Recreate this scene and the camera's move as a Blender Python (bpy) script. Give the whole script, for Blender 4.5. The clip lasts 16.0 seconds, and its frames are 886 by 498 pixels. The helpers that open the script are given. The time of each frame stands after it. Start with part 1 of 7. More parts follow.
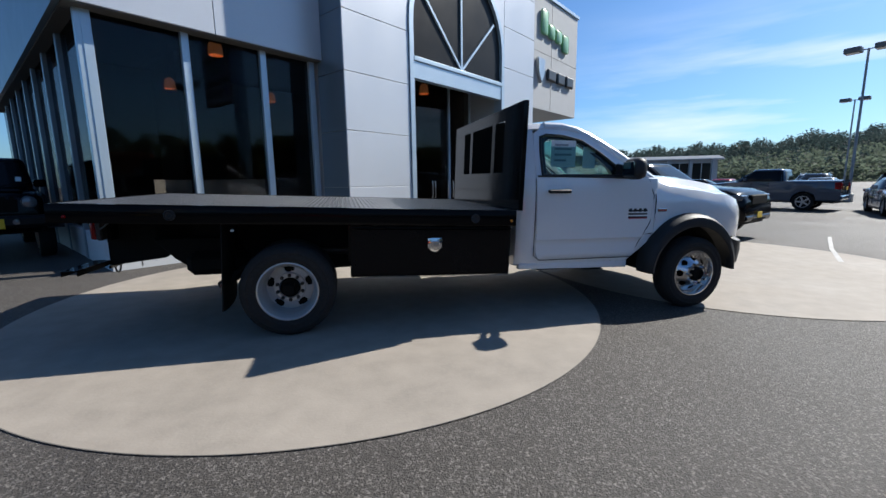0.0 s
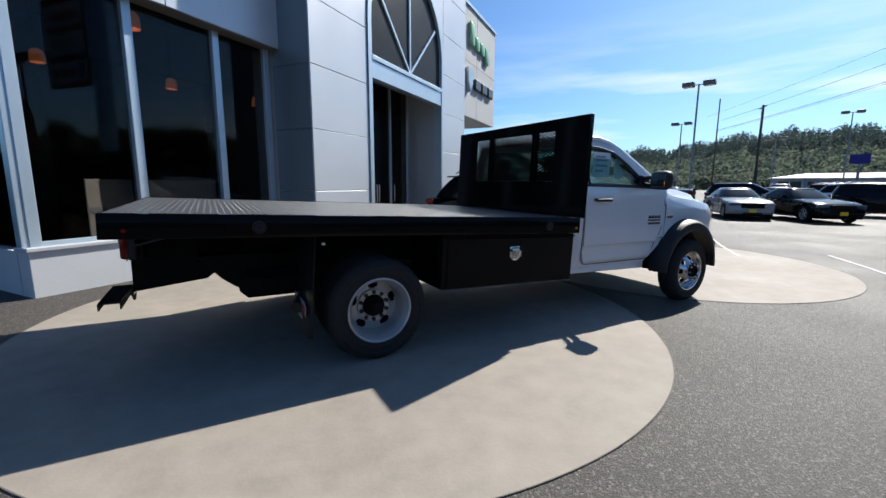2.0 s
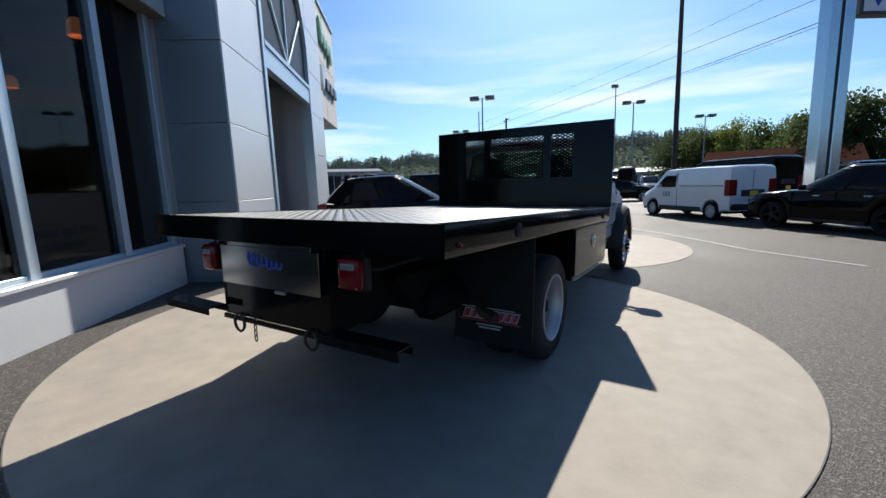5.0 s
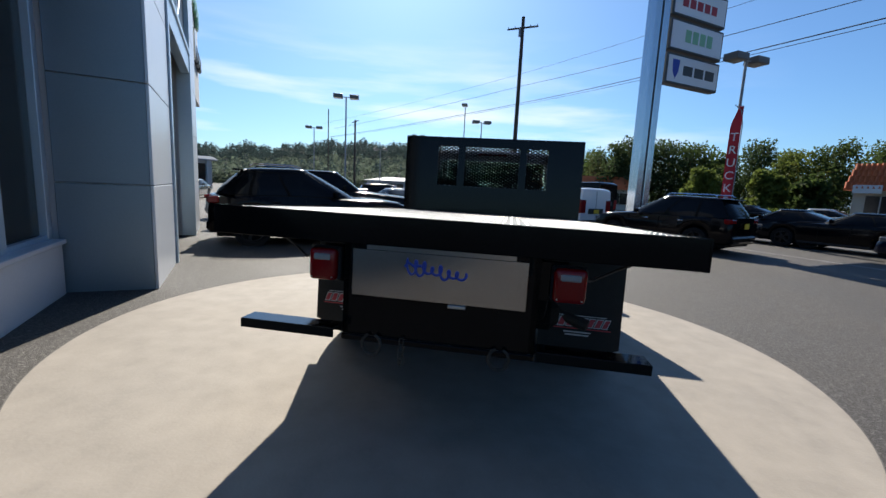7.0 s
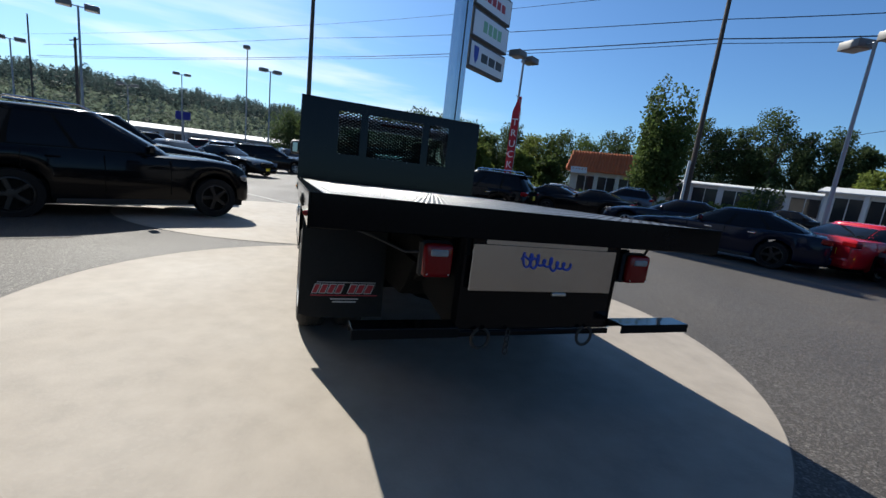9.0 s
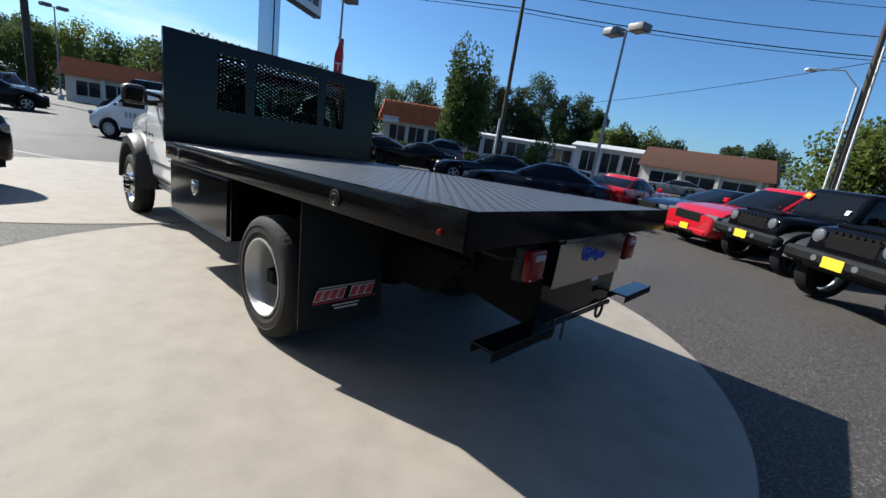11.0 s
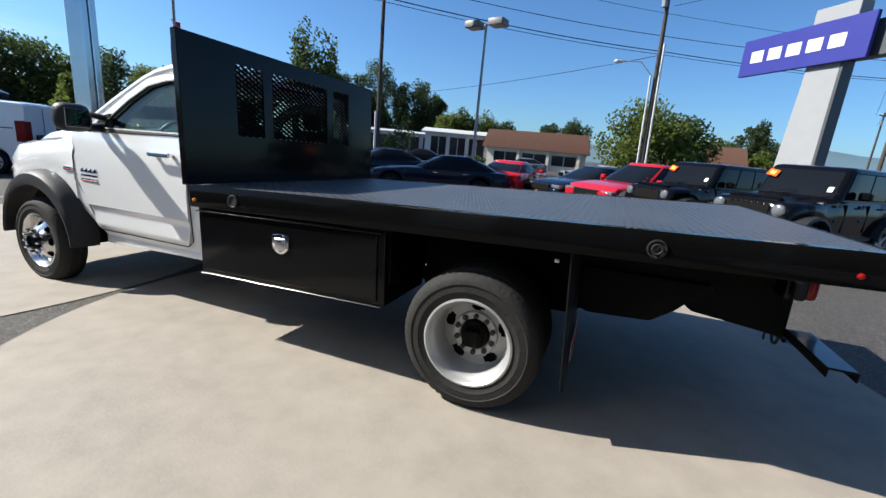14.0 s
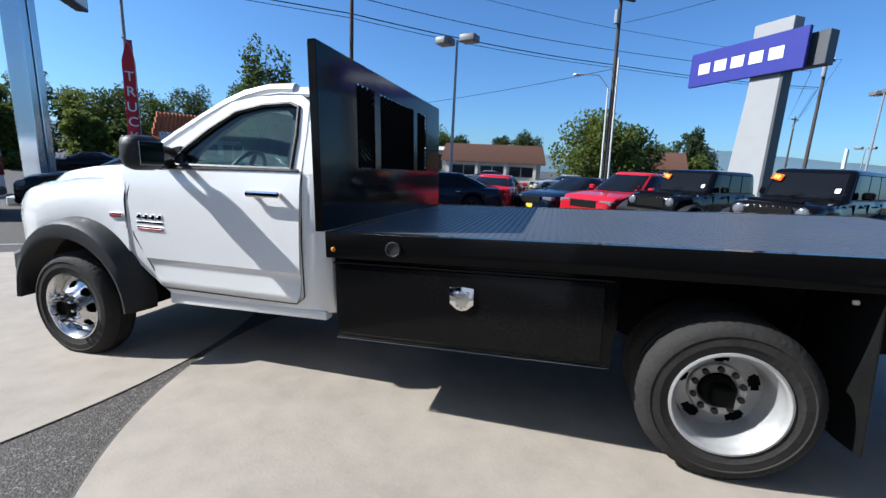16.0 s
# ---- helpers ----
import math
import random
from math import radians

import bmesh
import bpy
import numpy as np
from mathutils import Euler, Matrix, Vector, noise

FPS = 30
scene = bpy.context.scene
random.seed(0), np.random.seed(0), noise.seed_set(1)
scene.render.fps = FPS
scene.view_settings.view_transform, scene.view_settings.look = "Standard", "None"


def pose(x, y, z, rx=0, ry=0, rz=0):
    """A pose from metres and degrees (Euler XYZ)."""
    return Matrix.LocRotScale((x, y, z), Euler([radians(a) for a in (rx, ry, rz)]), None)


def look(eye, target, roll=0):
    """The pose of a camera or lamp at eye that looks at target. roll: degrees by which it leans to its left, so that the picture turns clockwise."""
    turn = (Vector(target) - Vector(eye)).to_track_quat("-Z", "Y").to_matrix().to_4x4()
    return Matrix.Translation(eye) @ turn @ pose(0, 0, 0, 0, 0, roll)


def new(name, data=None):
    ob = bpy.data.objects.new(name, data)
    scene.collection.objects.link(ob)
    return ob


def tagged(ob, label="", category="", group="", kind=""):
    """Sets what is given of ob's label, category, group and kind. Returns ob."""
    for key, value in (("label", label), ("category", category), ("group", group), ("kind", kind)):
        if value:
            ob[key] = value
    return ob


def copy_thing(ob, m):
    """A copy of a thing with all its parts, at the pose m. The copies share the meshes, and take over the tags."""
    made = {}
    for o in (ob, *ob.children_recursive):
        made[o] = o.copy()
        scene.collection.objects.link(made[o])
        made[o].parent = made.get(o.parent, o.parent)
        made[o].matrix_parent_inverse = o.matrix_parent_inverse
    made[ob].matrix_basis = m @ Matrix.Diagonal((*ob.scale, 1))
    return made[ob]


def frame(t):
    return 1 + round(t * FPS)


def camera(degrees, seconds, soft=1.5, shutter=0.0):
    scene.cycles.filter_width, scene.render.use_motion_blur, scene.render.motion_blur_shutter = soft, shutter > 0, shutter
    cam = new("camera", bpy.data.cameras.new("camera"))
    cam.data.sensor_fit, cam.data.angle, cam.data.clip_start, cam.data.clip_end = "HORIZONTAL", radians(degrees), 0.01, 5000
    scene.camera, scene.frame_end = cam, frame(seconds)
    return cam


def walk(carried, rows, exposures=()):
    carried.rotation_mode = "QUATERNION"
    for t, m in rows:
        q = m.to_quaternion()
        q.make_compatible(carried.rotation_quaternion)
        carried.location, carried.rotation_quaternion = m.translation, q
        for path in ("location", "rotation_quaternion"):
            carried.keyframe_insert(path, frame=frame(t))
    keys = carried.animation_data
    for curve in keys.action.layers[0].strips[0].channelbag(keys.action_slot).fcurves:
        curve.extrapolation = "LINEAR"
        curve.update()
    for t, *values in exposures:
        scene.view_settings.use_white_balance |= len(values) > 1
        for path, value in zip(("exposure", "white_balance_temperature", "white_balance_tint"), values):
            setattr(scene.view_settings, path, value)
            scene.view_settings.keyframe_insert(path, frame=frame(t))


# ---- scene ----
cam = camera(93.8, 16.0)
PATH = [
    (0, (0.504, -5.012, 1.429), (0.956, -3.093, 1.096), 0.2),
    (0.5, (0.083, -4.84, 1.413), (0.653, -2.953, 1.075), -1.1),
    (1, (-0.348, -4.672, 1.418), (0.348, -2.821, 1.122), 0.7),
    (1.5, (-0.791, -4.508, 1.437), (0.093, -2.746, 1.099), 1.4),
    (2, (-1.183, -4.226, 1.446), (-0.207, -2.508, 1.134), 1.3),
    (2.5, (-1.617, -3.996, 1.421), (-0.489, -2.374, 1.11), 0.6),
    (3, (-1.994, -3.679, 1.409), (-0.739, -2.15, 1.117), -1.3),
    (3.2, (-2.092, -3.535, 1.432), (-0.786, -2.048, 1.144), 0.1),
    (5.5, (-3.478, -1.686, 1.373), (-1.714, -0.783, 1.104), -0.1),
    (6, (-3.651, -1.25, 1.367), (-1.817, -0.491, 1.122), 3.1),
    (6.5, (-3.732, -0.803, 1.358), (-1.819, -0.327, 1.022), 2.8),
    (7, (-3.718, -0.342, 1.355), (-1.76, -0.025, 1.096), 3.5),
    (7.5, (-3.747, 0.112, 1.346), (-1.765, 0.158, 1.087), 3.8),
    (8, (-3.685, 0.534, 1.334), (-1.708, 0.337, 1.108), 3.5),
    (8.5, (-3.622, 0.928, 1.328), (-1.676, 0.558, 1.057), 7.4),
    (9, (-3.551, 1.289, 1.361), (-1.708, 0.589, 1.019), 6.9),
    (9.5, (-3.36, 1.629, 1.373), (-1.585, 0.781, 1.009), 7.8),
    (10, (-3.194, 1.924, 1.388), (-1.568, 0.821, 1.015), 9.6),
    (10.2, (-3.11, 2.021, 1.395), (-1.556, 0.83, 0.983), 10.5),
    (12.3, (-1.828, 2.797, 1.494), (-0.796, 1.135, 1.078), 3.2),
    (12.5, (-1.702, 2.859, 1.491), (-0.691, 1.184, 1.077), 4.2),
    (13, (-1.354, 3.059, 1.497), (-0.551, 1.282, 1.054), 3.2),
    (13.5, (-0.992, 3.181, 1.471), (-0.215, 1.398, 1.008), 1.3),
    (14, (-0.655, 3.315, 1.472), (0.049, 1.496, 1.032), 4.5),
    (14.5, (-0.291, 3.451, 1.495), (0.292, 1.592, 1.043), 3.0),
    (15, (0.123, 3.399, 1.475), (0.727, 1.536, 1.069), 1.9),
    (15.5, (0.494, 3.371, 1.468), (1.068, 1.494, 1.087), 2.8),
    (16, (0.874, 3.333, 1.487), (1.376, 1.431, 1.123), 2.1),
]
TILT = Matrix.Rotation(radians(1.1), 4, Vector((0.5736, 0.8192, 0)))   # the pads fall gently away from the showroom
walk(cam, [(t, TILT @ look(eye, aim, roll)) for t, eye, aim, roll in PATH],
     [(0, 0.76, 6300, 9), (2.5, 0.82, 6450, 9), (6, 0.82, 6650, 9), (9, 0.82, 6450, 8), (12.5, 1.02, 6250, 7), (14.5, 1.05, 6400, 8), (15.2, 1.05, 6150, 7), (16, 1.04, 5950, 9)])

# ---- world and sun ----
SUN_AZ, SUN_EL = 16.1, 39.7
world = bpy.data.worlds.new("sky")
scene.world = world
world.use_nodes = True
wn, wl = world.node_tree.nodes, world.node_tree.links
wn.clear()
sky = wn.new("ShaderNodeTexSky")
sky.sky_type, sky.sun_disc = "NISHITA", False
sky.sun_elevation, sky.sun_rotation = radians(SUN_EL), radians(90 - SUN_AZ)
sky.air_density, sky.dust_density, sky.ozone_density = 1.0, 0.8, 3.0
bg, wo = wn.new("ShaderNodeBackground"), wn.new("ShaderNodeOutputWorld")
bg.inputs["Strength"].default_value = 0.057
wco, wmap, wnoise, wramp = wn.new("ShaderNodeTexCoord"), wn.new("ShaderNodeMapping"), wn.new("ShaderNodeTexNoise"), wn.new("ShaderNodeValToRGB")
wmap.inputs["Scale"].default_value = (1.4, 1.4, 11)
wmap.inputs["Rotation"].default_value = (0.06, -0.1, 0)
wnoise.inputs["Scale"].default_value, wnoise.inputs["Detail"].default_value, wnoise.inputs["Roughness"].default_value = 1.3, 6, 0.52
wramp.color_ramp.elements[0].position, wramp.color_ramp.elements[1].position = 0.46, 0.72
wsep, wlow = wn.new("ShaderNodeSeparateXYZ"), wn.new("ShaderNodeMapRange")
wlow.inputs["From Min"].default_value, wlow.inputs["From Max"].default_value = 0.34, 0.16
wmul, wmix = wn.new("ShaderNodeMath"), wn.new("ShaderNodeMixRGB")
wmul.operation = "MULTIPLY"
wmix.inputs["Color2"].default_value = (12, 12.3, 12.8, 1)
wl.new(wco.outputs["Generated"], wmap.inputs["Vector"])
wl.new(wmap.outputs["Vector"], wnoise.inputs["Vector"])
wl.new(wnoise.outputs["Fac"], wramp.inputs["Fac"])
wl.new(wco.outputs["Generated"], wsep.inputs["Vector"])
wl.new(wsep.outputs["Z"], wlow.inputs["Value"])
wl.new(wramp.outputs["Color"], wmul.inputs[0])
wl.new(wlow.outputs["Result"], wmul.inputs[1])
wside, wmul2 = wn.new("ShaderNodeMapRange"), wn.new("ShaderNodeMath")
wmul2.operation = "MULTIPLY"
wside.inputs["From Min"].default_value, wside.inputs["From Max"].default_value = 0.66, 0.93
wdot = wn.new("ShaderNodeVectorMath")
wdot.operation = "DOT_PRODUCT"
wdot.inputs[1].default_value = (0.95, 0.31, 0)
wl.new(wco.outputs["Generated"], wdot.inputs[0])
wl.new(wdot.outputs["Value"], wside.inputs["Value"])
wl.new(wmul.outputs["Value"], wmul2.inputs[0])
wl.new(wside.outputs["Result"], wmul2.inputs[1])
wl.new(wmul2.outputs["Value"], wmix.inputs["Fac"])
wblue = wn.new("ShaderNodeMixRGB")
wblue.blend_type, wblue.inputs["Fac"].default_value = "MULTIPLY", 1.0
wblue.inputs["Color2"].default_value = (0.7, 1.02, 1.34, 1)
wl.new(sky.outputs["Color"], wblue.inputs["Color1"])
wl.new(wblue.outputs["Color"], wmix.inputs["Color1"])
wl.new(wmix.outputs["Color"], bg.inputs["Color"])
wl.new(bg.outputs["Background"], wo.inputs["Surface"])
sun = new("sun", bpy.data.lights.new("sun", "SUN"))
sun.data.energy, sun.data.angle, sun.data.color = 5.0, radians(0.53), (1.0, 0.95, 0.87)
sun.matrix_world = look((60 * math.cos(radians(SUN_AZ)), 60 * math.sin(radians(SUN_AZ)), 60 * math.tan(radians(SUN_EL))), (0, 0, 0))

# ---- materials ----
def mat(name, col, rough=0.5, metal=0.0, var=0.12, s1=2.0, s2=55.0, bump=0.0, bscale=90.0, coat=0.0, spec=0.5, island=0.0, emit=0.0):
    m = bpy.data.materials.new(name)
    m.use_nodes = True
    n, l = m.node_tree.nodes, m.node_tree.links
    b = n["Principled BSDF"]
    b.inputs["Roughness"].default_value, b.inputs["Metallic"].default_value = rough, metal
    b.inputs["Coat Weight"].default_value, b.inputs["Coat Roughness"].default_value = coat, 0.03
    b.inputs["Specular IOR Level"].default_value = spec
    tc = n.new("ShaderNodeTexCoord")
    n1, n2 = n.new("ShaderNodeTexNoise"), n.new("ShaderNodeTexNoise")
    n1.inputs["Scale"].default_value, n1.inputs["Detail"].default_value = s1, 5
    n2.inputs["Scale"].default_value, n2.inputs["Detail"].default_value = s2, 3
    for x in (n1, n2):
        l.new(tc.outputs["Object"], x.inputs["Vector"])
    add = n.new("ShaderNodeMath")
    add.operation = "ADD"
    l.new(n1.outputs["Fac"], add.inputs[0])
    l.new(n2.outputs["Fac"], add.inputs[1])
    mr = n.new("ShaderNodeMapRange")
    mr.inputs["From Min"].default_value, mr.inputs["From Max"].default_value = 0.6, 1.4
    mr.inputs["To Min"].default_value, mr.inputs["To Max"].default_value = 1 - var, 1 + var
    l.new(add.outputs["Value"], mr.inputs["Value"])
    last = mr.outputs["Result"]
    if island:
        info, isl = n.new("ShaderNodeObjectInfo"), n.new("ShaderNodeNewGeometry")
        pick, ir, mu = n.new("ShaderNodeMath"), n.new("ShaderNodeMapRange"), n.new("ShaderNodeMath")
        pick.operation, mu.operation = "ADD", "MULTIPLY"
        l.new(info.outputs["Random"], pick.inputs[0])
        l.new(isl.outputs["Random Per Island"], pick.inputs[1])
        ir.inputs["From Max"].default_value = 2.0
        ir.inputs["To Min"].default_value, ir.inputs["To Max"].default_value = 1 - island, 1 + island
        l.new(pick.outputs["Value"], ir.inputs["Value"])
        l.new(ir.outputs["Result"], mu.inputs[0])
        l.new(last, mu.inputs[1])
        last = mu.outputs["Value"]
    vm = n.new("ShaderNodeVectorMath")
    vm.operation = "SCALE"
    vm.inputs[0].default_value = col[:3]
    l.new(last, vm.inputs["Scale"])
    l.new(vm.outputs["Vector"], b.inputs["Base Color"])
    rr = n.new("ShaderNodeMapRange")
    rr.inputs["To Min"].default_value, rr.inputs["To Max"].default_value = max(0.01, rough * 0.8), min(1, rough * 1.2)
    l.new(n1.outputs["Fac"], rr.inputs["Value"])
    l.new(rr.outputs["Result"], b.inputs["Roughness"])
    if bump:
        bn, nb = n.new("ShaderNodeBump"), n.new("ShaderNodeTexNoise")
        nb.inputs["Scale"].default_value, nb.inputs["Detail"].default_value = bscale, 4
        l.new(tc.outputs["Object"], nb.inputs["Vector"])
        bn.inputs["Strength"].default_value, bn.inputs["Distance"].default_value = bump, 0.01
        l.new(nb.outputs["Fac"], bn.inputs["Height"])
        l.new(bn.outputs["Normal"], b.inputs["Normal"])
    if emit:
        b.inputs["Emission Color"].default_value, b.inputs["Emission Strength"].default_value = (*col[:3], 1), emit
    return m


def glass(name, tint, f0=0.05, rough=0.0, gain=1.0):
    """Thin tinted pane: clear straight on, a mirror at a glancing angle."""
    m = bpy.data.materials.new(name)
    m.use_nodes = True
    n, l = m.node_tree.nodes, m.node_tree.links
    n.remove(n["Principled BSDF"])
    tr, gl, lw, mx = n.new("ShaderNodeBsdfTransparent"), n.new("ShaderNodeBsdfGlossy"), n.new("ShaderNodeLayerWeight"), n.new("ShaderNodeMixShader")
    pw, ma = n.new("ShaderNodeMath"), n.new("ShaderNodeMath")
    tr.inputs["Color"].default_value = (*tint, 1)
    gl.inputs["Roughness"].default_value = rough
    lw.inputs["Blend"].default_value = 0.5
    pw.operation, pw.inputs[1].default_value = "POWER", 5.0
    ma.operation, ma.inputs[1].default_value, ma.inputs[2].default_value = "MULTIPLY_ADD", (1 - f0) * gain, f0
    l.new(lw.outputs["Facing"], pw.inputs[0])
    l.new(pw.outputs["Value"], ma.inputs[0])
    l.new(ma.outputs["Value"], mx.inputs["Fac"])
    l.new(tr.outputs["BSDF"], mx.inputs[1])
    l.new(gl.outputs["BSDF"], mx.inputs[2])
    l.new(mx.outputs["Shader"], n["Material Output"].inputs["Surface"])
    return m


def ground_mat(name, col, speck, fine, stain, rough, bump, bscale, s1=0.35, s2=None, amount=0.5, ramp=(0.5, 0.9)):
    """Mineral surface: large stains, fine grain and light stones."""
    m = mat(name, col, rough, 0, stain, s1, s2 or fine, bump, bscale)
    n, l = m.node_tree.nodes, m.node_tree.links
    b = n["Principled BSDF"]
    vo, rp, mx, tc = n.new("ShaderNodeTexVoronoi"), n.new("ShaderNodeValToRGB"), n.new("ShaderNodeMixRGB"), n.new("ShaderNodeTexCoord")
    vo.inputs["Scale"].default_value = fine
    rp.color_ramp.elements[0].position, rp.color_ramp.elements[1].position = ramp
    l.new(tc.outputs["Object"], vo.inputs["Vector"])
    l.new(vo.outputs["Color"], rp.inputs["Fac"])
    old = b.inputs["Base Color"].links[0].from_socket
    mx.inputs["Color2"].default_value = (*speck, 1)
    sc = n.new("ShaderNodeMath")
    sc.operation, sc.inputs[1].default_value = "MULTIPLY", amount
    l.new(rp.outputs["Color"], sc.inputs[0])
    l.new(sc.outputs["Value"], mx.inputs["Fac"])
    l.new(old, mx.inputs["Color1"])
    l.new(mx.outputs["Color"], b.inputs["Base Color"])
    return m


ASPHALT = ground_mat("asphalt", (0.048, 0.042, 0.037), (0.33, 0.305, 0.275), 85, 0.3, 0.7, 1.0, 95, 0.5, amount=0.4, ramp=(0.6, 0.97))
ASPHALT.node_tree.nodes["Principled BSDF"].inputs["Specular IOR Level"].default_value = 0.33
CONCRETE = ground_mat("concrete", (0.248, 0.217, 0.181), (0.285, 0.255, 0.215), 45, 0.19, 0.8, 0.14, 60, 0.7, 5, 0.18)
JOINT = mat("joint filler", (0.1, 0.092, 0.082), 0.9, bump=0.3)
PAINT_LINE = mat("road paint", (0.3, 0.29, 0.275), 0.7, var=0.35, s1=3, bump=0.2)
WHITE_PAINT = mat("white car paint", (0.74, 0.74, 0.74), 0.22, var=0.02, coat=1.0)
BLACK_GLOSS = mat("black enamel", (0.004, 0.004, 0.0043), 0.1, var=0.3, bump=0.07, bscale=8, spec=0.08)
BLACK_BOX = mat("black powder coat", (0.004, 0.004, 0.0043), 0.1, var=0.3, bump=0.07, bscale=5, spec=0.17)
DECK = mat("black tread plate", (0.04, 0.042, 0.047), 0.4, 0.0, var=0.3, s1=1.2, bump=0.1, bscale=60, spec=1.0)
UNDER = mat("dark chassis", (0.005, 0.005, 0.0046), 0.7, var=0.3, bump=0.3, spec=0.1)
RUBBER = mat("tyre rubber", (0.021, 0.02, 0.019), 0.8, var=0.3, s1=6, bump=0.4, bscale=40, spec=0.25)
FLAP = mat("black flap rubber", (0.008, 0.008, 0.008), 0.5, var=0.3, s1=5, bump=0.15, bscale=30, spec=0.2)
PLASTIC = mat("black plastic", (0.018, 0.0185, 0.02), 0.5, var=0.15, bump=0.15, bscale=250, spec=0.3)
FLARE = mat("dark grey flare plastic", (0.02, 0.0205, 0.022), 0.5, var=0.12, bump=0.15, bscale=250, spec=0.25)
RIM = mat("silver wheel", (0.42, 0.42, 0.415), 0.42, 0.5, var=0.08, bump=0.05)
CHROME = mat("chrome", (0.75, 0.75, 0.76), 0.08, 1.0, var=0.05)
STEEL = mat("bare metal", (0.5, 0.5, 0.49), 0.3, 1.0, var=0.12, s1=3, bump=0.04)
POLISHED = mat("polished wheel", (0.6, 0.6, 0.6), 0.2, 1.0, var=0.1, s1=8, bump=0.05)
RUSTY = mat("dark rusty steel", (0.035, 0.028, 0.022), 0.6, 0.3, var=0.4, s1=9)
GALV = mat("brushed steel plate", (0.42, 0.405, 0.385), 0.15, 1.0, var=0.1, s1=4, bump=0.06, bscale=2.0)
STEP_PAINT = mat("glossy black step paint", (0.004, 0.0045, 0.0055), 0.06, var=0.2, bump=0.04, bscale=12, spec=0.6)
MIRROR = mat("mirror glass", (0.25, 0.27, 0.28), 0.03, 1.0, var=0.02)
RED_LENS = mat("red lens", (0.17, 0.004, 0.005), 0.15, var=0.1, coat=0.12, spec=0.25)
CLEAR_LENS = mat("clear lens", (0.22, 0.22, 0.215), 0.2, var=0.1, coat=0.2)
AMBER = mat("amber lens", (0.55, 0.2, 0.02), 0.15)
RED_PAINT_MARK = mat("red print", (0.34, 0.02, 0.03), 0.5)
WHITE_PRINT = mat("white print", (0.42, 0.42, 0.42), 0.5)
BLUE_PRINT = mat("blue print", (0.02, 0.05, 0.33), 0.5)
CABGLASS = glass("cab glass", (0.36, 0.56, 0.53))
VANGLASS = mat("dark tinted pane", (0.006, 0.007, 0.009), 0.04, spec=0.15)
SHOPGLASS = glass("showroom glass", (0.52, 0.51, 0.5), 0.022, 0.0, 0.45)
ARCHPANE = mat("dark arch panel", (0.01, 0.011, 0.013), 0.35, var=0.1, spec=0.12)
PANEL = mat("white metal cladding", (0.53, 0.555, 0.59), 0.36, 0.3, var=0.03, s1=1, island=0.02)
# darker copy of ALU: the shade on the showroom's sides is in this colour
SHADED_ALU = mat("aluminium with shade in colour", (0.2, 0.25, 0.29), 0.4, 0.5, var=0.05)
LAMP_SHADE = mat("amber glass lampshade", (0.4, 0.16, 0.06), 0.4, emit=0.25)
ALU = mat("light aluminium frame", (0.44, 0.53, 0.6), 0.35, 0.5, var=0.05)
STUCCO = mat("white stucco", (0.48, 0.495, 0.51), 0.85, var=0.05, bump=0.3, bscale=120)
GREYWALL = mat("grey stucco", (0.42, 0.43, 0.44), 0.85, var=0.06, bump=0.3, bscale=120)
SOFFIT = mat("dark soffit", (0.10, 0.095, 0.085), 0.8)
# the room's dimness behind the glass is put into wall and floor colours
INTERIOR = mat("dimmed showroom wall", (0.055, 0.032, 0.021), 0.8)
INFLOOR = mat("dimmed showroom floor", (0.055, 0.05, 0.046), 0.3)
BOARD = mat("beige display board", (0.5, 0.47, 0.42), 0.6)
SEAT = mat("dark grey cloth", (0.05, 0.05, 0.052), 0.9)
LAMP_GLOW = mat("lit lamp glass", (1.0, 0.45, 0.18), 0.4, emit=5)
CONDUIT_WHITE = mat("white plastic tag", (0.6, 0.6, 0.58), 0.5)
PAPER = mat("white sticker paper", (0.75, 0.77, 0.76), 0.6)
PAPER_BAR = mat("grey print", (0.3, 0.32, 0.34), 0.6)

# ---- mesh helpers ----
def part(name, bm, material, parent=None, label="", m=None, smooth=35):
    me = bpy.data.meshes.new(name)
    bmesh.ops.recalc_face_normals(bm, faces=bm.faces)
    bm.to_mesh(me)
    bm.free()
    me.materials.append(material)
    if smooth:
        me.shade_smooth()
        me.set_sharp_from_angle(angle=radians(smooth))
    ob = new(name, me)
    if parent is not None:
        ob.parent = parent
    if m is not None:
        ob.matrix_local = m
    if label:
        ob["label"] = label
    return ob


def root(name, label, category, m=None, group="", kind=""):
    ob = new(name)
    ob.empty_display_size = 0.2
    if m is not None:
        ob.matrix_world = m
    return tagged(ob, label, category, group, kind)


def box(bm, x0, x1, y0, y1, z0, z1, bevel=0.0, m=None, seg=1):
    r = bmesh.ops.create_cube(bm, size=1.0, matrix=Matrix.LocRotScale(((x0 + x1) / 2, (y0 + y1) / 2, (z0 + z1) / 2), None, (abs(x1 - x0), abs(y1 - y0), abs(z1 - z0))))
    vs = r["verts"]
    if bevel:
        es = list({e for v in vs for e in v.link_edges})
        r2 = bmesh.ops.bevel(bm, geom=es, offset=bevel, segments=seg, affect="EDGES", profile=0.5)
        vs = list({v for f in r2["faces"] for v in f.verts} | {v for v in vs if v.is_valid})
    if m is not None:
        bmesh.ops.transform(bm, matrix=m, verts=vs)
    return vs


def boxed(x0, x1, y0, y1, z0, z1, bevel=0.0, m=None):
    bm = bmesh.new()
    box(bm, x0, x1, y0, y1, z0, z1, bevel, m)
    return bm


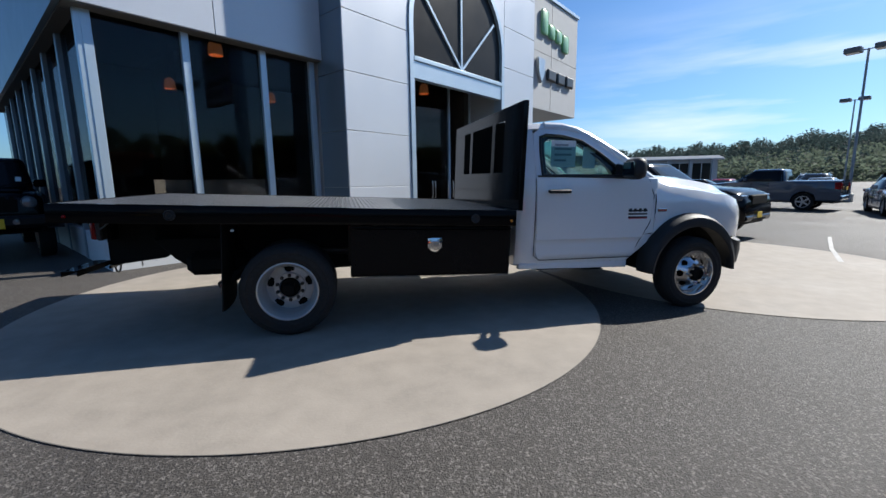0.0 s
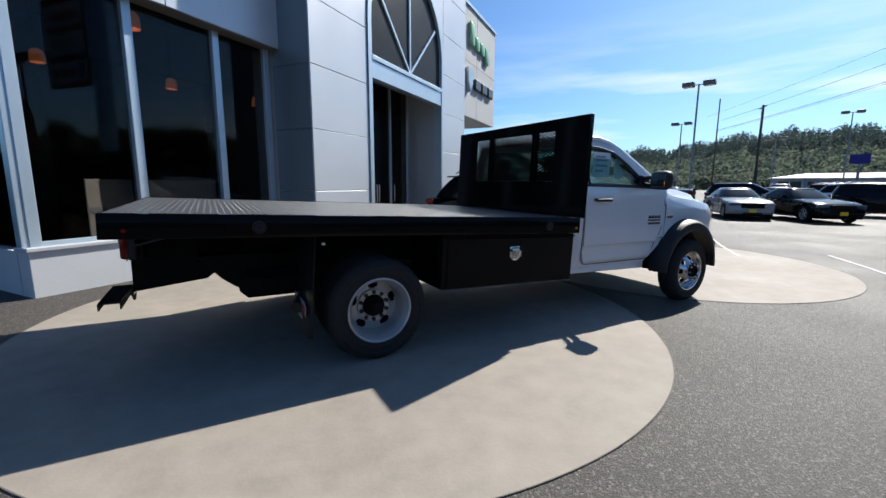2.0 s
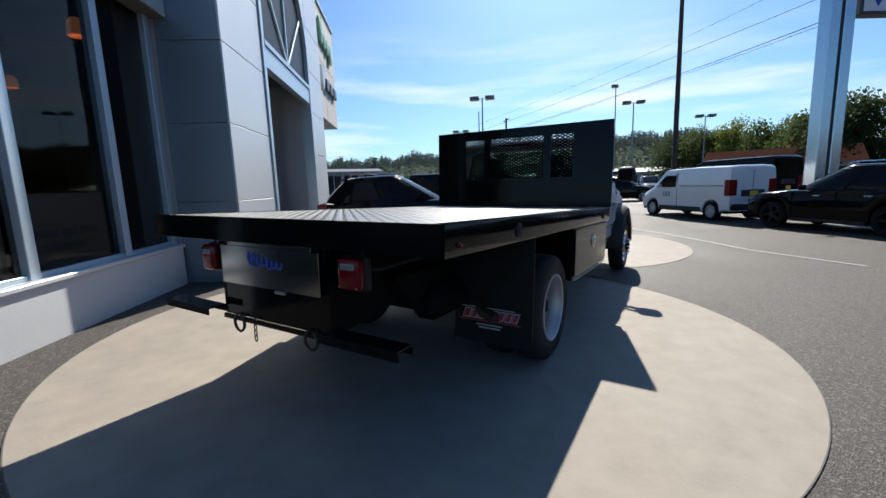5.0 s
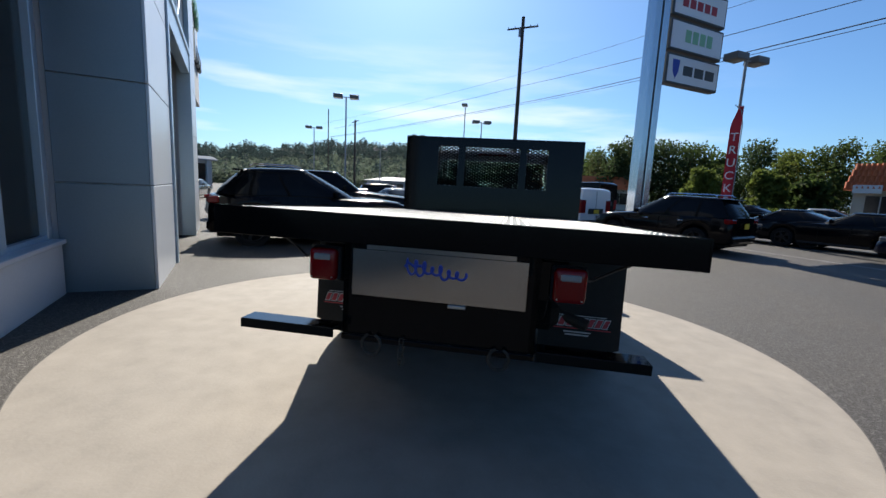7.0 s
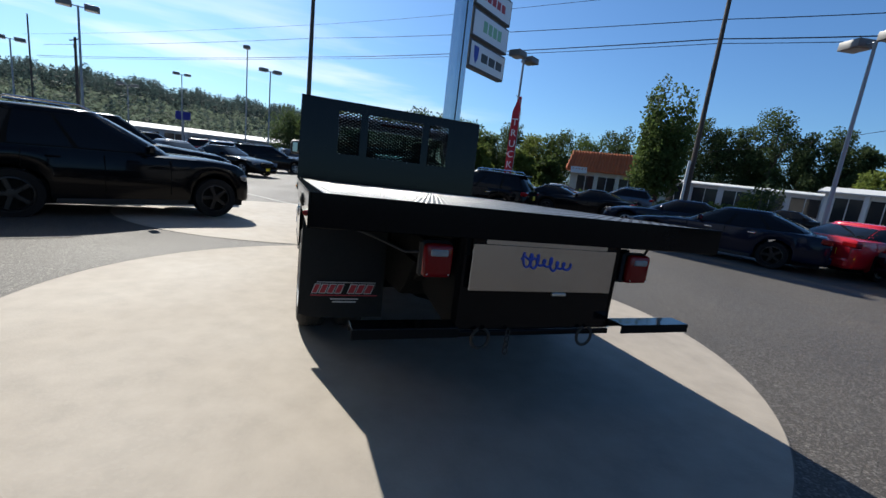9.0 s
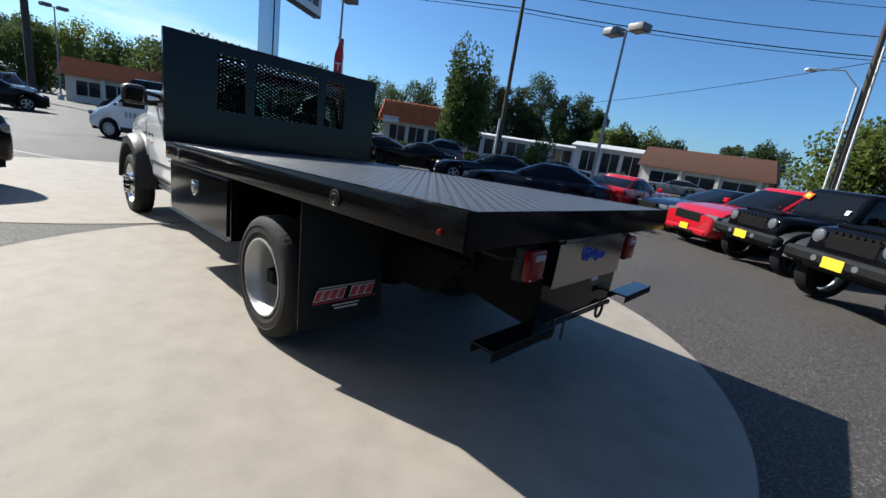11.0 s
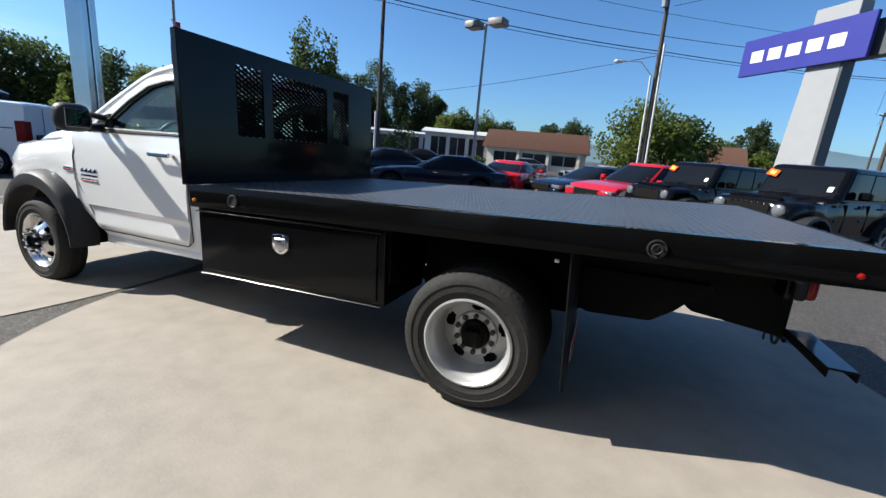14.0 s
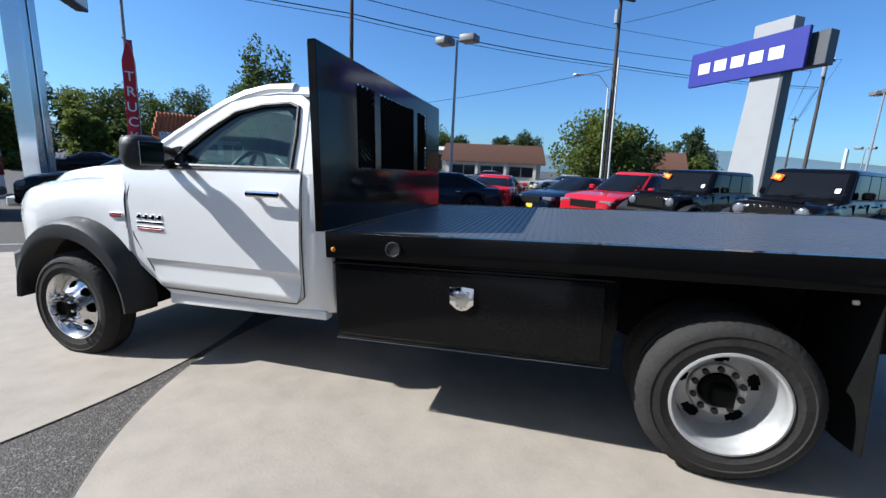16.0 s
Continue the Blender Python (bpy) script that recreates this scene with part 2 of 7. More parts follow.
def lathe(bm, prof, seg=32, m=None, close=True):
    """Turn (radius, along y) pairs about the y axis."""
    rings = []
    for r, y in prof:
        rings.append([bm.verts.new((r * math.cos(2 * math.pi * i / seg), y, r * math.sin(2 * math.pi * i / seg))) for i in range(seg)])
    for a, b in zip(rings, rings[1:]):
        for i in range(seg):
            bm.faces.new((a[i], a[(i + 1) % seg], b[(i + 1) % seg], b[i]))
    if close:
        for ring in (rings[0], rings[-1]):
            if prof[0 if ring is rings[0] else -1][0] > 1e-4:
                bm.faces.new(ring)
    vs = [v for ring in rings for v in ring]
    if m is not None:
        bmesh.ops.transform(bm, matrix=m, verts=vs)
    return vs


def tube(bm, pts, r, seg=8, r2=None):
    pts = [Vector(p) for p in pts]
    rings = []
    for i, p in enumerate(pts):
        d = (pts[min(i + 1, len(pts) - 1)] - pts[max(i - 1, 0)]).normalized()
        a = d.orthogonal().normalized() if i == 0 else (prev - d * prev.dot(d)).normalized()
        prev = a
        b = d.cross(a)
        rad = r if r2 is None else r + (r2 - r) * i / (len(pts) - 1)
        rings.append([bm.verts.new(p + rad * (math.cos(2 * math.pi * k / seg) * a + math.sin(2 * math.pi * k / seg) * b)) for k in range(seg)])
    for a, b in zip(rings, rings[1:]):
        for k in range(seg):
            bm.faces.new((a[k], a[(k + 1) % seg], b[(k + 1) % seg], b[k]))
    bm.faces.new(rings[0])
    bm.faces.new(rings[-1])


def loft(bm, rings, cap=True):
    rs = [[bm.verts.new(p) for p in ring] for ring in rings]
    n = len(rs[0])
    for a, b in zip(rs, rs[1:]):
        for k in range(n):
            bm.faces.new((a[k], a[(k + 1) % n], b[(k + 1) % n], b[k]))
    if cap:
        bm.faces.new(rs[0])
        bm.faces.new(rs[-1])


def prism(bm, pts, axis, a, b):
    """Extrude a flat outline: pts are the two other coordinates, in the order of x, y, z."""
    def at(p, c):
        return {"x": (c, p[0], p[1]), "y": (p[0], c, p[1]), "z": (p[0], p[1], c)}[axis]
    lo, hi = [bm.verts.new(at(p, a)) for p in pts], [bm.verts.new(at(p, b)) for p in pts]
    n = len(pts)
    for k in range(n):
        bm.faces.new((lo[k], lo[(k + 1) % n], hi[(k + 1) % n], hi[k]))
    bm.faces.new(lo)
    bm.faces.new(hi)


def prismed(pts, axis, a, b, bevel=0.0):
    bm = bmesh.new()
    prism(bm, pts, axis, a, b)
    if bevel:
        bmesh.ops.bevel(bm, geom=list(bm.edges), offset=bevel, segments=2, affect="EDGES", profile=0.5)
    return bm


def lerp(tab, x):
    """Read a table of (x, value) rows."""
    if x <= tab[0][0]:
        return tab[0][1]
    for (a, va), (b, vb) in zip(tab, tab[1:]):
        if x <= b:
            return va + (vb - va) * (x - a) / (b - a)
    return tab[-1][1]


def rise(x, y):
    """Height of the lot: the pads fall away from the showroom, and the lot beyond is level."""
    s = 0.8192 * x - 0.5736 * y
    a = abs(s)
    v = a if a < 4.5 else (a - (a - 4.5) ** 2 / 9 if a < 9 else 6.75)
    q = min(1.0, max(0.0, (s - 1.8) / 2.5))
    return -math.copysign(0.0192 * v, s) - 0.045 * q * q * (3 - 2 * q)


def on_ground(x, y, heading=0.0):
    return pose(x, y, rise(x, y), 0, 0, heading)


# ---- ground ----
def sheet(name, ring_r, centre, lift, material, label, seg=96):
    bm = bmesh.new()
    rings = []
    for r in ring_r:
        ring = []
        for k in range(seg):
            x, y = centre[0] + r * math.cos(2 * math.pi * k / seg), centre[1] + r * math.sin(2 * math.pi * k / seg)
            ring.append(bm.verts.new((x, y, rise(x, y) + lift)))
        rings.append(ring)
    mid = bm.verts.new((*centre, rise(*centre) + lift))
    for k in range(seg):
        bm.faces.new((mid, rings[0][k], rings[0][(k + 1) % seg]))
    for a, b in zip(rings, rings[1:]):
        for k in range(seg):
            bm.faces.new((a[k], b[k], b[(k + 1) % seg], a[(k + 1) % seg]))
    ob = part(name, bm, material)
    return tagged(ob, label, name, kind="structure")


PAD1, PAD2 = ((0.35, 0.26), 3.15), ((6.85, 1.25), 3.36)
sheet("ground", [0.6 * k for k in range(1, 34)] + [24, 30, 40, 60, 100, 200, 500, 1500, 4500], (0, 0), 0.0, ASPHALT, "grey worn asphalt of a car lot, with light stones showing")
for centre, r in (PAD1, PAD2):
    sheet("pavement", [r * k / 8 for k in range(1, 9)], centre, 0.005, CONCRETE, "round pale concrete display pad set into the asphalt", 192)
    bm = bmesh.new()
    seg, vs = 192, []
    for k in range(seg):
        c, s = math.cos(2 * math.pi * k / seg), math.sin(2 * math.pi * k / seg)
        vs.append([bm.verts.new((centre[0] + q * c, centre[1] + q * s, rise(centre[0] + q * c, centre[1] + q * s) + 0.0075)) for q in (r - 0.002, r + 0.005)])
    for k in range(seg):
        a, b = vs[k], vs[(k + 1) % seg]
        bm.faces.new((a[0], a[1], b[1], b[0]))
    tagged(part("pavement_joint", bm, JOINT), "dark filled joint round a concrete pad", "joint", kind="structure")


def painted_line(pts, w=0.075):
    bm = bmesh.new()
    prev = None
    for i, p in enumerate(pts):
        a, b = Vector(pts[max(i - 1, 0)]), Vector(pts[min(i + 1, len(pts) - 1)])
        d = (b - a).normalized()
        n = Vector((-d.y, d.x)) * w / 2
        q = Vector(p)
        cur = [bm.verts.new((*(q + s * n), rise(*(q + s * n)) + 0.007)) for s in (-1, 1)]
        if prev:
            bm.faces.new((prev[0], cur[0], cur[1], prev[1]))
        prev = cur
    tagged(part("road_line", bm, PAINT_LINE), "worn white painted line on asphalt", "line", kind="structure")


painted_line([(11.2, -0.4), (10, -1.4), (8.7, -2.35), (7.5, -3.15), (6.2, -4.6)])
painted_line([(13.6, -7.3), (11.0, -8.9), (8.8, -10.3)])
painted_line([(7.4, -12.2), (4.6, -14.6), (2.4, -13.8)])
painted_line([(9.2, 0.5), (10.6, 1.6), (12.6, 3.0)])

# ---- flatbed truck ----
truck = root("flatbed_truck", "white single-cab work truck with a black steel flatbed", "truck", TILT)
BED = Matrix.Translation((0, 0, 1.186)) @ Matrix.Rotation(radians(1.62), 4, "Y")   # the deck is raked up towards the tail


def cab_half(x, z):
    """Half width of the cab and bonnet at a place."""
    plan = lerp([(2.2, 0.93), (2.45, 0.965), (3.9, 0.975), (4.4, 0.965), (4.9, 0.93), (5.1, 0.87), (5.22, 0.76)], x)
    lean = lerp([(0.4, -0.05), (0.6, 0.0), (0.8, 0.02), (1.1, 0.03), (1.35, 0.02), (1.5, -0.01), (1.9, -0.12), (2.05, -0.2)], z)
    return plan + lean


def cab_shell():
    """Lower cab from the back wall to the cowl, without the glass house."""
    bm = bmesh.new()
    rings = []
    for x in [2.26, 2.30, 2.42, 2.8, 3.2, 3.6, 3.75, 3.92]:
        top = 1.46
        zb = 0.5 if x < 3.6 else lerp([(3.6, 0.5), (3.92, 0.78)], x)
        zs = [zb, zb + 0.02, 0.62 if zb < 0.6 else zb + 0.06, 0.82, 1.0, 1.2, 1.36, top - 0.02, top]
        side = [(cab_half(x, z) - (0.03 if i in (0, len(zs) - 1) else 0) - (0.03 if x < 2.28 else 0), z) for i, z in enumerate(zs)]
        ring = [(x, -y, z) for y, z in side] + [(x, y, z) for y, z in reversed(side)]
        rings.append(ring)
    loft(bm, rings)
    return bm


part("cab_body", cab_shell(), WHITE_PAINT, truck, "white painted steel cab")


def bonnet():
    """Bonnet and front wings: a shell over the engine, open over the wheels."""
    bm = bmesh.new()
    rings = []
    def reach(x):
        return 3.9 + (x - 3.9) * 1.075
    xs = [3.9, 3.95, 4.0, 4.1, 4.25, 4.4, 4.55, 4.7, 4.82, 4.92, 5.0, 5.08, 5.14, 5.18, 5.2]
    for x in xs:
        zt = lerp([(3.9, 1.46), (4.2, 1.45), (4.55, 1.425), (4.8, 1.385), (4.95, 1.35), (5.08, 1.295), (5.16, 1.22), (5.2, 1.12)], x)
        step = lerp([(3.9, 0.0), (4.15, 0.07), (4.7, 0.085), (5.1, 0.05), (5.2, 0.0)], x)      # the wings lie lower than the bonnet
        r = 0.56
        zb = 0.36 + math.sqrt(max(0.0, r * r - (x - 4.41) ** 2)) if abs(x - 4.41) < r else 0.55
        zb = max(zb, 0.6)
        if x > 4.9:
            zb = max(zb, 0.72)
        half = cab_half(x, 1.1)
        side = [(half - 0.02, zb), (half, zb + 0.03), (half + 0.005, (zb + zt) / 2), (half - 0.008, zt - step - 0.13), (half - 0.05, zt - step - 0.045), (half - 0.13, zt - step - 0.008), (half - 0.22, zt - step), (half - 0.29, zt + 0.005), (half * 0.5, zt + 0.035), (half * 0.25, zt + 0.05)]
        rings.append([(reach(x), -y, z) for y, z in side] + [(reach(x), y, z) for y, z in reversed(side)])
    loft(bm, rings)
    return bm


part("bonnet", bonnet(), WHITE_PAINT, truck, "white painted bonnet and front wings")
for s in (-1, 1):
    bm = bmesh.new()
    tube(bm, [(3.905, s * (cab_half(3.9, 1.1) + q), z) for z, q in ((0.86, -0.012), (1.0, 0.0), (1.2, 0.001), (1.32, -0.018), (1.42, -0.085), (1.462, -0.17))], 0.006, 5)
    part("wing_gap", bm, UNDER, truck, "dark gap behind the front wing")
part("engine_bay", boxed(3.6, 4.95, -0.62, 0.62, 0.5, 0.95), UNDER, truck)


def house():
    """Roof and pillars of the cab."""
    bm = bmesh.new()
    rings = []
    for x, zt, drop in [(2.27, 1.95, 0.09), (2.31, 1.995, 0.09), (2.45, 2.025, 0.085), (2.7, 2.035, 0.085), (2.85, 2.02, 0.085), (2.98, 1.99, 0.07), (3.06, 1.965, 0.045), (3.12, 1.935, 0.02)]:
        h = 0.81
        ring = []
        for y, z in [(h - 0.0, zt - drop), (h + 0.015, zt - drop + 0.015), (h - 0.03, zt - 0.02), (h - 0.12, zt), (h * 0.4, zt + 0.012)]:
            ring.append((y, z))
        rings.append([(x, -y, z) for y, z in ring] + [(x, y, z) for y, z in reversed(ring)])
    loft(bm, rings)
    return bm


roof = part("cab_roof", house(), WHITE_PAINT, truck)
for s in (-1, 1):
    def yy(z):
        return cab_half(3.0, z) - 0.035
    # windscreen pillar, rear corner, door frame
    bm = bmesh.new()
    tube(bm, [(2.6, s * 0.775, 1.985), (2.8, s * 0.775, 1.985), (2.97, s * 0.785, 1.95), (3.12, s * 0.8, 1.89), (3.3, s * 0.82, 1.795), (3.5, s * 0.848, 1.68), (3.7, s * 0.88, 1.555), (3.9, s * 0.91, 1.425)], 0.05, 10)
    part("windscreen_pillar", bm, WHITE_PAINT, truck)
    bm = bmesh.new()
    loft(bm, [[(2.27, s * (yy(z) - 0.02), z), (2.27, s * (yy(z) + 0.015), z), (2.452, s * (yy(z) + 0.03), z), (2.452, s * (yy(z) - 0.03), z)] for z in (1.44, 1.6, 1.75, 1.9, 1.97)])
    part("rear_pillar", bm, WHITE_PAINT, truck)
    # the door
    door = bmesh.new()
    e = 0.006
    zs = [0.57, 0.6, 0.635, 0.72, 0.775, 0.79, 1.0, 1.2, 1.36, 1.45]
    rings = []
    for i in range(13):
        u = i / 12
        ring_o, ring_i = [], []
        for z in zs:
            xf = lerp([(0.57, 3.64), (0.7, 3.7), (0.95, 3.84), (1.25, 3.87), (1.45, 3.8)], z)
            xr = lerp([(0.57, 2.52), (0.62, 2.47), (1.45, 2.45)], z)
            x = xr + (xf - xr) * u
            y = cab_half(x, z) + e + lerp([(0.57, 0.0), (0.6, 0.016), (0.635, 0.016), (0.72, -0.004), (0.775, -0.003), (0.79, 0.008), (1.45, 0.008)], z)
            ring_o.append((x, s * y, z))
            ring_i.append((x, s * (y - 0.03), z))
        rings.append(ring_o + list(reversed(ring_i)))
    loft(door, rings)
    door = part("door", door, WHITE_PAINT, truck, "white cab door with a chrome handle")
    gap = bmesh.new()
    outline = [(2.45, 1.44), (2.447, 1.0), (2.45, 0.62), (2.52, 0.565), (3.0, 0.563), (3.64, 0.563), (3.705, 0.7), (3.845, 0.95), (3.875, 1.25), (3.81, 1.44)]
    tube(gap, [(x, s * (cab_half(x, z) + 0.006), z) for x, z in outline], 0.004, 5)
    part("door_gap", gap, UNDER, door, "dark gap round the door")
    fr = bmesh.new()
    edge = [(2.455, 1.445), (2.45, 1.7), (2.458, 1.9), (2.54, 1.957), (2.8, 1.957), (3.06, 1.905), (3.29, 1.765), (3.5, 1.615), (3.74, 1.445)]
    hole = [(2.53, 1.445), (2.52, 1.7), (2.53, 1.87), (2.6, 1.895), (2.8, 1.885), (3.01, 1.84), (3.22, 1.715), (3.4, 1.58), (3.53, 1.445)]
    loft(fr, [[(xo, s * (yy(zo) + 0.034), zo), (xi, s * (yy(zi) + 0.034), zi), (xi, s * (yy(zi) + 0.005), zi), (xo, s * (yy(zo) - 0.01), zo)] for (xo, zo), (xi, zi) in zip(edge, hole)])
    part("window_frame", fr, WHITE_PAINT, door)
    liner = bmesh.new()
    lin_o = [(2.48, 1.43), (2.47, 1.7), (2.48, 1.9), (2.56, 1.93), (2.8, 1.925), (3.05, 1.87), (3.27, 1.74), (3.47, 1.6), (3.66, 1.43)]
    lin_i = [(2.6, 1.43), (2.59, 1.7), (2.6, 1.82), (2.65, 1.855), (2.8, 1.85), (2.98, 1.81), (3.17, 1.69), (3.33, 1.56), (3.42, 1.43)]
    loft(liner, [[(xo, s * (yy(zo) - 0.012), zo), (xi, s * (yy(zi) - 0.012), zi), (xi, s * (yy(zi) - 0.06), zi), (xo, s * (yy(zo) - 0.06), zo)] for (xo, zo), (xi, zi) in zip(lin_o, lin_i)])
    part("inner_trim", liner, PLASTIC, door, "dark trim inside the door frame")
    seal = bmesh.new()
    inner = [(2.53, 1.47), (2.52, 1.7), (2.53, 1.87), (2.6, 1.895), (2.8, 1.885), (3.01, 1.84), (3.22, 1.715), (3.4, 1.58), (3.5, 1.47), (2.53, 1.47)]
    tube(seal, [(x, s * (yy(z) + 0.036), z) for x, z in inner], 0.014, 6)
    part("window_seal", seal, PLASTIC, door)
    pane = bmesh.new()
    pane.faces.new([pane.verts.new((x, s * (yy(z) + 0.02), z)) for x, z in inner[:-1]])
    g = part("door_glass", pane, CABGLASS, door)
    g.visible_shadow = False
    trim = bmesh.new()
    tube(trim, [(2.47, s * (cab_half(2.5, 1.46) + 0.014), 1.462), (3.2, s * (cab_half(3.2, 1.46) + 0.014), 1.455), (3.6, s * (cab_half(3.6, 1.45) + 0.012), 1.445)], 0.011, 6)
    part("window_trim", trim, PLASTIC, door)
    sail = bmesh.new()
    prism(sail, [(3.4, 1.455), (3.7, 1.445), (3.52, 1.58), (3.42, 1.6)], "y", s * 0.955, s * 0.915)
    part("mirror_base", sail, PLASTIC, door)
    hd = bmesh.new()
    yh = cab_half(2.7, 1.3)
    box(hd, 2.565, 2.825, s * (yh + 0.045), s * (yh + 0.07), 1.285, 1.325, 0.011)
    box(hd, 2.58, 2.61, s * yh, s * (yh + 0.055), 1.29, 1.32, 0.006)
    box(hd, 2.78, 2.81, s * yh, s * (yh + 0.055), 1.29, 1.32, 0.006)
    part("handle", hd, CHROME if s > 0 else PLASTIC, door, "pull handle")
    bz = bmesh.new()
    for k in range(3):
        box(bz, 3.55, 3.8, s * (yh + 0.01), s * (yh + 0.028), 1.005 + 0.036 * k, 1.03 + 0.036 * k, 0.006)
    for k in range(4):
        box(bz, 3.56 + 0.062 * k, 3.595 + 0.062 * k, s * (yh + 0.01), s * (yh + 0.03), 1.075, 1.115, 0.004)
    part("badge", bz, CHROME if s > 0 else PLASTIC, door, "raised metal badge")
    part("badge_stripe", boxed(3.56, 3.79, s * (yh + 0.01), s * (yh + 0.032), 1.0, 1.012, 0.002), RED_PAINT_MARK, door)
    bz = bmesh.new()
    box(bz, 3.93, 4.05, s * (cab_half(4, 1.1) - 0.005), s * (cab_half(4, 1.1) + 0.016), 1.075, 1.11, 0.004)
    part("wing_badge", bz, CHROME, truck, "small chrome badge with a red bar")
    part("wing_badge_bar", boxed(3.94, 4.04, s * (cab_half(4, 1.1) + 0.0165), s * (cab_half(4, 1.1) + 0.019), 1.083, 1.095), RED_PAINT_MARK, truck)
    # towing mirror
    mi = bmesh.new()
    box(mi, 3.36, 3.52, s * 1.09, s * 1.34, 1.43, 1.65, 0.072, seg=3)
    mirror = part("mirror", mi, PLASTIC, truck, "large black folding mirror")
    part("mirror_face", boxed(3.354, 3.362, s * 1.135, s * 1.305, 1.465, 1.61, 0.003), MIRROR, mirror)
    cap = bmesh.new()
    box(cap, 3.47, 3.512, s * 1.13, s * 1.31, 1.54, 1.64, 0.018)
    part("mirror_cap", cap, PLASTIC, mirror)
    arm = bmesh.new()
    tube(arm, [(3.52, s * 0.94, 1.49), (3.48, s * 1.05, 1.47), (3.43, s * 1.12, 1.47)], 0.035, 8)
    tube(arm, [(3.5, s * 0.94, 1.56), (3.43, s * 1.12, 1.58)], 0.025, 8)
    part("mirror_arm", arm, PLASTIC, mirror)
    # wheel arch flare
    fl = bmesh.new()
    rings = []
    for k in range(25):
        a = radians(2 + 177 * k / 24)
        ro, ri = 0.6 + 0.085 * max(0.0, math.sin(a)) ** 0.6, 0.53
        cx, cz = 4.385, 0.375
        sx = 1.0 if math.cos(a) < 0 else 0.99
        def P(r, y):
            return (cx + r * math.cos(a) * sx, s * y, cz + r * math.sin(a))
        rings.append([P(ro, 0.93), P(ro - 0.005, 1.0), P(ro - 0.02, 1.09), P(ro - 0.05, 1.13), P(ri + 0.03, 1.145), P(ri, 1.135), P(ri + 0.02, 0.93)])
    loft(fl, rings)
    part("wheel_flare", fl, FLARE, truck, "grey plastic wheel arch flare")
    ln = bmesh.new()
    rings = []
    for k in range(17):
        a = radians(180 * k / 16)
        rings.append([(4.41 + r * math.cos(a), s * y, 0.39 + r * math.sin(a)) for r, y in ((0.56, 0.55), (0.56, 1.0), (0.54, 1.0), (0.54, 0.55))])
    loft(ln, rings)
    part("wheel_liner", ln, UNDER, truck)
    part("step_sill", prismed([(2.3, 0.47), (3.62, 0.44), (3.62, 0.52), (2.3, 0.53)], "y", s * 0.87, s * 0.95, 0.008), WHITE_PAINT, truck)
    hl = bmesh.new()
    prism(hl, [(4.98, 1.19), (5.25, 1.13), (5.3, 0.93), (5.06, 0.93)], "y", s * 0.53, s * 0.85)
    bmesh.ops.bevel(hl, geom=list(hl.edges), offset=0.03, segments=2, affect="EDGES")
    part("headlight", hl, CLEAR_LENS, truck, "clear headlight")
    part("window_sill_panel", boxed(2.3, 3.6, s * 0.86, s * 0.9, 1.42, 1.45), PLASTIC, truck)

# windscreen, back window, dash, seats
ws = bmesh.new()
ws.faces.new([ws.verts.new(p) for p in [(3.86, -0.82, 1.455), (3.92, 0, 1.455), (3.86, 0.82, 1.455), (3.1, 0.72, 1.905), (3.12, 0, 1.925), (3.1, -0.72, 1.905)]])
g = part("windscreen", ws, CABGLASS, truck)
g.visible_shadow = False
bk = bmesh.new()
prism(bk, [(-0.9, 1.44), (0.9, 1.44), (0.78, 1.95), (-0.78, 1.95), (-0.9, 1.44), (-0.8, 1.5), (-0.7, 1.88), (0.7, 1.88), (0.8, 1.5), (-0.8, 1.5)], "x", 2.27, 2.3)
part("cab_back", bk, WHITE_PAINT, truck)
bw = bmesh.new()
bw.faces.new([bw.verts.new((2.285, y, z)) for y, z in [(-0.8, 1.5), (0.8, 1.5), (0.7, 1.88), (-0.7, 1.88)]])
g = part("back_window", bw, CABGLASS, truck)
g.visible_shadow = False
part("high_brake_light", boxed(2.25, 2.275, -0.2, 0.2, 1.935, 1.965, 0.006), RED_LENS, truck, "red brake light above the back window")
part("headliner", boxed(2.33, 3.05, -0.7, 0.7, 1.925, 1.945, 0.004), SEAT, truck, "dark grey roof lining")
da = bmesh.new()
loft(da, [[(x, y, z) for x, z in [(3.95, 1.44), (3.6, 1.47), (3.42, 1.42), (3.4, 1.2), (3.5, 1.0), (3.95, 1.0)]] for y in (-0.84, -0.3, 0.3, 0.84)])
part("dashboard", da, PLASTIC, truck)
for y in (-0.45, 0.45):
    st = bmesh.new()
    box(st, 2.5, 3.05, y - 0.27, y + 0.27, 0.95, 1.15, 0.05)
    box(st, 2.42, 2.58, y - 0.26, y + 0.26, 1.1, 1.62, 0.06, Matrix.Translation((2.5, 0, 1.1)) @ Matrix.Rotation(radians(-10), 4, "Y") @ Matrix.Translation((-2.5, 0, -1.1)))
    box(st, 2.38, 2.47, y - 0.13, y + 0.13, 1.62, 1.8, 0.04)
    part("seat", st, SEAT, truck, "dark cloth bench seat back")
wheelm = Matrix.Translation((3.3, 0.45, 1.42)) @ Matrix.Rotation(radians(62), 4, "Y")
sw = bmesh.new()
tube(sw, [wheelm @ Vector((0.19 * math.cos(a), 0.19 * math.sin(a), 0)) for a in [2 * math.pi * k / 28 for k in range(29)]], 0.017, 6)
tube(sw, [wheelm @ Vector((-0.18, 0, 0)), wheelm @ Vector((0.18, 0, 0))], 0.02, 6)
tube(sw, [wheelm @ Vector((0, 0, 0)), wheelm @ Vector((0, 0, -0.25))], 0.03, 6)
part("steering_wheel", sw, PLASTIC, truck)
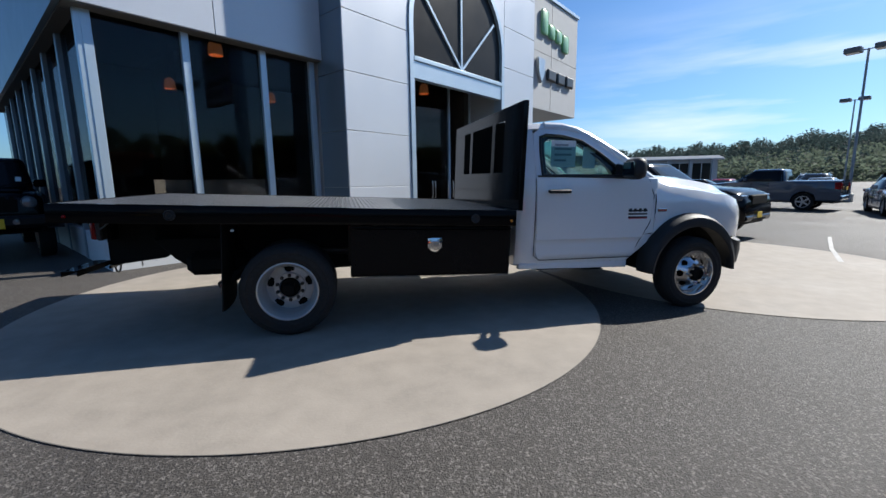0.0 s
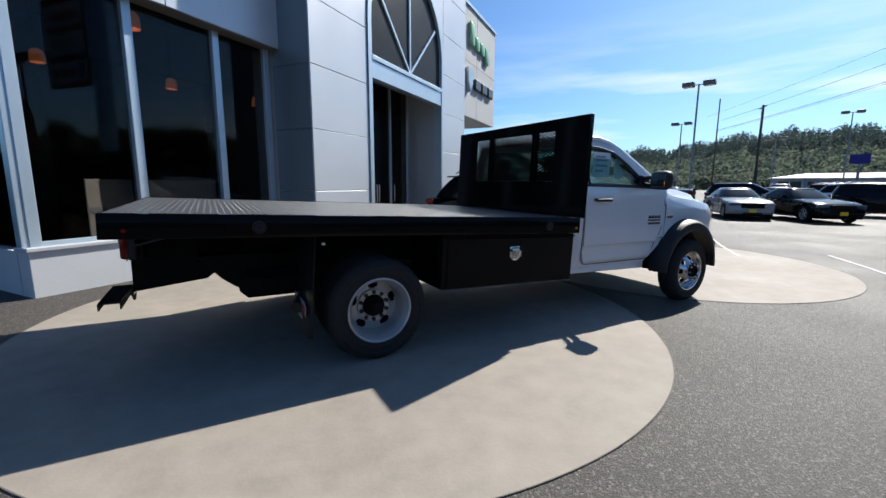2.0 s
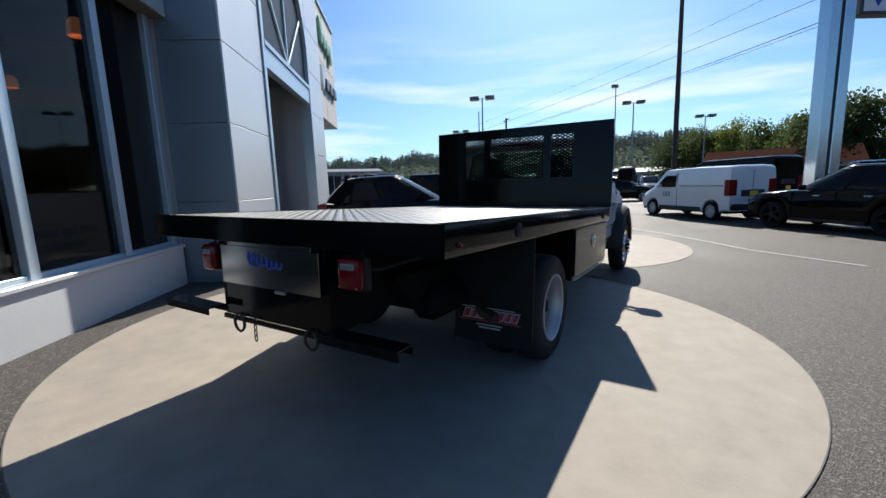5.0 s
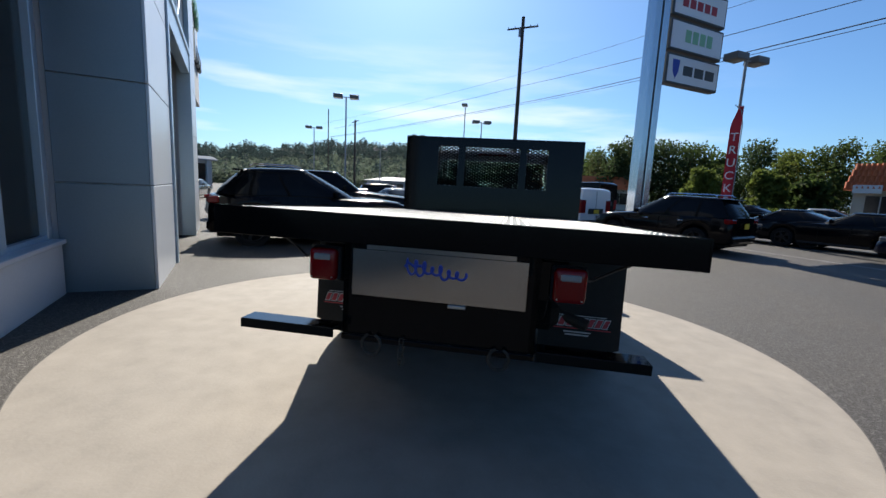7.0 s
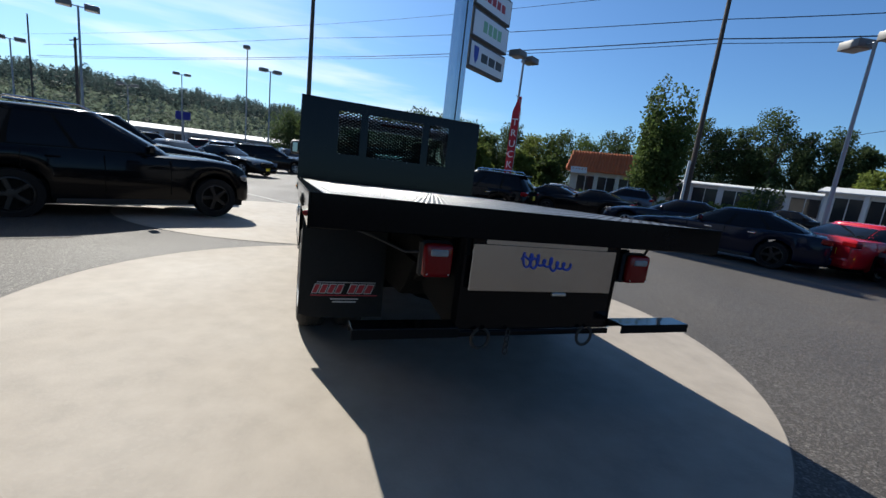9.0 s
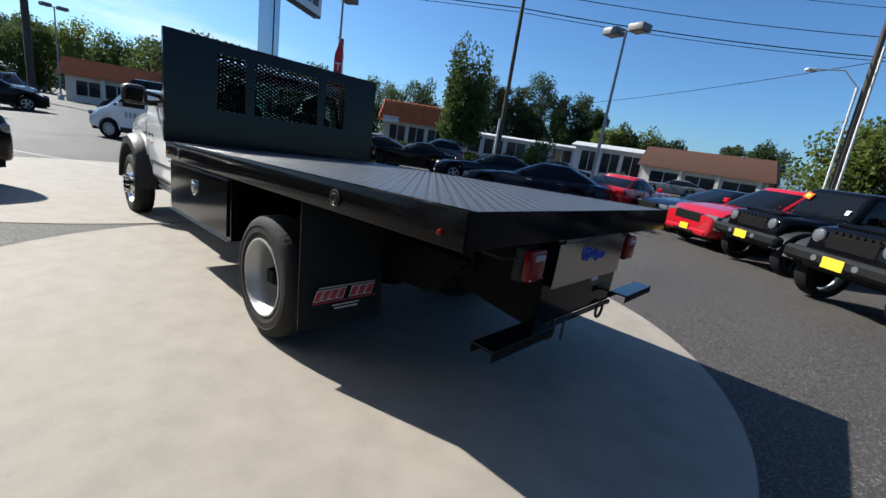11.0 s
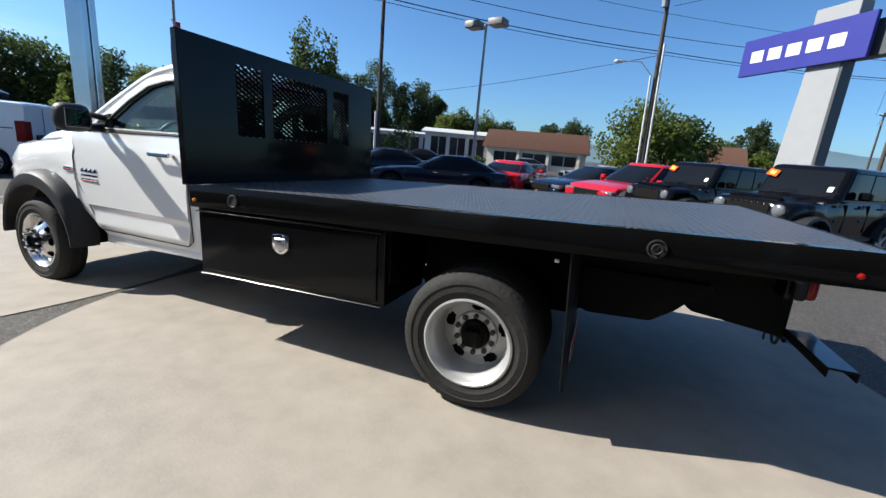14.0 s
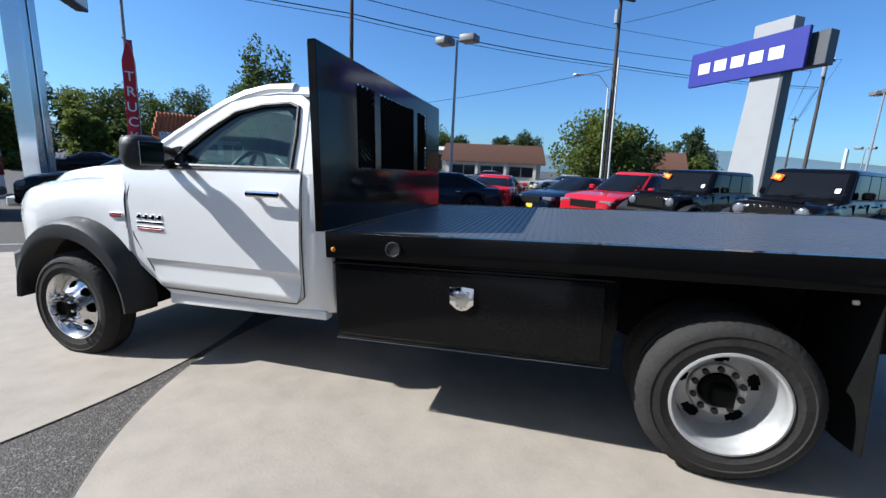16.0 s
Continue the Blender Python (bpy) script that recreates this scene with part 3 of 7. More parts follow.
stk = part("window_sticker", boxed(2.66, 2.95, -0.868, -0.866, 1.56, 1.84), PAPER, truck, "white price sheet stuck inside the window")
for k, (z, w) in enumerate([(1.78, 0.16), (1.74, 0.2), (1.68, 0.2), (1.62, 0.14)]):
    part("print_bar", boxed(2.7, 2.7 + w, -0.8715, -0.8695, z, z + 0.022), PAPER_BAR, stk)
    stk["label"] = "white price sheet with grey print stuck inside the window"
part("window_sticker", boxed(3.05, 3.2, -0.852, -0.85, 1.55, 1.78), PAPER, truck)

# bumper, grille
bp = bmesh.new()
loft(bp, [[(x, y, z) for x, z in [(xx - 0.12, 0.42), (xx - 0.01, 0.45), (xx + 0.02, 0.6), (xx + 0.01, 0.72), (xx - 0.1, 0.76)]] for y, xx in [(-1.08, 5.0), (-1.03, 5.1), (-0.9, 5.21), (-0.6, 5.33), (0, 5.37), (0.6, 5.33), (0.9, 5.21), (1.03, 5.1), (1.08, 5.0)]])
part("front_bumper", bp, PLASTIC, truck, "black front bumper")
gr = bmesh.new()
box(gr, 5.2, 5.33, -0.55, 0.55, 0.76, 1.14, 0.03)
grille = part("grille", gr, PLASTIC, truck)
for k in range(4):
    part("grille_bar", boxed(5.32, 5.35, -0.53, 0.53, 0.8 + 0.08 * k, 0.83 + 0.08 * k, 0.006), CHROME, grille)


# ---- wheels ----
def tyre_mesh(r, rim_r, w):
    bm = bmesh.new()
    h = w / 2
    lathe(bm, [(rim_r - 0.012, -h + 0.03), (rim_r, -h + 0.012), (rim_r + 0.035, -h + 0.002), (rim_r + 0.08, -h), (r - 0.035, -h + 0.012), (r - 0.012, -h + 0.028), (r - 0.002, -h + 0.05),
               (r, -h * 0.42), (r - 0.009, -h * 0.40), (r - 0.009, -h * 0.34), (r, -h * 0.32), (r, -0.012), (r - 0.009, -0.01), (r - 0.009, 0.01), (r, 0.012), (r, h * 0.32), (r - 0.009, h * 0.34), (r - 0.009, h * 0.40), (r, h * 0.42),
               (r - 0.002, h - 0.05), (r - 0.012, h - 0.028), (r - 0.035, h - 0.012), (r - 0.05, h - 0.002), (rim_r + 0.095, h + 0.002), (rim_r + 0.09, h - 0.003), (rim_r + 0.05, h), (rim_r + 0.045, h - 0.004), (rim_r, h - 0.012), (rim_r - 0.012, h - 0.03)], 120, close=False)
    # notched shoulders
    for v in bm.verts:
        q = math.hypot(v.co.x, v.co.z)
        if q > r - 0.014 and abs(v.co.y) > h * 0.45 and int(round(math.atan2(v.co.z, v.co.x) / (2 * math.pi) * 120)) % 2:
            v.co.x *= 1 - 0.0075 / q
            v.co.z *= 1 - 0.0075 / q
    return bm


def hand_hole_disc(bm, r_in, r_out, y_in, y_out, holes, hr0, hr1, half, phase=0.0):
    """A wheel disc from the hub to the rim with oval holes through it; y runs outwards."""
    seg = 90
    mid, top = (hr0 + hr1) / 2, (hr1 - hr0) / 2
    rad = [r_in] + [hr0 + (hr1 - hr0) * k / 6 for k in range(7)] + [r_out]
    ys = [lerp([(r_in, y_in), (r_out, y_out)], q) for q in rad]
    def inside(j, k):
        q = (rad[j] + rad[j + 1]) / 2
        a = ((k + 0.5) / seg - phase / 360) * holes
        a = (a - round(a)) / half
        return 0 < j < len(rad) - 2 and a * a + ((q - mid) / top) ** 2 < 1.0
    V = [[bm.verts.new((q * math.cos(2 * math.pi * k / seg), y, q * math.sin(2 * math.pi * k / seg))) for k in range(seg)] for q, y in zip(rad, ys)]
    for j in range(len(rad) - 1):
        for k in range(seg):
            if not inside(j, k):
                bm.faces.new((V[j][k], V[j][(k + 1) % seg], V[j + 1][(k + 1) % seg], V[j + 1][k]))


def wheel(parent, x, y, s, front):
    """Wheel at (x, y) whose outer side looks along s * y."""
    turn = Matrix.Translation((x, y, 0.362 if front else 0.426)) @ (Matrix.Identity(4) if s > 0 else Matrix.Rotation(math.pi, 4, "Z"))
    w = part("wheel", boxed(-0.05, 0.05, -0.05, 0.05, -0.05, 0.05, 0.01), UNDER, parent, "front wheel with a silver rim and chrome hub" if front else "dual rear wheel with a deep silver rim", turn)
    part("tyre", tyre_mesh(0.418 if front else 0.422, 0.258, 0.23), RUBBER, w, "worn black truck tyre")
    rim = bmesh.new()
    if front:
        lathe(rim, [(0.235, -0.1), (0.245, 0.06), (0.252, 0.085), (0.266, 0.095), (0.266, 0.105), (0.256, 0.106), (0.246, 0.09), (0.232, 0.06), (0.22, 0.02)], 60, close=False)
        hand_hole_disc(rim, 0.115, 0.222, 0.125, 0.03, 8, 0.145, 0.195, 0.27)
        lathe(rim, [(0.115, 0.125), (0.1, 0.13), (0.085, 0.13)], 40, close=False)
        part("rim", rim, POLISHED, w, "polished front rim with hand holes")
        hub = bmesh.new()
        lathe(hub, [(0.085, 0.1), (0.083, 0.15), (0.072, 0.165), (0.062, 0.17), (0.06, 0.15), (0.0, 0.15)], 32, close=False)
        part("hub", hub, UNDER, w, "dark centre hub")
        for k in range(10):
            a = 2 * math.pi * k / 10
            nut = bmesh.new()
            lathe(nut, [(0.016, 0.11), (0.016, 0.165), (0.011, 0.178), (0.0, 0.18)], 6, Matrix.Translation((0.112 * math.cos(a), 0, 0.112 * math.sin(a))))
            part("wheel_nut", nut, CHROME, w)
    else:
        lathe(rim, [(0.232, -0.1), (0.236, 0.0), (0.24, 0.05), (0.252, 0.08), (0.254, 0.098), (0.268, 0.105), (0.268, 0.112), (0.257, 0.115), (0.249, 0.108), (0.244, 0.094), (0.24, 0.08), (0.232, 0.066), (0.223, 0.05), (0.218, 0.01), (0.216, -0.04), (0.214, -0.07), (0.21, -0.084)], 72, close=False)
        hand_hole_disc(rim, 0.135, 0.212, -0.07, -0.084, 5, 0.147, 0.207, 0.21, 17)
        part("rim", rim, RIM, w, "deep silver rim with oval holes")
        flange = bmesh.new()
        lathe(flange, [(0.142, -0.075), (0.14, -0.056), (0.134, -0.05), (0.1, -0.05), (0.092, -0.056), (0.09, -0.1)], 48, close=False)
        part("rim_face", flange, RIM, w)
        for k in range(10):
            a = 2 * math.pi * (k + 0.5) / 10
            nut = bmesh.new()
            lathe(nut, [(0.0165, -0.055), (0.0165, -0.034), (0.012, -0.031), (0.0, -0.031)], 8, Matrix.Translation((0.116 * math.cos(a), 0, 0.116 * math.sin(a))))
            part("wheel_nut", nut, RUSTY, w)
        hub = bmesh.new()
        lathe(hub, [(0.089, -0.1), (0.086, -0.035), (0.078, -0.025), (0.05, -0.022), (0.046, -0.03), (0.0, -0.03)], 32, close=False)
        part("hub", hub, UNDER, w, "dark axle hub")
    part("brake", prismed([(0.228 * math.cos(2 * math.pi * k / 24), 0.228 * math.sin(2 * math.pi * k / 24)) for k in range(24)], "y", -0.115, -0.105), UNDER, w)
    return w


for s in (-1, 1):
    wheel(truck, 4.42, s * 1.0, s, True)
    wheel(truck, -0.022, s * 1.08, s, False)
    turn = Matrix.Translation((-0.022, s * 0.79, 0.426))
    part("inner_tyre", tyre_mesh(0.422, 0.258, 0.23), RUBBER, truck, "inner tyre of the dual pair", turn)
    bm = bmesh.new()
    lathe(bm, [(0.25, -0.1), (0.25, 0.1)], 32, turn)
    part("inner_rim", bm, UNDER, truck)

# ---- chassis ----
for s in (-1, 1):
    part("frame_rail", prismed([(-1.62, 0.86), (4.6, 0.66), (4.6, 0.82), (2.2, 0.96), (-1.62, 1.04)], "y", s * 0.38, s * 0.46), UNDER, truck, "dark steel frame rail")
    sp = bmesh.new()
    for k in range(4):
        tube(sp, [(-0.75 + 0.06 * k, s * 0.52, 0.62 - 0.02 * k), (0, s * 0.52, 0.5 - 0.022 * k), (0.75 - 0.06 * k, s * 0.52, 0.62 - 0.02 * k)], 0.02, 6)
    part("leaf_spring", sp, UNDER, truck)
bm = bmesh.new()
lathe(bm, [(0.06, -0.95), (0.07, -0.3), (0.15, -0.16), (0.19, 0), (0.15, 0.16), (0.07, 0.3), (0.06, 0.95)], 20, Matrix.Translation((0, 0, 0.395)))
part("rear_axle", bm, UNDER, truck)
bm = bmesh.new()
tube(bm, [(4.42, -0.9, 0.34), (4.42, 0.9, 0.34)], 0.06, 10)
part("front_axle", bm, UNDER, truck)
part("fuel_tank", prismed([(-0.55, 0.86), (-0.5, 0.62), (-0.62, 0.55), (-1.0, 0.57), (-1.12, 0.66), (-1.3, 0.86)], "y", -0.6, 0.6, 0.03), UNDER, truck, "dark fuel tank behind the axle")
bm = bmesh.new()
tube(bm, [(2.1, -0.6, 0.5), (0.75, -0.6, 0.5), (0.5, -0.55, 0.68), (-0.3, -0.55, 0.7), (-0.52, -0.72, 0.52), (-0.62, -0.95, 0.46)], 0.045, 10)
part("exhaust_pipe", bm, RUSTY, truck, "rusty steel exhaust pipe")
part("under_deck_tank", prismed([(-0.5, 1.0), (-0.5, 0.66), (-0.62, 0.6), (-0.96, 0.6), (-1.3, 0.78), (-1.3, 1.0)], "y", -0.5, 0.56, 0.02), UNDER, truck, "dark tank under the tail of the deck")
part("muffler", boxed(-1.0, -0.42, -0.7, -0.46, 0.5, 0.72, 0.06), UNDER, truck, "dark muffler beside the tank")
# added dark block, keeps lit ground from showing through under the deck
part("chassis_pan", boxed(-0.45, 2.2, -0.34, 0.34, 0.6, 0.97, 0.03), UNDER, truck, "dark block added to fill the space under the deck")
part("gearbox", boxed(2.2, 3.5, -0.25, 0.25, 0.42, 0.8, 0.06), UNDER, truck)
bm = bmesh.new()
tube(bm, [(2.2, 0, 0.5), (0.1, 0, 0.42)], 0.05, 10)
part("drive_shaft", bm, UNDER, truck)
# added dark plates that block the view through behind the dual wheels
for s in (-1, 1):
    part("inner_guard", boxed(-0.5, 0.53, s * 0.56, s * 0.575, 0.52, 1.05), UNDER, truck, "dark plate added to close the gap behind the dual wheels")
part("under_step", boxed(2.6, 3.55, -0.75, 0.75, 0.4, 0.5, 0.03), UNDER, truck)

# ---- flatbed ----
bed = part("flatbed", boxed(-1.735, 2.13, -1.205, 1.205, -0.03, -0.004), DECK, truck, "black steel flatbed with a tread plate deck", BED)
vs, fs = [], []
px = 0.042
for i in range(91):
    for j in range(57):
        cx, cy = -1.715 + px * i, -1.18 + px * j
        if cx > 2.1:
            continue
        c, q = ((0.7, 0.7), (0.7, -0.7))[(i + j) % 2]
        n0 = len(vs)
        for a, b, z in ((-0.015, 0, -0.004), (0, -0.0045, -0.004), (0.015, 0, -0.004), (0, 0.0045, -0.004), (-0.006, 0, -0.0019), (0.006, 0, -0.0019)):
            vs.append((cx + a * c - b * q, cy + a * q + b * c, z))
        fs += [(n0, n0 + 1, n0 + 4), (n0 + 1, n0 + 2, n0 + 5), (n0 + 1, n0 + 5, n0 + 4), (n0 + 2, n0 + 3, n0 + 5), (n0 + 3, n0, n0 + 4), (n0 + 3, n0 + 4, n0 + 5)]
lugs = bpy.data.meshes.new("tread_plate")
lugs.from_pydata(vs, [], fs)
lugs.materials.append(DECK)
lo = new("tread_plate", lugs)
lo.parent = bed
lo["kind"] = "stuff"


def channel(bm, x0, x1, y, s):
    """A side rail: face plate with folded lips."""
    loft(bm, [[(x, y - s * 0.055, 0.0), (x, y, 0.0), (x, y + s * 0.004, -0.006), (x, y + s * 0.004, -0.146), (x, y, -0.152), (x, y - s * 0.055, -0.152), (x, y - s * 0.055, -0.144), (x, y - s * 0.008, -0.144), (x, y - s * 0.008, -0.008), (x, y - s * 0.055, -0.008)] for x in (x0, x1)])


for s in (-1, 1):
    bm = bmesh.new()
    channel(bm, -1.74, 2.14, s * 1.216, s)
    rail = part("side_rail", bm, BLACK_GLOSS, bed, "glossy black steel side rail")
    for x in (1.72, -0.89):
        bm = bmesh.new()
        lathe(bm, [(0.044, 0), (0.044, 0.008), (0.038, 0.01), (0.034, 0.004), (0.0, 0.002)], 24, Matrix.Translation((x, s * 1.22, -0.082)) @ (Matrix.Identity(4) if s > 0 else Matrix.Rotation(math.pi, 4, "Z")))
        part("rubber_plug", bm, PLASTIC, rail, "round plug in the rail")
    bm = bmesh.new()
    tube(bm, [(-0.89 + 0.022 * math.cos(a), s * 1.232, -0.082 + 0.022 * math.sin(a)) for a in [2 * math.pi * k / 16 for k in range(17)]], 0.004, 6)
    part("tie_ring", bm, RUSTY, rail, "small steel tie-down ring")
    for x, mt in ((2.09, AMBER), (-1.62, RED_LENS)):
        bm = bmesh.new()
        lathe(bm, [(0.014, 0), (0.013, 0.01), (0.008, 0.016), (0, 0.018)], 16, Matrix.Translation((x, s * 1.219, -0.1)) @ (Matrix.Identity(4) if s > 0 else Matrix.Rotation(math.pi, 4, "Z")))
        part("side_marker", bm, mt, rail)
bm = bmesh.new()
box(bm, -1.745, -1.737, -1.21, 1.21, -0.15, 0.0, 0.003)
box(bm, -1.737, -1.68, -1.2, 1.2, -0.15, -0.142)
tail = part("tail_rail", bm, BLACK_GLOSS, bed, "glossy black steel tail rail")
bm = bmesh.new()
box(bm, 2.12, 2.14, -1.21, 1.21, -0.15, -0.003)
part("head_rail", bm, BLACK_GLOSS, bed)
for k in range(9):
    x = -1.5 + 0.44 * k
    part("cross_member", boxed(x, x + 0.05, -1.15, 1.15, -0.13, -0.032), UNDER, bed)
for s in (-1, 1):
    part("long_sill", boxed(-1.7, 2.1, s * 0.38, s * 0.46, -0.24, -0.132), UNDER, bed)

# headboard with three mesh windows
hb = bmesh.new()
HZ, WZ0, WZ1 = 1.035, 0.37, 0.91
for a, b, lo_, hi_ in ((-1.22, -0.755, 0, HZ), (-0.475, -0.375, WZ0, WZ1), (0.375, 0.475, WZ0, WZ1), (0.755, 1.22, 0, HZ), (-0.755, 0.755, 0, WZ0), (-0.755, 0.755, WZ1, HZ)):
    box(hb, 2.15, 2.158, a, b, lo_, hi_)
bmesh.ops.remove_doubles(hb, verts=hb.verts, dist=0.0005)
board = part("headboard", hb, BLACK_BOX, bed, "tall black steel headboard with three mesh windows")
for y0, y1, z0, z1 in ((-1.225, 1.225, HZ, HZ + 0.006), (-1.225, -1.219, 0, HZ), (1.219, 1.225, 0, HZ)):
    part("headboard_edge", boxed(2.15, 2.2, y0, y1, z0, z1, 0.002), BLACK_BOX, board)
for y0, y1 in ((-0.755, -0.475), (-0.375, 0.375), (0.475, 0.755)):
    bm = bmesh.new()
    pw, ph, wd = 0.068, 0.04, 0.017
    ny, nz = int(round((y1 - y0) / pw)), int(round((WZ1 - WZ0) / ph))
    pw, ph = (y1 - y0) / ny, (WZ1 - WZ0) / nz
    for i in range(ny):
        for j in range(nz):
            c = Vector((2.162, y0 + (i + 0.5) * pw, WZ0 + (j + 0.5) * ph))
            for sy, sz in ((1, 1), (1, -1)):
                a, b = Vector((0, -sy * pw / 2, -sz * ph / 2)), Vector((0, sy * pw / 2, sz * ph / 2))
                n = Vector((0, -sz * ph, sy * pw)).normalized() * wd / 2
                t = Vector((0.007, 0, 0))
                q = [bm.verts.new(c + a + n - t), bm.verts.new(c + b + n - t), bm.verts.new(c + b - n + t), bm.verts.new(c + a - n + t)]
                bm.faces.new(q)
    part("wire_mesh", bm, UNDER, board, "expanded steel mesh", smooth=0)
for y in (-1.0, -0.425, 0.425, 1.0):
    part("headboard_post", boxed(2.16, 2.2, y - 0.02, y + 0.02, 0.0, HZ), BLACK_BOX, board)

# tool boxes under the deck
for s in (-1, 1):
    tb = part("tool_box", boxed(0.55, 2.105, s * 0.62, s * 1.185, -0.64, -0.16, 0.004), BLACK_BOX, bed, "black steel tool box under the deck")
    dr = part("tool_box_door", boxed(0.6, 2.07, s * 1.186, s * 1.2, -0.615, -0.19, 0.005), BLACK_BOX, tb, "flat black steel door")
    part("bottom_lip", boxed(0.56, 2.1, s * 1.19, s * 1.2035, -0.643, -0.6405, 0.0008), GALV, tb, "bare steel lower edge")
    part("drip_edge", boxed(0.56, 2.1, s * 1.184, s * 1.212, -0.186, -0.176, 0.002), BLACK_GLOSS, tb)
    outline = [(-0.068, 0.06), (0, 0.066), (0.068, 0.06), (0.066, -0.03), (0.03, -0.062), (0, -0.07), (-0.03, -0.062), (-0.066, -0.03)]
    lt = prismed([(1.33 + a, -0.335 + b) for a, b in outline], "y", s * 1.2, s * 1.209, 0.002)
    latch = part("latch", lt, CHROME, dr, "chrome shield-shaped folding latch")
    part("latch_grip", prismed([(1.33 + a * 0.6, -0.335 + b * 0.6) for a, b in outline], "y", s * 1.209, s * 1.218, 0.002), STEEL, latch)
    part("latch_bolt", boxed(1.3, 1.36, s * 1.215, s * 1.223, -0.32, -0.3, 0.003), CHROME, latch)
    for dx, dz, w_, h_ in ((-0.032, 0.03, 0.012, 0.012), (0.032, 0.03, 0.012, 0.012), (0.0, 0.034, 0.016, 0.008), (-0.034, 0.0, 0.01, 0.016), (0.034, 0.0, 0.01, 0.016), (-0.02, -0.034, 0.009, 0.012), (0.02, -0.034, 0.009, 0.012), (0.0, -0.045, 0.008, 0.012)):
        part("latch_relief", boxed(1.33 + dx - w_, 1.33 + dx + w_, s * 1.207, s * 1.2165, -0.335 + dz - h_, -0.335 + dz + h_, 0.004), CHROME, latch)
    part("bracket", boxed(0.53, 0.552, s * 0.62, s * 1.15, -0.5, -0.13), BLACK_BOX, bed)
    # mud flap with printing
    fl = bmesh.new()
    loft(fl, [[(x0, s * y, z), (x0 - 0.008, s * y, z)] + [(x1 - 0.008, s * y, zl), (x1, s * y, zl)] for y, z, x0, x1, zl in [(0.6, -0.16, -0.52, -0.56, -0.94), (0.8, -0.16, -0.52, -0.545, -0.95), (1.0, -0.16, -0.52, -0.54, -0.95), (1.13, -0.16, -0.52, -0.545, -0.94), (1.2, -0.16, -0.515, -0.535, -0.92)]])
    flap = part("mud_flap", fl, FLAP, bed, "black rubber mud flap with a red and white print")
    part("flap_bracket", boxed(-0.46, -0.435, s * 1.135, s * 1.15, -0.225, -0.205, 0.003), CONDUIT_WHITE, flap, "small white bracket tag")
    # print seen from behind, in plain bars
    c = 0.885
    def bar(y0, y1, z0, z1, mt):
        part("print_bar", boxed(-0.568 if mt is not PLASTIC else -0.57, -0.5645, s * (c + y0), s * (c + y1), z0, z1), mt, flap)
    bar(-0.22, 0.2, -0.682, -0.676, WHITE_PRINT)
    bar(-0.24, 0.24, -0.78, -0.772, RED_PAINT_MARK)
    for k, (a, b) in enumerate([(-0.2, -0.15), (-0.135, -0.09), (-0.075, -0.03), (0.02, 0.06), (0.075, 0.115), (0.13, 0.17), (0.185, 0.22)]):
        for grow, x0, mt in ((0.004, -0.568, WHITE_PRINT), (-0.002, -0.57, RED_PAINT_MARK)):
            lo_, hi_ = s * c + min(s * a, s * b) - grow, s * c + max(s * a, s * b) + grow
            part("print_bar", prismed([(lo_ + 0.012, -0.759 - grow), (hi_ + 0.012, -0.759 - grow), (hi_ - 0.012, -0.695 + grow), (lo_ - 0.012, -0.695 + grow)], "x", x0, -0.5645), mt, flap)
    bar(-0.1, 0.1, -0.808, -0.799, WHITE_PRINT)
    bar(-0.085, 0.085, -0.83, -0.82, WHITE_PRINT)

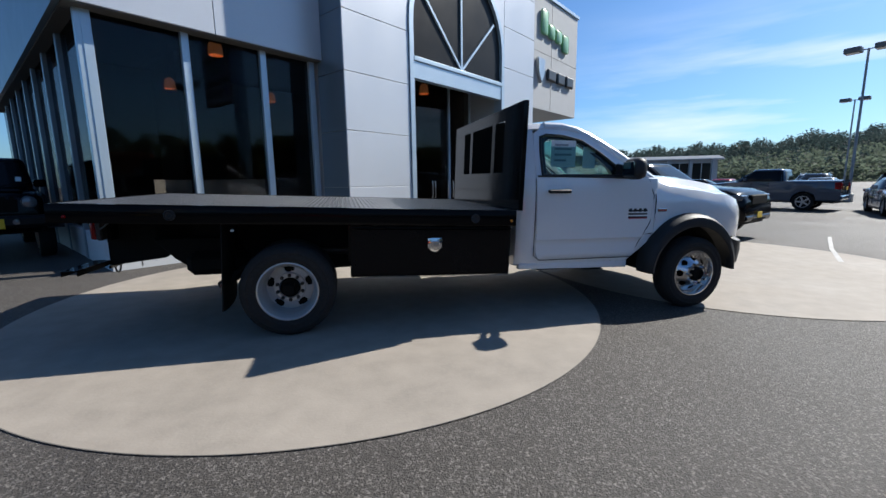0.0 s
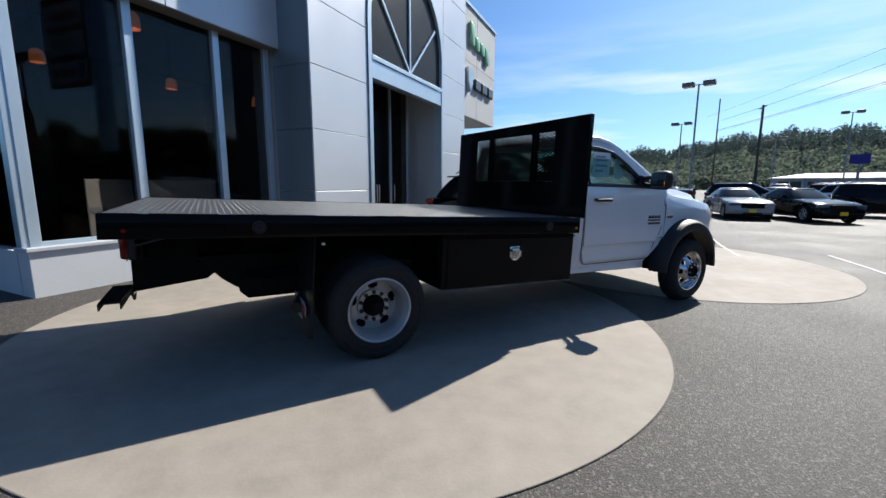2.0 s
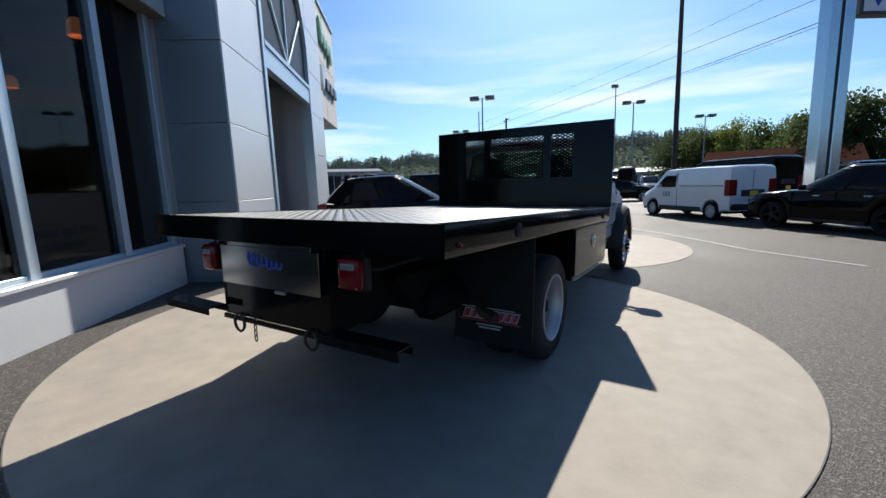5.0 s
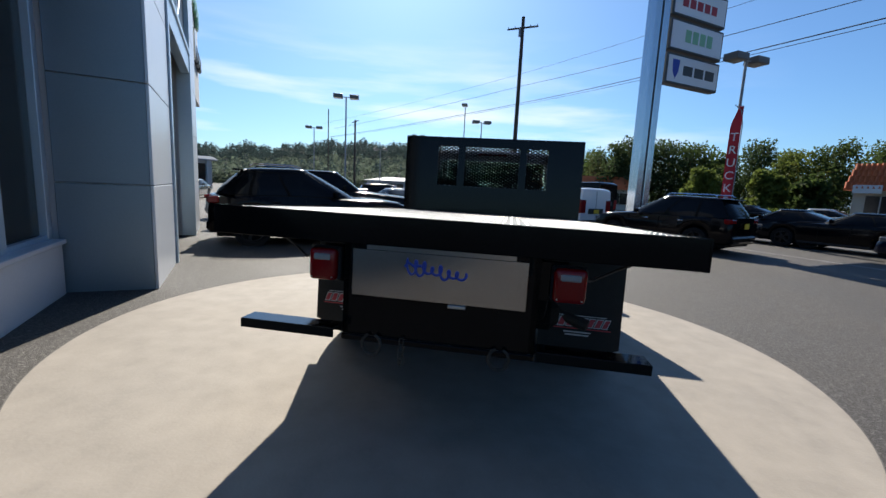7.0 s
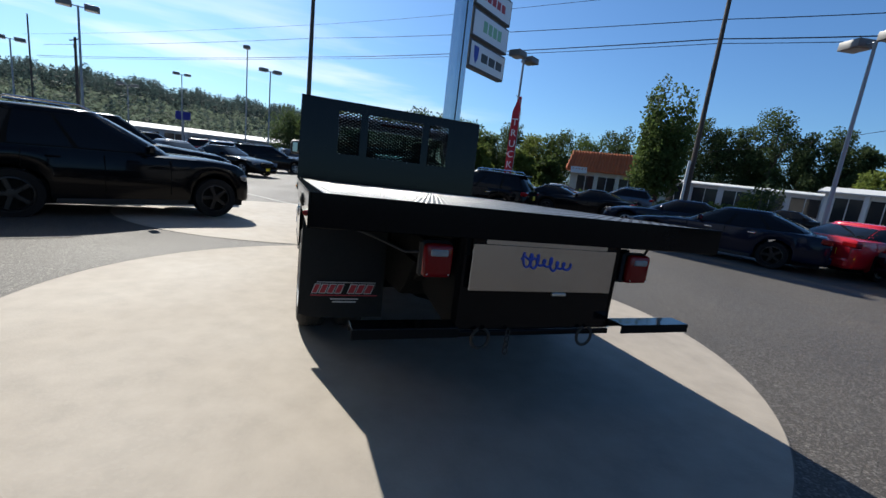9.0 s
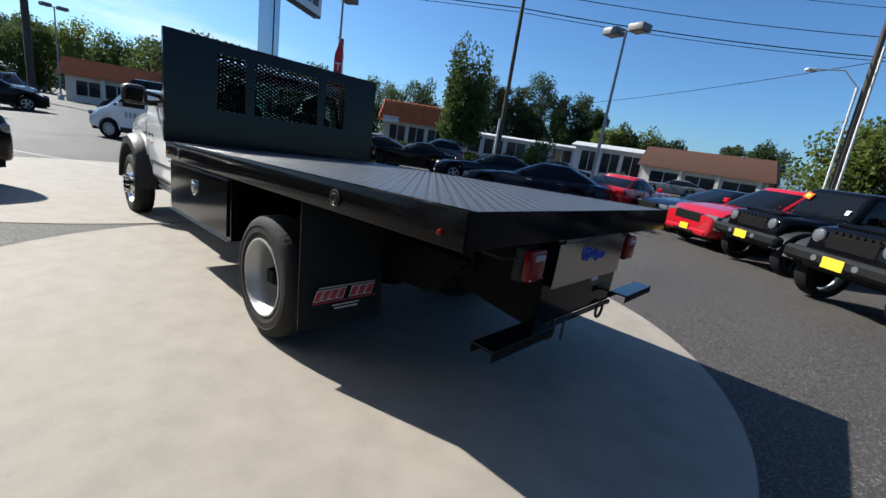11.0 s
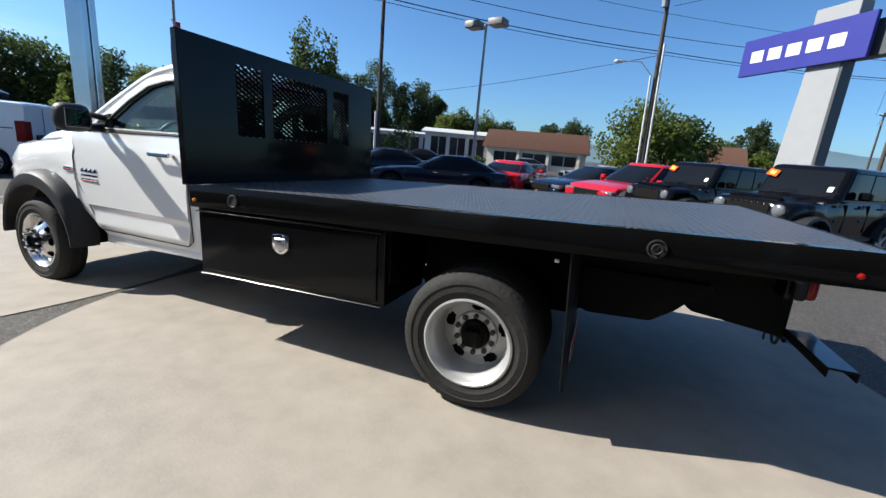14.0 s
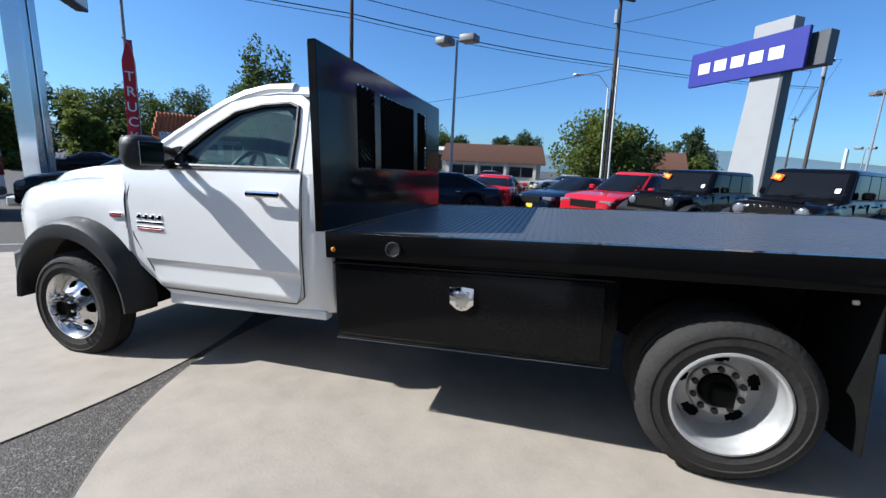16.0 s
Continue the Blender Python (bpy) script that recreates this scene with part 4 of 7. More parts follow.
# tail: hitch plate, steel sign plate, lamps, steps
hp = prismed([(-0.5, 0.6), (0.5, 0.6), (0.5, 1.08), (-0.5, 1.08)], "x", -1.70, -1.69)
hitch = part("hitch_plate", hp, BLACK_BOX, truck, "black steel hitch plate under the tail")
for s in (-1, 1):
    part("hitch_gusset", prismed([(-1.7, 0.6), (-1.7, 1.08), (-0.95, 1.02), (-0.98, 0.84), (-1.22, 0.66)], "y", s * 0.47, s * 0.5), UNDER, hitch)
    st = bmesh.new()
    loft(st, [[(-1.82, y, 0.655), (-1.70, y, 0.655), (-1.70, y, 0.61), (-1.707, y, 0.61), (-1.707, y, 0.648), (-1.813, y, 0.648), (-1.813, y, 0.61), (-1.82, y, 0.61)] for y in (s * 0.5, s * 1.01)])
    step = part("step", st, UNDER, hitch, "black channel-section step")
    part("step_tread", boxed(-1.819, -1.701, s * 0.503, s * 1.008, 0.6555, 0.6585, 0.001), STEP_PAINT, step, "glossy black tread of the step")
    # tail lamp
    y0, y1 = (0.535, 0.685) if s > 0 else (0.56, 0.715)
    lamp = bmesh.new()
    box(lamp, -1.730, -1.675, s * y0, s * y1, 0.876, 1.045, 0.024, seg=3)
    lampbox = part("tail_lamp", lamp, RED_LENS, truck, "square red tail lamp with a clear reversing lens")
    part("lamp_housing", boxed(-1.682, -1.630, s * (y0 - 0.006), s * (y1 + 0.006), 0.87, 1.05, 0.012), PLASTIC, lampbox, "black lamp housing")
    part("reversing_lens", boxed(-1.736, -1.720, s * (y0 + 0.03), s * (y1 - 0.03), 0.985, 1.018, 0.006), CLEAR_LENS, lampbox)
    for dy in (0.02, y1 - y0 - 0.02):
        part("lamp_screw", boxed(-1.733, -1.726, s * (y0 + dy - 0.003), s * (y0 + dy + 0.003), 0.893, 0.899), STEEL, lampbox)
    part("lamp_bracket", boxed(-1.63, -1.6, s * 0.48, s * 0.64, 0.86, 1.06, 0.004), BLACK_BOX, truck)
    cable = bmesh.new()
    tube(cable, [(-1.69, s * 0.62, 1.0), (-1.62, s * 0.75, 0.98), (-1.5, s * 0.9, 1.03), (-1.4, s * 1.05, 1.07)], 0.008, 6)
    part("lamp_cable", cable, PLASTIC, truck)
    hook = bmesh.new()
    tube(hook, [(-1.72, s * 0.33 + 0.05 * math.cos(a), 0.56 + 0.055 * math.sin(a)) for a in [radians(110 + 20 * k) for k in range(17)]], 0.009, 6)
    part("tow_loop", hook, RUSTY, hitch, "bent steel safety chain loop")
part("step_bar", boxed(-1.72, -1.7, -0.5, 0.5, 0.57, 0.6, 0.004), BLACK_BOX, hitch)
plate = part("sign_plate", boxed(-1.735, -1.731, -0.44, 0.44, 0.82, 1.06, 0.0015), GALV, truck, "brushed steel plate with a blue handwritten mark")
part("plate_top", boxed(-1.729, -1.724, -0.38, 0.37, 1.05, 1.1, 0.001), GALV, truck, "second steel plate behind the first")
part("plate_backing", boxed(-1.72, -1.70, -0.44, 0.44, 0.83, 1.09), BLACK_BOX, truck)
script = bmesh.new()
pts = []
for k in range(90):
    u = k / 89
    tall = 0.038 if u < 0.3 else (0.034 if 0.55 < u < 0.68 else 0.018)
    pts.append((-1.7365, 0.15 - 0.29 * u + 0.014 * math.sin(u * 44), 0.992 - 0.03 * u + tall * math.cos(u * 44)))
tube(script, pts, 0.0062, 5)
tube(script, [(-1.7365, 0.165, 0.99), (-1.7365, 0.15, 1.012), (-1.7365, 0.12, 0.995), (-1.7365, 0.08, 1.0)], 0.007, 5)
part("blue_mark", script, BLUE_PRINT, plate, "blue script mark")
part("hitch_pin", boxed(-1.735, -1.715, -0.15, -0.06, 0.797, 0.815, 0.003), STEEL, hitch)
for k in range(4):
    ch = bmesh.new()
    tube(ch, [(-1.72, 0.17 + 0.012 * math.cos(a), 0.59 - 0.035 * k + 0.022 * math.sin(a)) for a in [2 * math.pi * q / 10 for q in range(11)]], 0.004, 5)
    part("chain_link", ch, RUSTY, hitch)

# ---- showroom ----
BL = pose(0.59, 3.83, 0, 0, 0, 36.5)     # along the front, into the building, up
shop = root("showroom_building", "white metal-clad car showroom with an arched entrance and dark windows", "building", BL)
# entrance portal core
AC, AR, AZ = 3.91, 1.9, 5.0     # arch: centre, radius, springing height
PW = 7.78                       # width of the portal
arch = [(AC - AR, 0.0), (AC - AR, AZ)] + [(AC - AR * math.cos(radians(a)), AZ + AR * math.sin(radians(a))) for a in range(10, 171, 10)] + [(AC + AR, AZ), (AC + AR, 0.0)]
core = bmesh.new()
prism(core, [(0.08, 0.0), (0.08, 8.6), (PW - 0.03, 8.6), (PW - 0.03, 0.0)] + list(reversed(arch)), "y", 0.03, 1.3)
part("portal_wall", core, STUCCO, shop, "white entrance portal wall")
part("portal_back", boxed(0.08, AC - AR - 0.05, 1.3, 1.45, 0, 8.6), STUCCO, shop)
part("portal_back", boxed(AC + AR + 0.05, PW - 0.03, 1.3, 1.45, 0, 8.6), STUCCO, shop)
part("portal_roof", boxed(0.05, PW, 0.0, 3.0, 8.6, 8.75), PANEL, shop)
# cladding panels with open joints
rows = [(-0.1, 1.28), (1.292, 2.435), (2.447, 3.59), (3.602, 4.745), (4.757, 5.9), (5.912, 7.055), (7.067, 8.6)]
def clad(u0, u1, v0, v1, z0, z1):
    part("cladding_panel", boxed(u0, u1, v0, v1, z0, z1, 0.004), PANEL, shop)


for z0, z1 in rows:
    clad(0.05, AC - AR - 0.14, 0.0, 0.032, z0, z1)
    clad(AC + AR + 0.14, PW, 0.0, 0.032, z0, z1)
    # the return's shade is painted in by the darker metal
    part("return_panel", boxed(0.048, 0.08, 0.034, 0.9, z0, z1, 0.004), SHADED_ALU, shop, "metal panel on the portal return, shade in its colour")
# panel over the arch
ov = bmesh.new()
ro = AR + 0.13
ao = [(AC - ro * math.cos(radians(a)), AZ + ro * math.sin(radians(a))) for a in range(0, 181, 9)]
pts = [(AC - ro + 0.002, 8.6), (AC + ro - 0.002, 8.6), (AC + ro - 0.002, AZ)] + list(reversed(ao[1:-1])) + [(AC - ro + 0.002, AZ)]
prism(ov, pts, "y", 0.004, 0.032)
part("cladding_panel", ov, PANEL, shop)
# aluminium surround of the opening
su = bmesh.new()
rings = []
ri = AR - 0.02
path = [(AC - ri, 0.0), (AC - ri, 2.4), (AC - ri, AZ)] + [(AC - ri * math.cos(radians(a)), AZ + ri * math.sin(radians(a))) for a in range(9, 172, 9)] + [(AC + ri, AZ), (AC + ri, 2.4), (AC + ri, 0.0)]
for i, (u, z) in enumerate(path):
    c = Vector((AC, AZ)) if z > AZ else Vector((AC, z))
    n = (Vector((u, z)) - c).normalized()
    rings.append([(u + n.x * o, v, z + n.y * o) for o, v in ((0.0, -0.03), (0.135, -0.03), (0.135, 0.03), (0.0, 0.25))])
loft(su, rings)
part("opening_trim", su, ALU, shop, "light blue-grey metal surround")
part("transom_band", boxed(AC - ri, AC + ri, -0.01, 0.16, 3.78, 4.16, 0.006), ALU, shop)
part("arch_sill", boxed(AC - ri, AC + ri, -0.04, 0.16, 4.164, 4.27, 0.01), ALU, shop)
# arched window with radiating bars, nearly flush with the cladding
gl = bmesh.new()
prism(gl, [(AC - ri, 4.28), (AC - ri, AZ)] + [(AC - ri * math.cos(radians(a)), AZ + ri * math.sin(radians(a))) for a in range(10, 171, 10)] + [(AC + ri, AZ), (AC + ri, 4.28)], "y", 0.06, 0.1)
win = part("arch_window", gl, ARCHPANE, shop, "dark arched window with pale radiating bars")
for a, L in ((0, 2.55), (45, 2.15), (-45, 2.15)):
    part("window_bar", boxed(-0.035, 0.035, 0.02, 0.07, 0, L, 0.006, Matrix.Translation((AC, 0, 4.28)) @ Matrix.Rotation(radians(a), 4, "Y")), ALU, win)
# entrance recess
ev = 1.2
part("recess_wall", boxed(AC - AR - 0.1, AC - AR, 0.26, 1.3, 0, 4.24), STUCCO, shop)
part("recess_wall", boxed(AC + AR, AC + AR + 0.1, 0.26, 1.3, 0, 4.24), STUCCO, shop)
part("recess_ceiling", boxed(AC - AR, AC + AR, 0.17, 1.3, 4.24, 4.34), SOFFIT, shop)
entry = part("entrance_glass", boxed(AC - AR, AC + AR, ev, ev + 0.006, 0.05, 4.2), SHOPGLASS, shop, "dark glass entrance front")
entry.visible_shadow = False
for u in (AC - AR + 0.03, 3.08, 4.74, AC + AR - 0.03):
    part("mullion", boxed(u - 0.03, u + 0.03, ev - 0.05, ev + 0.06, 0, 4.2, 0.006), ALU, entry)
for z in (0.05, 4.2):
    part("transom", boxed(AC - AR + 0.01, AC + AR - 0.01, ev - 0.045, ev + 0.055, z - 0.035, z + 0.035, 0.006), SHADED_ALU, entry)
for u in (3.9, 4.02, 4.62, 4.86):
    bm = bmesh.new()
    tube(bm, [(u, ev - 0.06, 0.9), (u, ev - 0.08, 1.0), (u, ev - 0.08, 1.35), (u, ev - 0.06, 1.4)], 0.014, 8)
    part("pull_handle", bm, STEEL, entry, "steel pull handle")
# window wing
W0, W1 = -3.8, -0.02
part("sill_wall", boxed(W0 - 0.05, -0.004, 0.86, 1.12, -0.1, 0.62, 0.006), STUCCO, shop, "low white wall under the windows")
part("sill", boxed(W0 - 0.08, -0.004, 0.82, 1.12, 0.62, 0.67, 0.008), PANEL, shop, "white metal sill")
mus = [-3.74, -2.46, -1.12, -0.07]
for a, b in zip(mus, mus[1:]):
    part("window_pane", boxed(a, b, 1.0, 1.006, 0.67, 3.9), SHOPGLASS, shop, "large dark showroom pane").visible_shadow = False
for u in mus:
    part("mullion", boxed(u - 0.06, u + 0.06, 0.93, 1.06, 0.67, 3.92, 0.006), ALU, shop, "pale metal window post")
part("window_foot", boxed(W0, -0.01, 0.95, 1.05, 0.67, 0.72, 0.004), ALU, shop)
# fascia over the windows, with overhang
for a, b in ((-4.0, -2.05), (-2.04, 0.044)):
    part("fascia_panel", boxed(a, b, 0.72, 0.8, 3.9, 8.2, 0.006), PANEL, shop)
part("fascia_core", boxed(-3.98, 0.04, 0.78, 1.12, 3.92, 8.2), STUCCO, shop)
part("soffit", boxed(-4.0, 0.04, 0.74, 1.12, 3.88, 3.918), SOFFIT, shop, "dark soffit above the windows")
# side of the wing
for k in range(8):
    v = 1.0 + 1.55 * k
    part("window_pane", boxed(W0, W0 + 0.006, v, v + 1.55, 0.67, 3.9), SHOPGLASS, shop).visible_shadow = False
    # side posts and side fascia have their shade in the colour
    part("mullion", boxed(W0 - 0.07, W0 + 0.07, v - 0.06, v + 0.06, 0.0 if k else 0.67, 3.92, 0.006), SHADED_ALU if k else ALU, shop)
part("sill_wall", boxed(W0 - 0.05, W0 + 0.1, 1.13, 13.4, -0.1, 0.62), STUCCO, shop)
part("fascia_panel", boxed(-4.08, -4.002, 0.72, 13.6, 3.9, 8.2), SHADED_ALU, shop)
part("soffit", boxed(-4.0, -3.6, 1.13, 13.6, 3.88, 3.918), SOFFIT, shop)
part("fascia_core", boxed(-3.99, -3.6, 1.13, 13.6, 3.92, 8.19), STUCCO, shop)
# sign block on the far side of the portal
part("sign_wall", boxed(PW + 0.02, 11.45, 0.1, 3.2, 3.84, 7.55, 0.01), GREYWALL, shop, "grey wall block carrying raised signs")
part("sign_wall_cap", boxed(PW - 0.01, 11.5, 0.05, 3.25, 7.55, 7.66, 0.006), ALU, shop)
part("wall_joint", boxed(9.25, 9.262, 0.096, 0.104, 3.86, 7.54), SOFFIT, shop)
part("wall_joint", boxed(PW + 0.04, 11.44, 0.096, 0.104, 5.72, 5.732), SOFFIT, shop)
part("wall_east", boxed(PW + 0.02, PW + 0.95, 1.6, 12.0, 0, 3.84), GREYWALL, shop)
GREEN_SIGN = mat("green enamel", (0.2, 0.42, 0.22), 0.35, coat=0.3)
BLACK_SIGN = mat("black enamel letters", (0.03, 0.03, 0.032), 0.35)
sg = bmesh.new()
x = 8.35
for w, h, up in ((0.45, 0.8, 0.0), (0.46, 0.46, -0.02), (0.46, 0.46, -0.06), (0.5, 0.62, -0.26)):
    box(sg, x, x + w, -0.02, 0.1, 6.3 + up, 6.3 + up + h, 0.09, seg=2)
    x += w + 0.09
part("raised_sign", sg, GREEN_SIGN, shop, "raised green sign shapes")
sg = bmesh.new()
prism(sg, [(8.08, 5.5), (8.62, 5.5), (8.58, 5.0), (8.35, 4.66), (8.12, 5.0)], "y", -0.02, 0.1)
bmesh.ops.bevel(sg, geom=list(sg.edges), offset=0.03, segments=2, affect="EDGES")
part("raised_sign", sg, STEEL, shop, "silver shield on the wall")
sg = bmesh.new()
x = 8.85
for k in range(3):
    box(sg, x, x + 0.62, -0.02, 0.1, 4.86, 5.26, 0.05)
    x += 0.76
part("raised_sign", sg, BLACK_SIGN, shop, "raised black sign shapes")
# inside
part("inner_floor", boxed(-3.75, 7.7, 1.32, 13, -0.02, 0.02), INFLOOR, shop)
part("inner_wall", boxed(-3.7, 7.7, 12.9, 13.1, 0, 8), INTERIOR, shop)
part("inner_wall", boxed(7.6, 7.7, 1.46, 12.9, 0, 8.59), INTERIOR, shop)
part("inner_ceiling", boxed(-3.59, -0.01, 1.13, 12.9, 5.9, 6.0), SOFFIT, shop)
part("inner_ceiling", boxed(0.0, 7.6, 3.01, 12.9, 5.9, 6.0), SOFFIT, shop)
part("building_roof", boxed(-3.98, 0.04, 0.82, 3.29, 8.204, 8.3), GREYWALL, shop)
part("building_roof", boxed(-4.0, 10.0, 3.3, 13.6, 8.2, 8.3), GREYWALL, shop)
part("building_roof_infill", boxed(0.0, 7.6, 3.01, 12.9, 6.1, 8.19), STUCCO, shop)
part("inner_partition", boxed(0.2, 0.35, 9.5, 12.0, 0, 5.9), INTERIOR, shop)
part("inner_desk", boxed(2.3, 5.0, 4.2, 4.9, 0, 1.1, 0.02), INTERIOR, shop)


def pendant(u, v, z):
    r = root("pendant_lamp", "lit amber glass pendant lamp inside the showroom", "lamp", BL @ Matrix.Translation((u, v, z)), "showroom pendant lamps")
    bm = bmesh.new()
    lathe(bm, [(0.04, 0.2), (0.1, 0.17), (0.14, 0.1), (0.15, -0.04), (0.155, -0.12), (0.147, -0.12)], 20, Matrix.Rotation(radians(90), 4, "X"), close=False)
    part("shade", bm, LAMP_SHADE, r, "amber glass shade")
    bm = bmesh.new()
    lathe(bm, [(0.0, 0.05), (0.08, 0.04), (0.1, 0.0), (0.07, -0.06), (0.0, -0.08)], 16, Matrix.Rotation(radians(90), 4, "X"), close=False)
    part("bulb", bm, LAMP_GLOW, r)
    bm = bmesh.new()
    tube(bm, [(0, 0, 0.1), (0, 0, 5.9 - z)], 0.01, 6)
    part("cord", bm, PLASTIC, r)


for u, v, z in ((-1.0, 3.3, 4.4), (-0.58, 7.74, 4.4), (2.55, 7.6, 4.4), (5.6, 7.45, 4.4), (1.92, 3.18, 4.4), (5.36, 2.75, 4.4)):
    pendant(u, v, z)


def display_board(u0, u1, v):
    r = root("display_board", "beige display board with dark print standing inside the window", "board", BL @ Matrix.Translation((u0, v, 0.02)))
    L = u1 - u0
    part("board", boxed(0, L, 0, 0.03, 0.0, 1.45, 0.004), BOARD, r)
    for k, (a, b, z, h) in enumerate(((0.05, 0.38, 1.0, 0.08), (0.42, 0.6, 1.0, 0.08), (0.63, 0.85, 1.0, 0.08), (0.15, 0.7, 0.85, 0.08))):
        part("print_bar", boxed(a * L, b * L, -0.004, 0.001, z, z + h), PAPER_BAR, r)


display_board(-3.1, -2.53, 1.09)
display_board(-2.38, -1.2, 1.09)
# security camera on the corner
cam_box = root("security_camera", "small dark security camera on a wall bracket", "camera", BL @ Matrix.Translation((-4.2, 0.9, 4.3)))
part("housing", boxed(-0.35, 0.0, -0.08, 0.08, -0.08, 0.08, 0.02), PLASTIC, cam_box)
part("bracket", boxed(0.0, 0.1, -0.03, 0.03, 0.0, 0.06), PLASTIC, cam_box)

# ---- parked vehicles ----
def paint(name, col, rough=0.25):
    return mat(name, col, rough, var=0.04, s1=1.0, coat=0.75, spec=0.25)


BLACK_CAR, NAVY_CAR, GREY_CAR = mat("black car paint", (0.003, 0.003, 0.0038), 0.15, var=0.04, s1=1.0, coat=0.15, spec=0.1), mat("dark blue car paint", (0.0045, 0.008, 0.019), 0.15, var=0.04, s1=1.0, coat=0.22, spec=0.12), paint("grey car paint", (0.09, 0.1, 0.11))
RED_CAR, SILVER_CAR, BLUE_CAR, MAROON_CAR = paint("red car paint", (0.4, 0.01, 0.018)), paint("silver car paint", (0.22, 0.23, 0.24)), paint("slate blue car paint", (0.03, 0.05, 0.08)), paint("maroon car paint", (0.12, 0.015, 0.02))
YELLOW = mat("yellow dealer plate", (0.75, 0.48, 0.02), 0.5, var=0.05)
CAR_TYRE = mat("car tyre rubber", (0.0085, 0.0085, 0.0088), 0.75, var=0.2, s1=6, bump=0.2, bscale=40, spec=0.15)
ORANGE_TAG = mat("orange price tag", (0.6, 0.085, 0.0), 0.6, var=0.05, spec=0.1)
DARKRIM = mat("dark alloy", (0.022, 0.022, 0.023), 0.35, 0.6)
HEADLAMP = mat("headlamp glass", (0.15, 0.155, 0.165), 0.1, 0.3, coat=0.6)


def car_wheel(parent, x, y, s, r, w, rim_mat, spokes, seg=24):
    turn = Matrix.Translation((x, y, r)) @ (Matrix.Identity(4) if s > 0 else Matrix.Rotation(math.pi, 4, "Z"))
    bm = bmesh.new()
    h, q = w / 2, r * 0.68
    lathe(bm, [(q, -h), (r * 0.96, -h), (r, -h * 0.7), (r, h * 0.7), (r * 0.96, h), (q + 0.02, h), (q, h - 0.015)], seg, close=False)
    tyre = part("wheel", bm, CAR_TYRE, parent, "", turn)
    bm = bmesh.new()
    lathe(bm, [(q, -h), (q, h - 0.02), (q - 0.02, h - 0.015), (q - 0.03, h - 0.05)], seg, close=False)
    for k in range(spokes):
        a = 2 * math.pi * k / spokes
        box(bm, 0.03, q - 0.01, h - 0.06, h - 0.03, -0.035, 0.035, 0.008, Matrix.Rotation(a, 4, "Y"))
    lathe(bm, [(0.07, h - 0.07), (0.07, h - 0.025), (0.0, h - 0.02)], 12)
    part("rim", bm, rim_mat, tyre)
    bm = bmesh.new()
    lathe(bm, [(q - 0.02, h - 0.1), (0, h - 0.1)], 16, close=False)
    part("brake_disc", bm, UNDER, tyre)


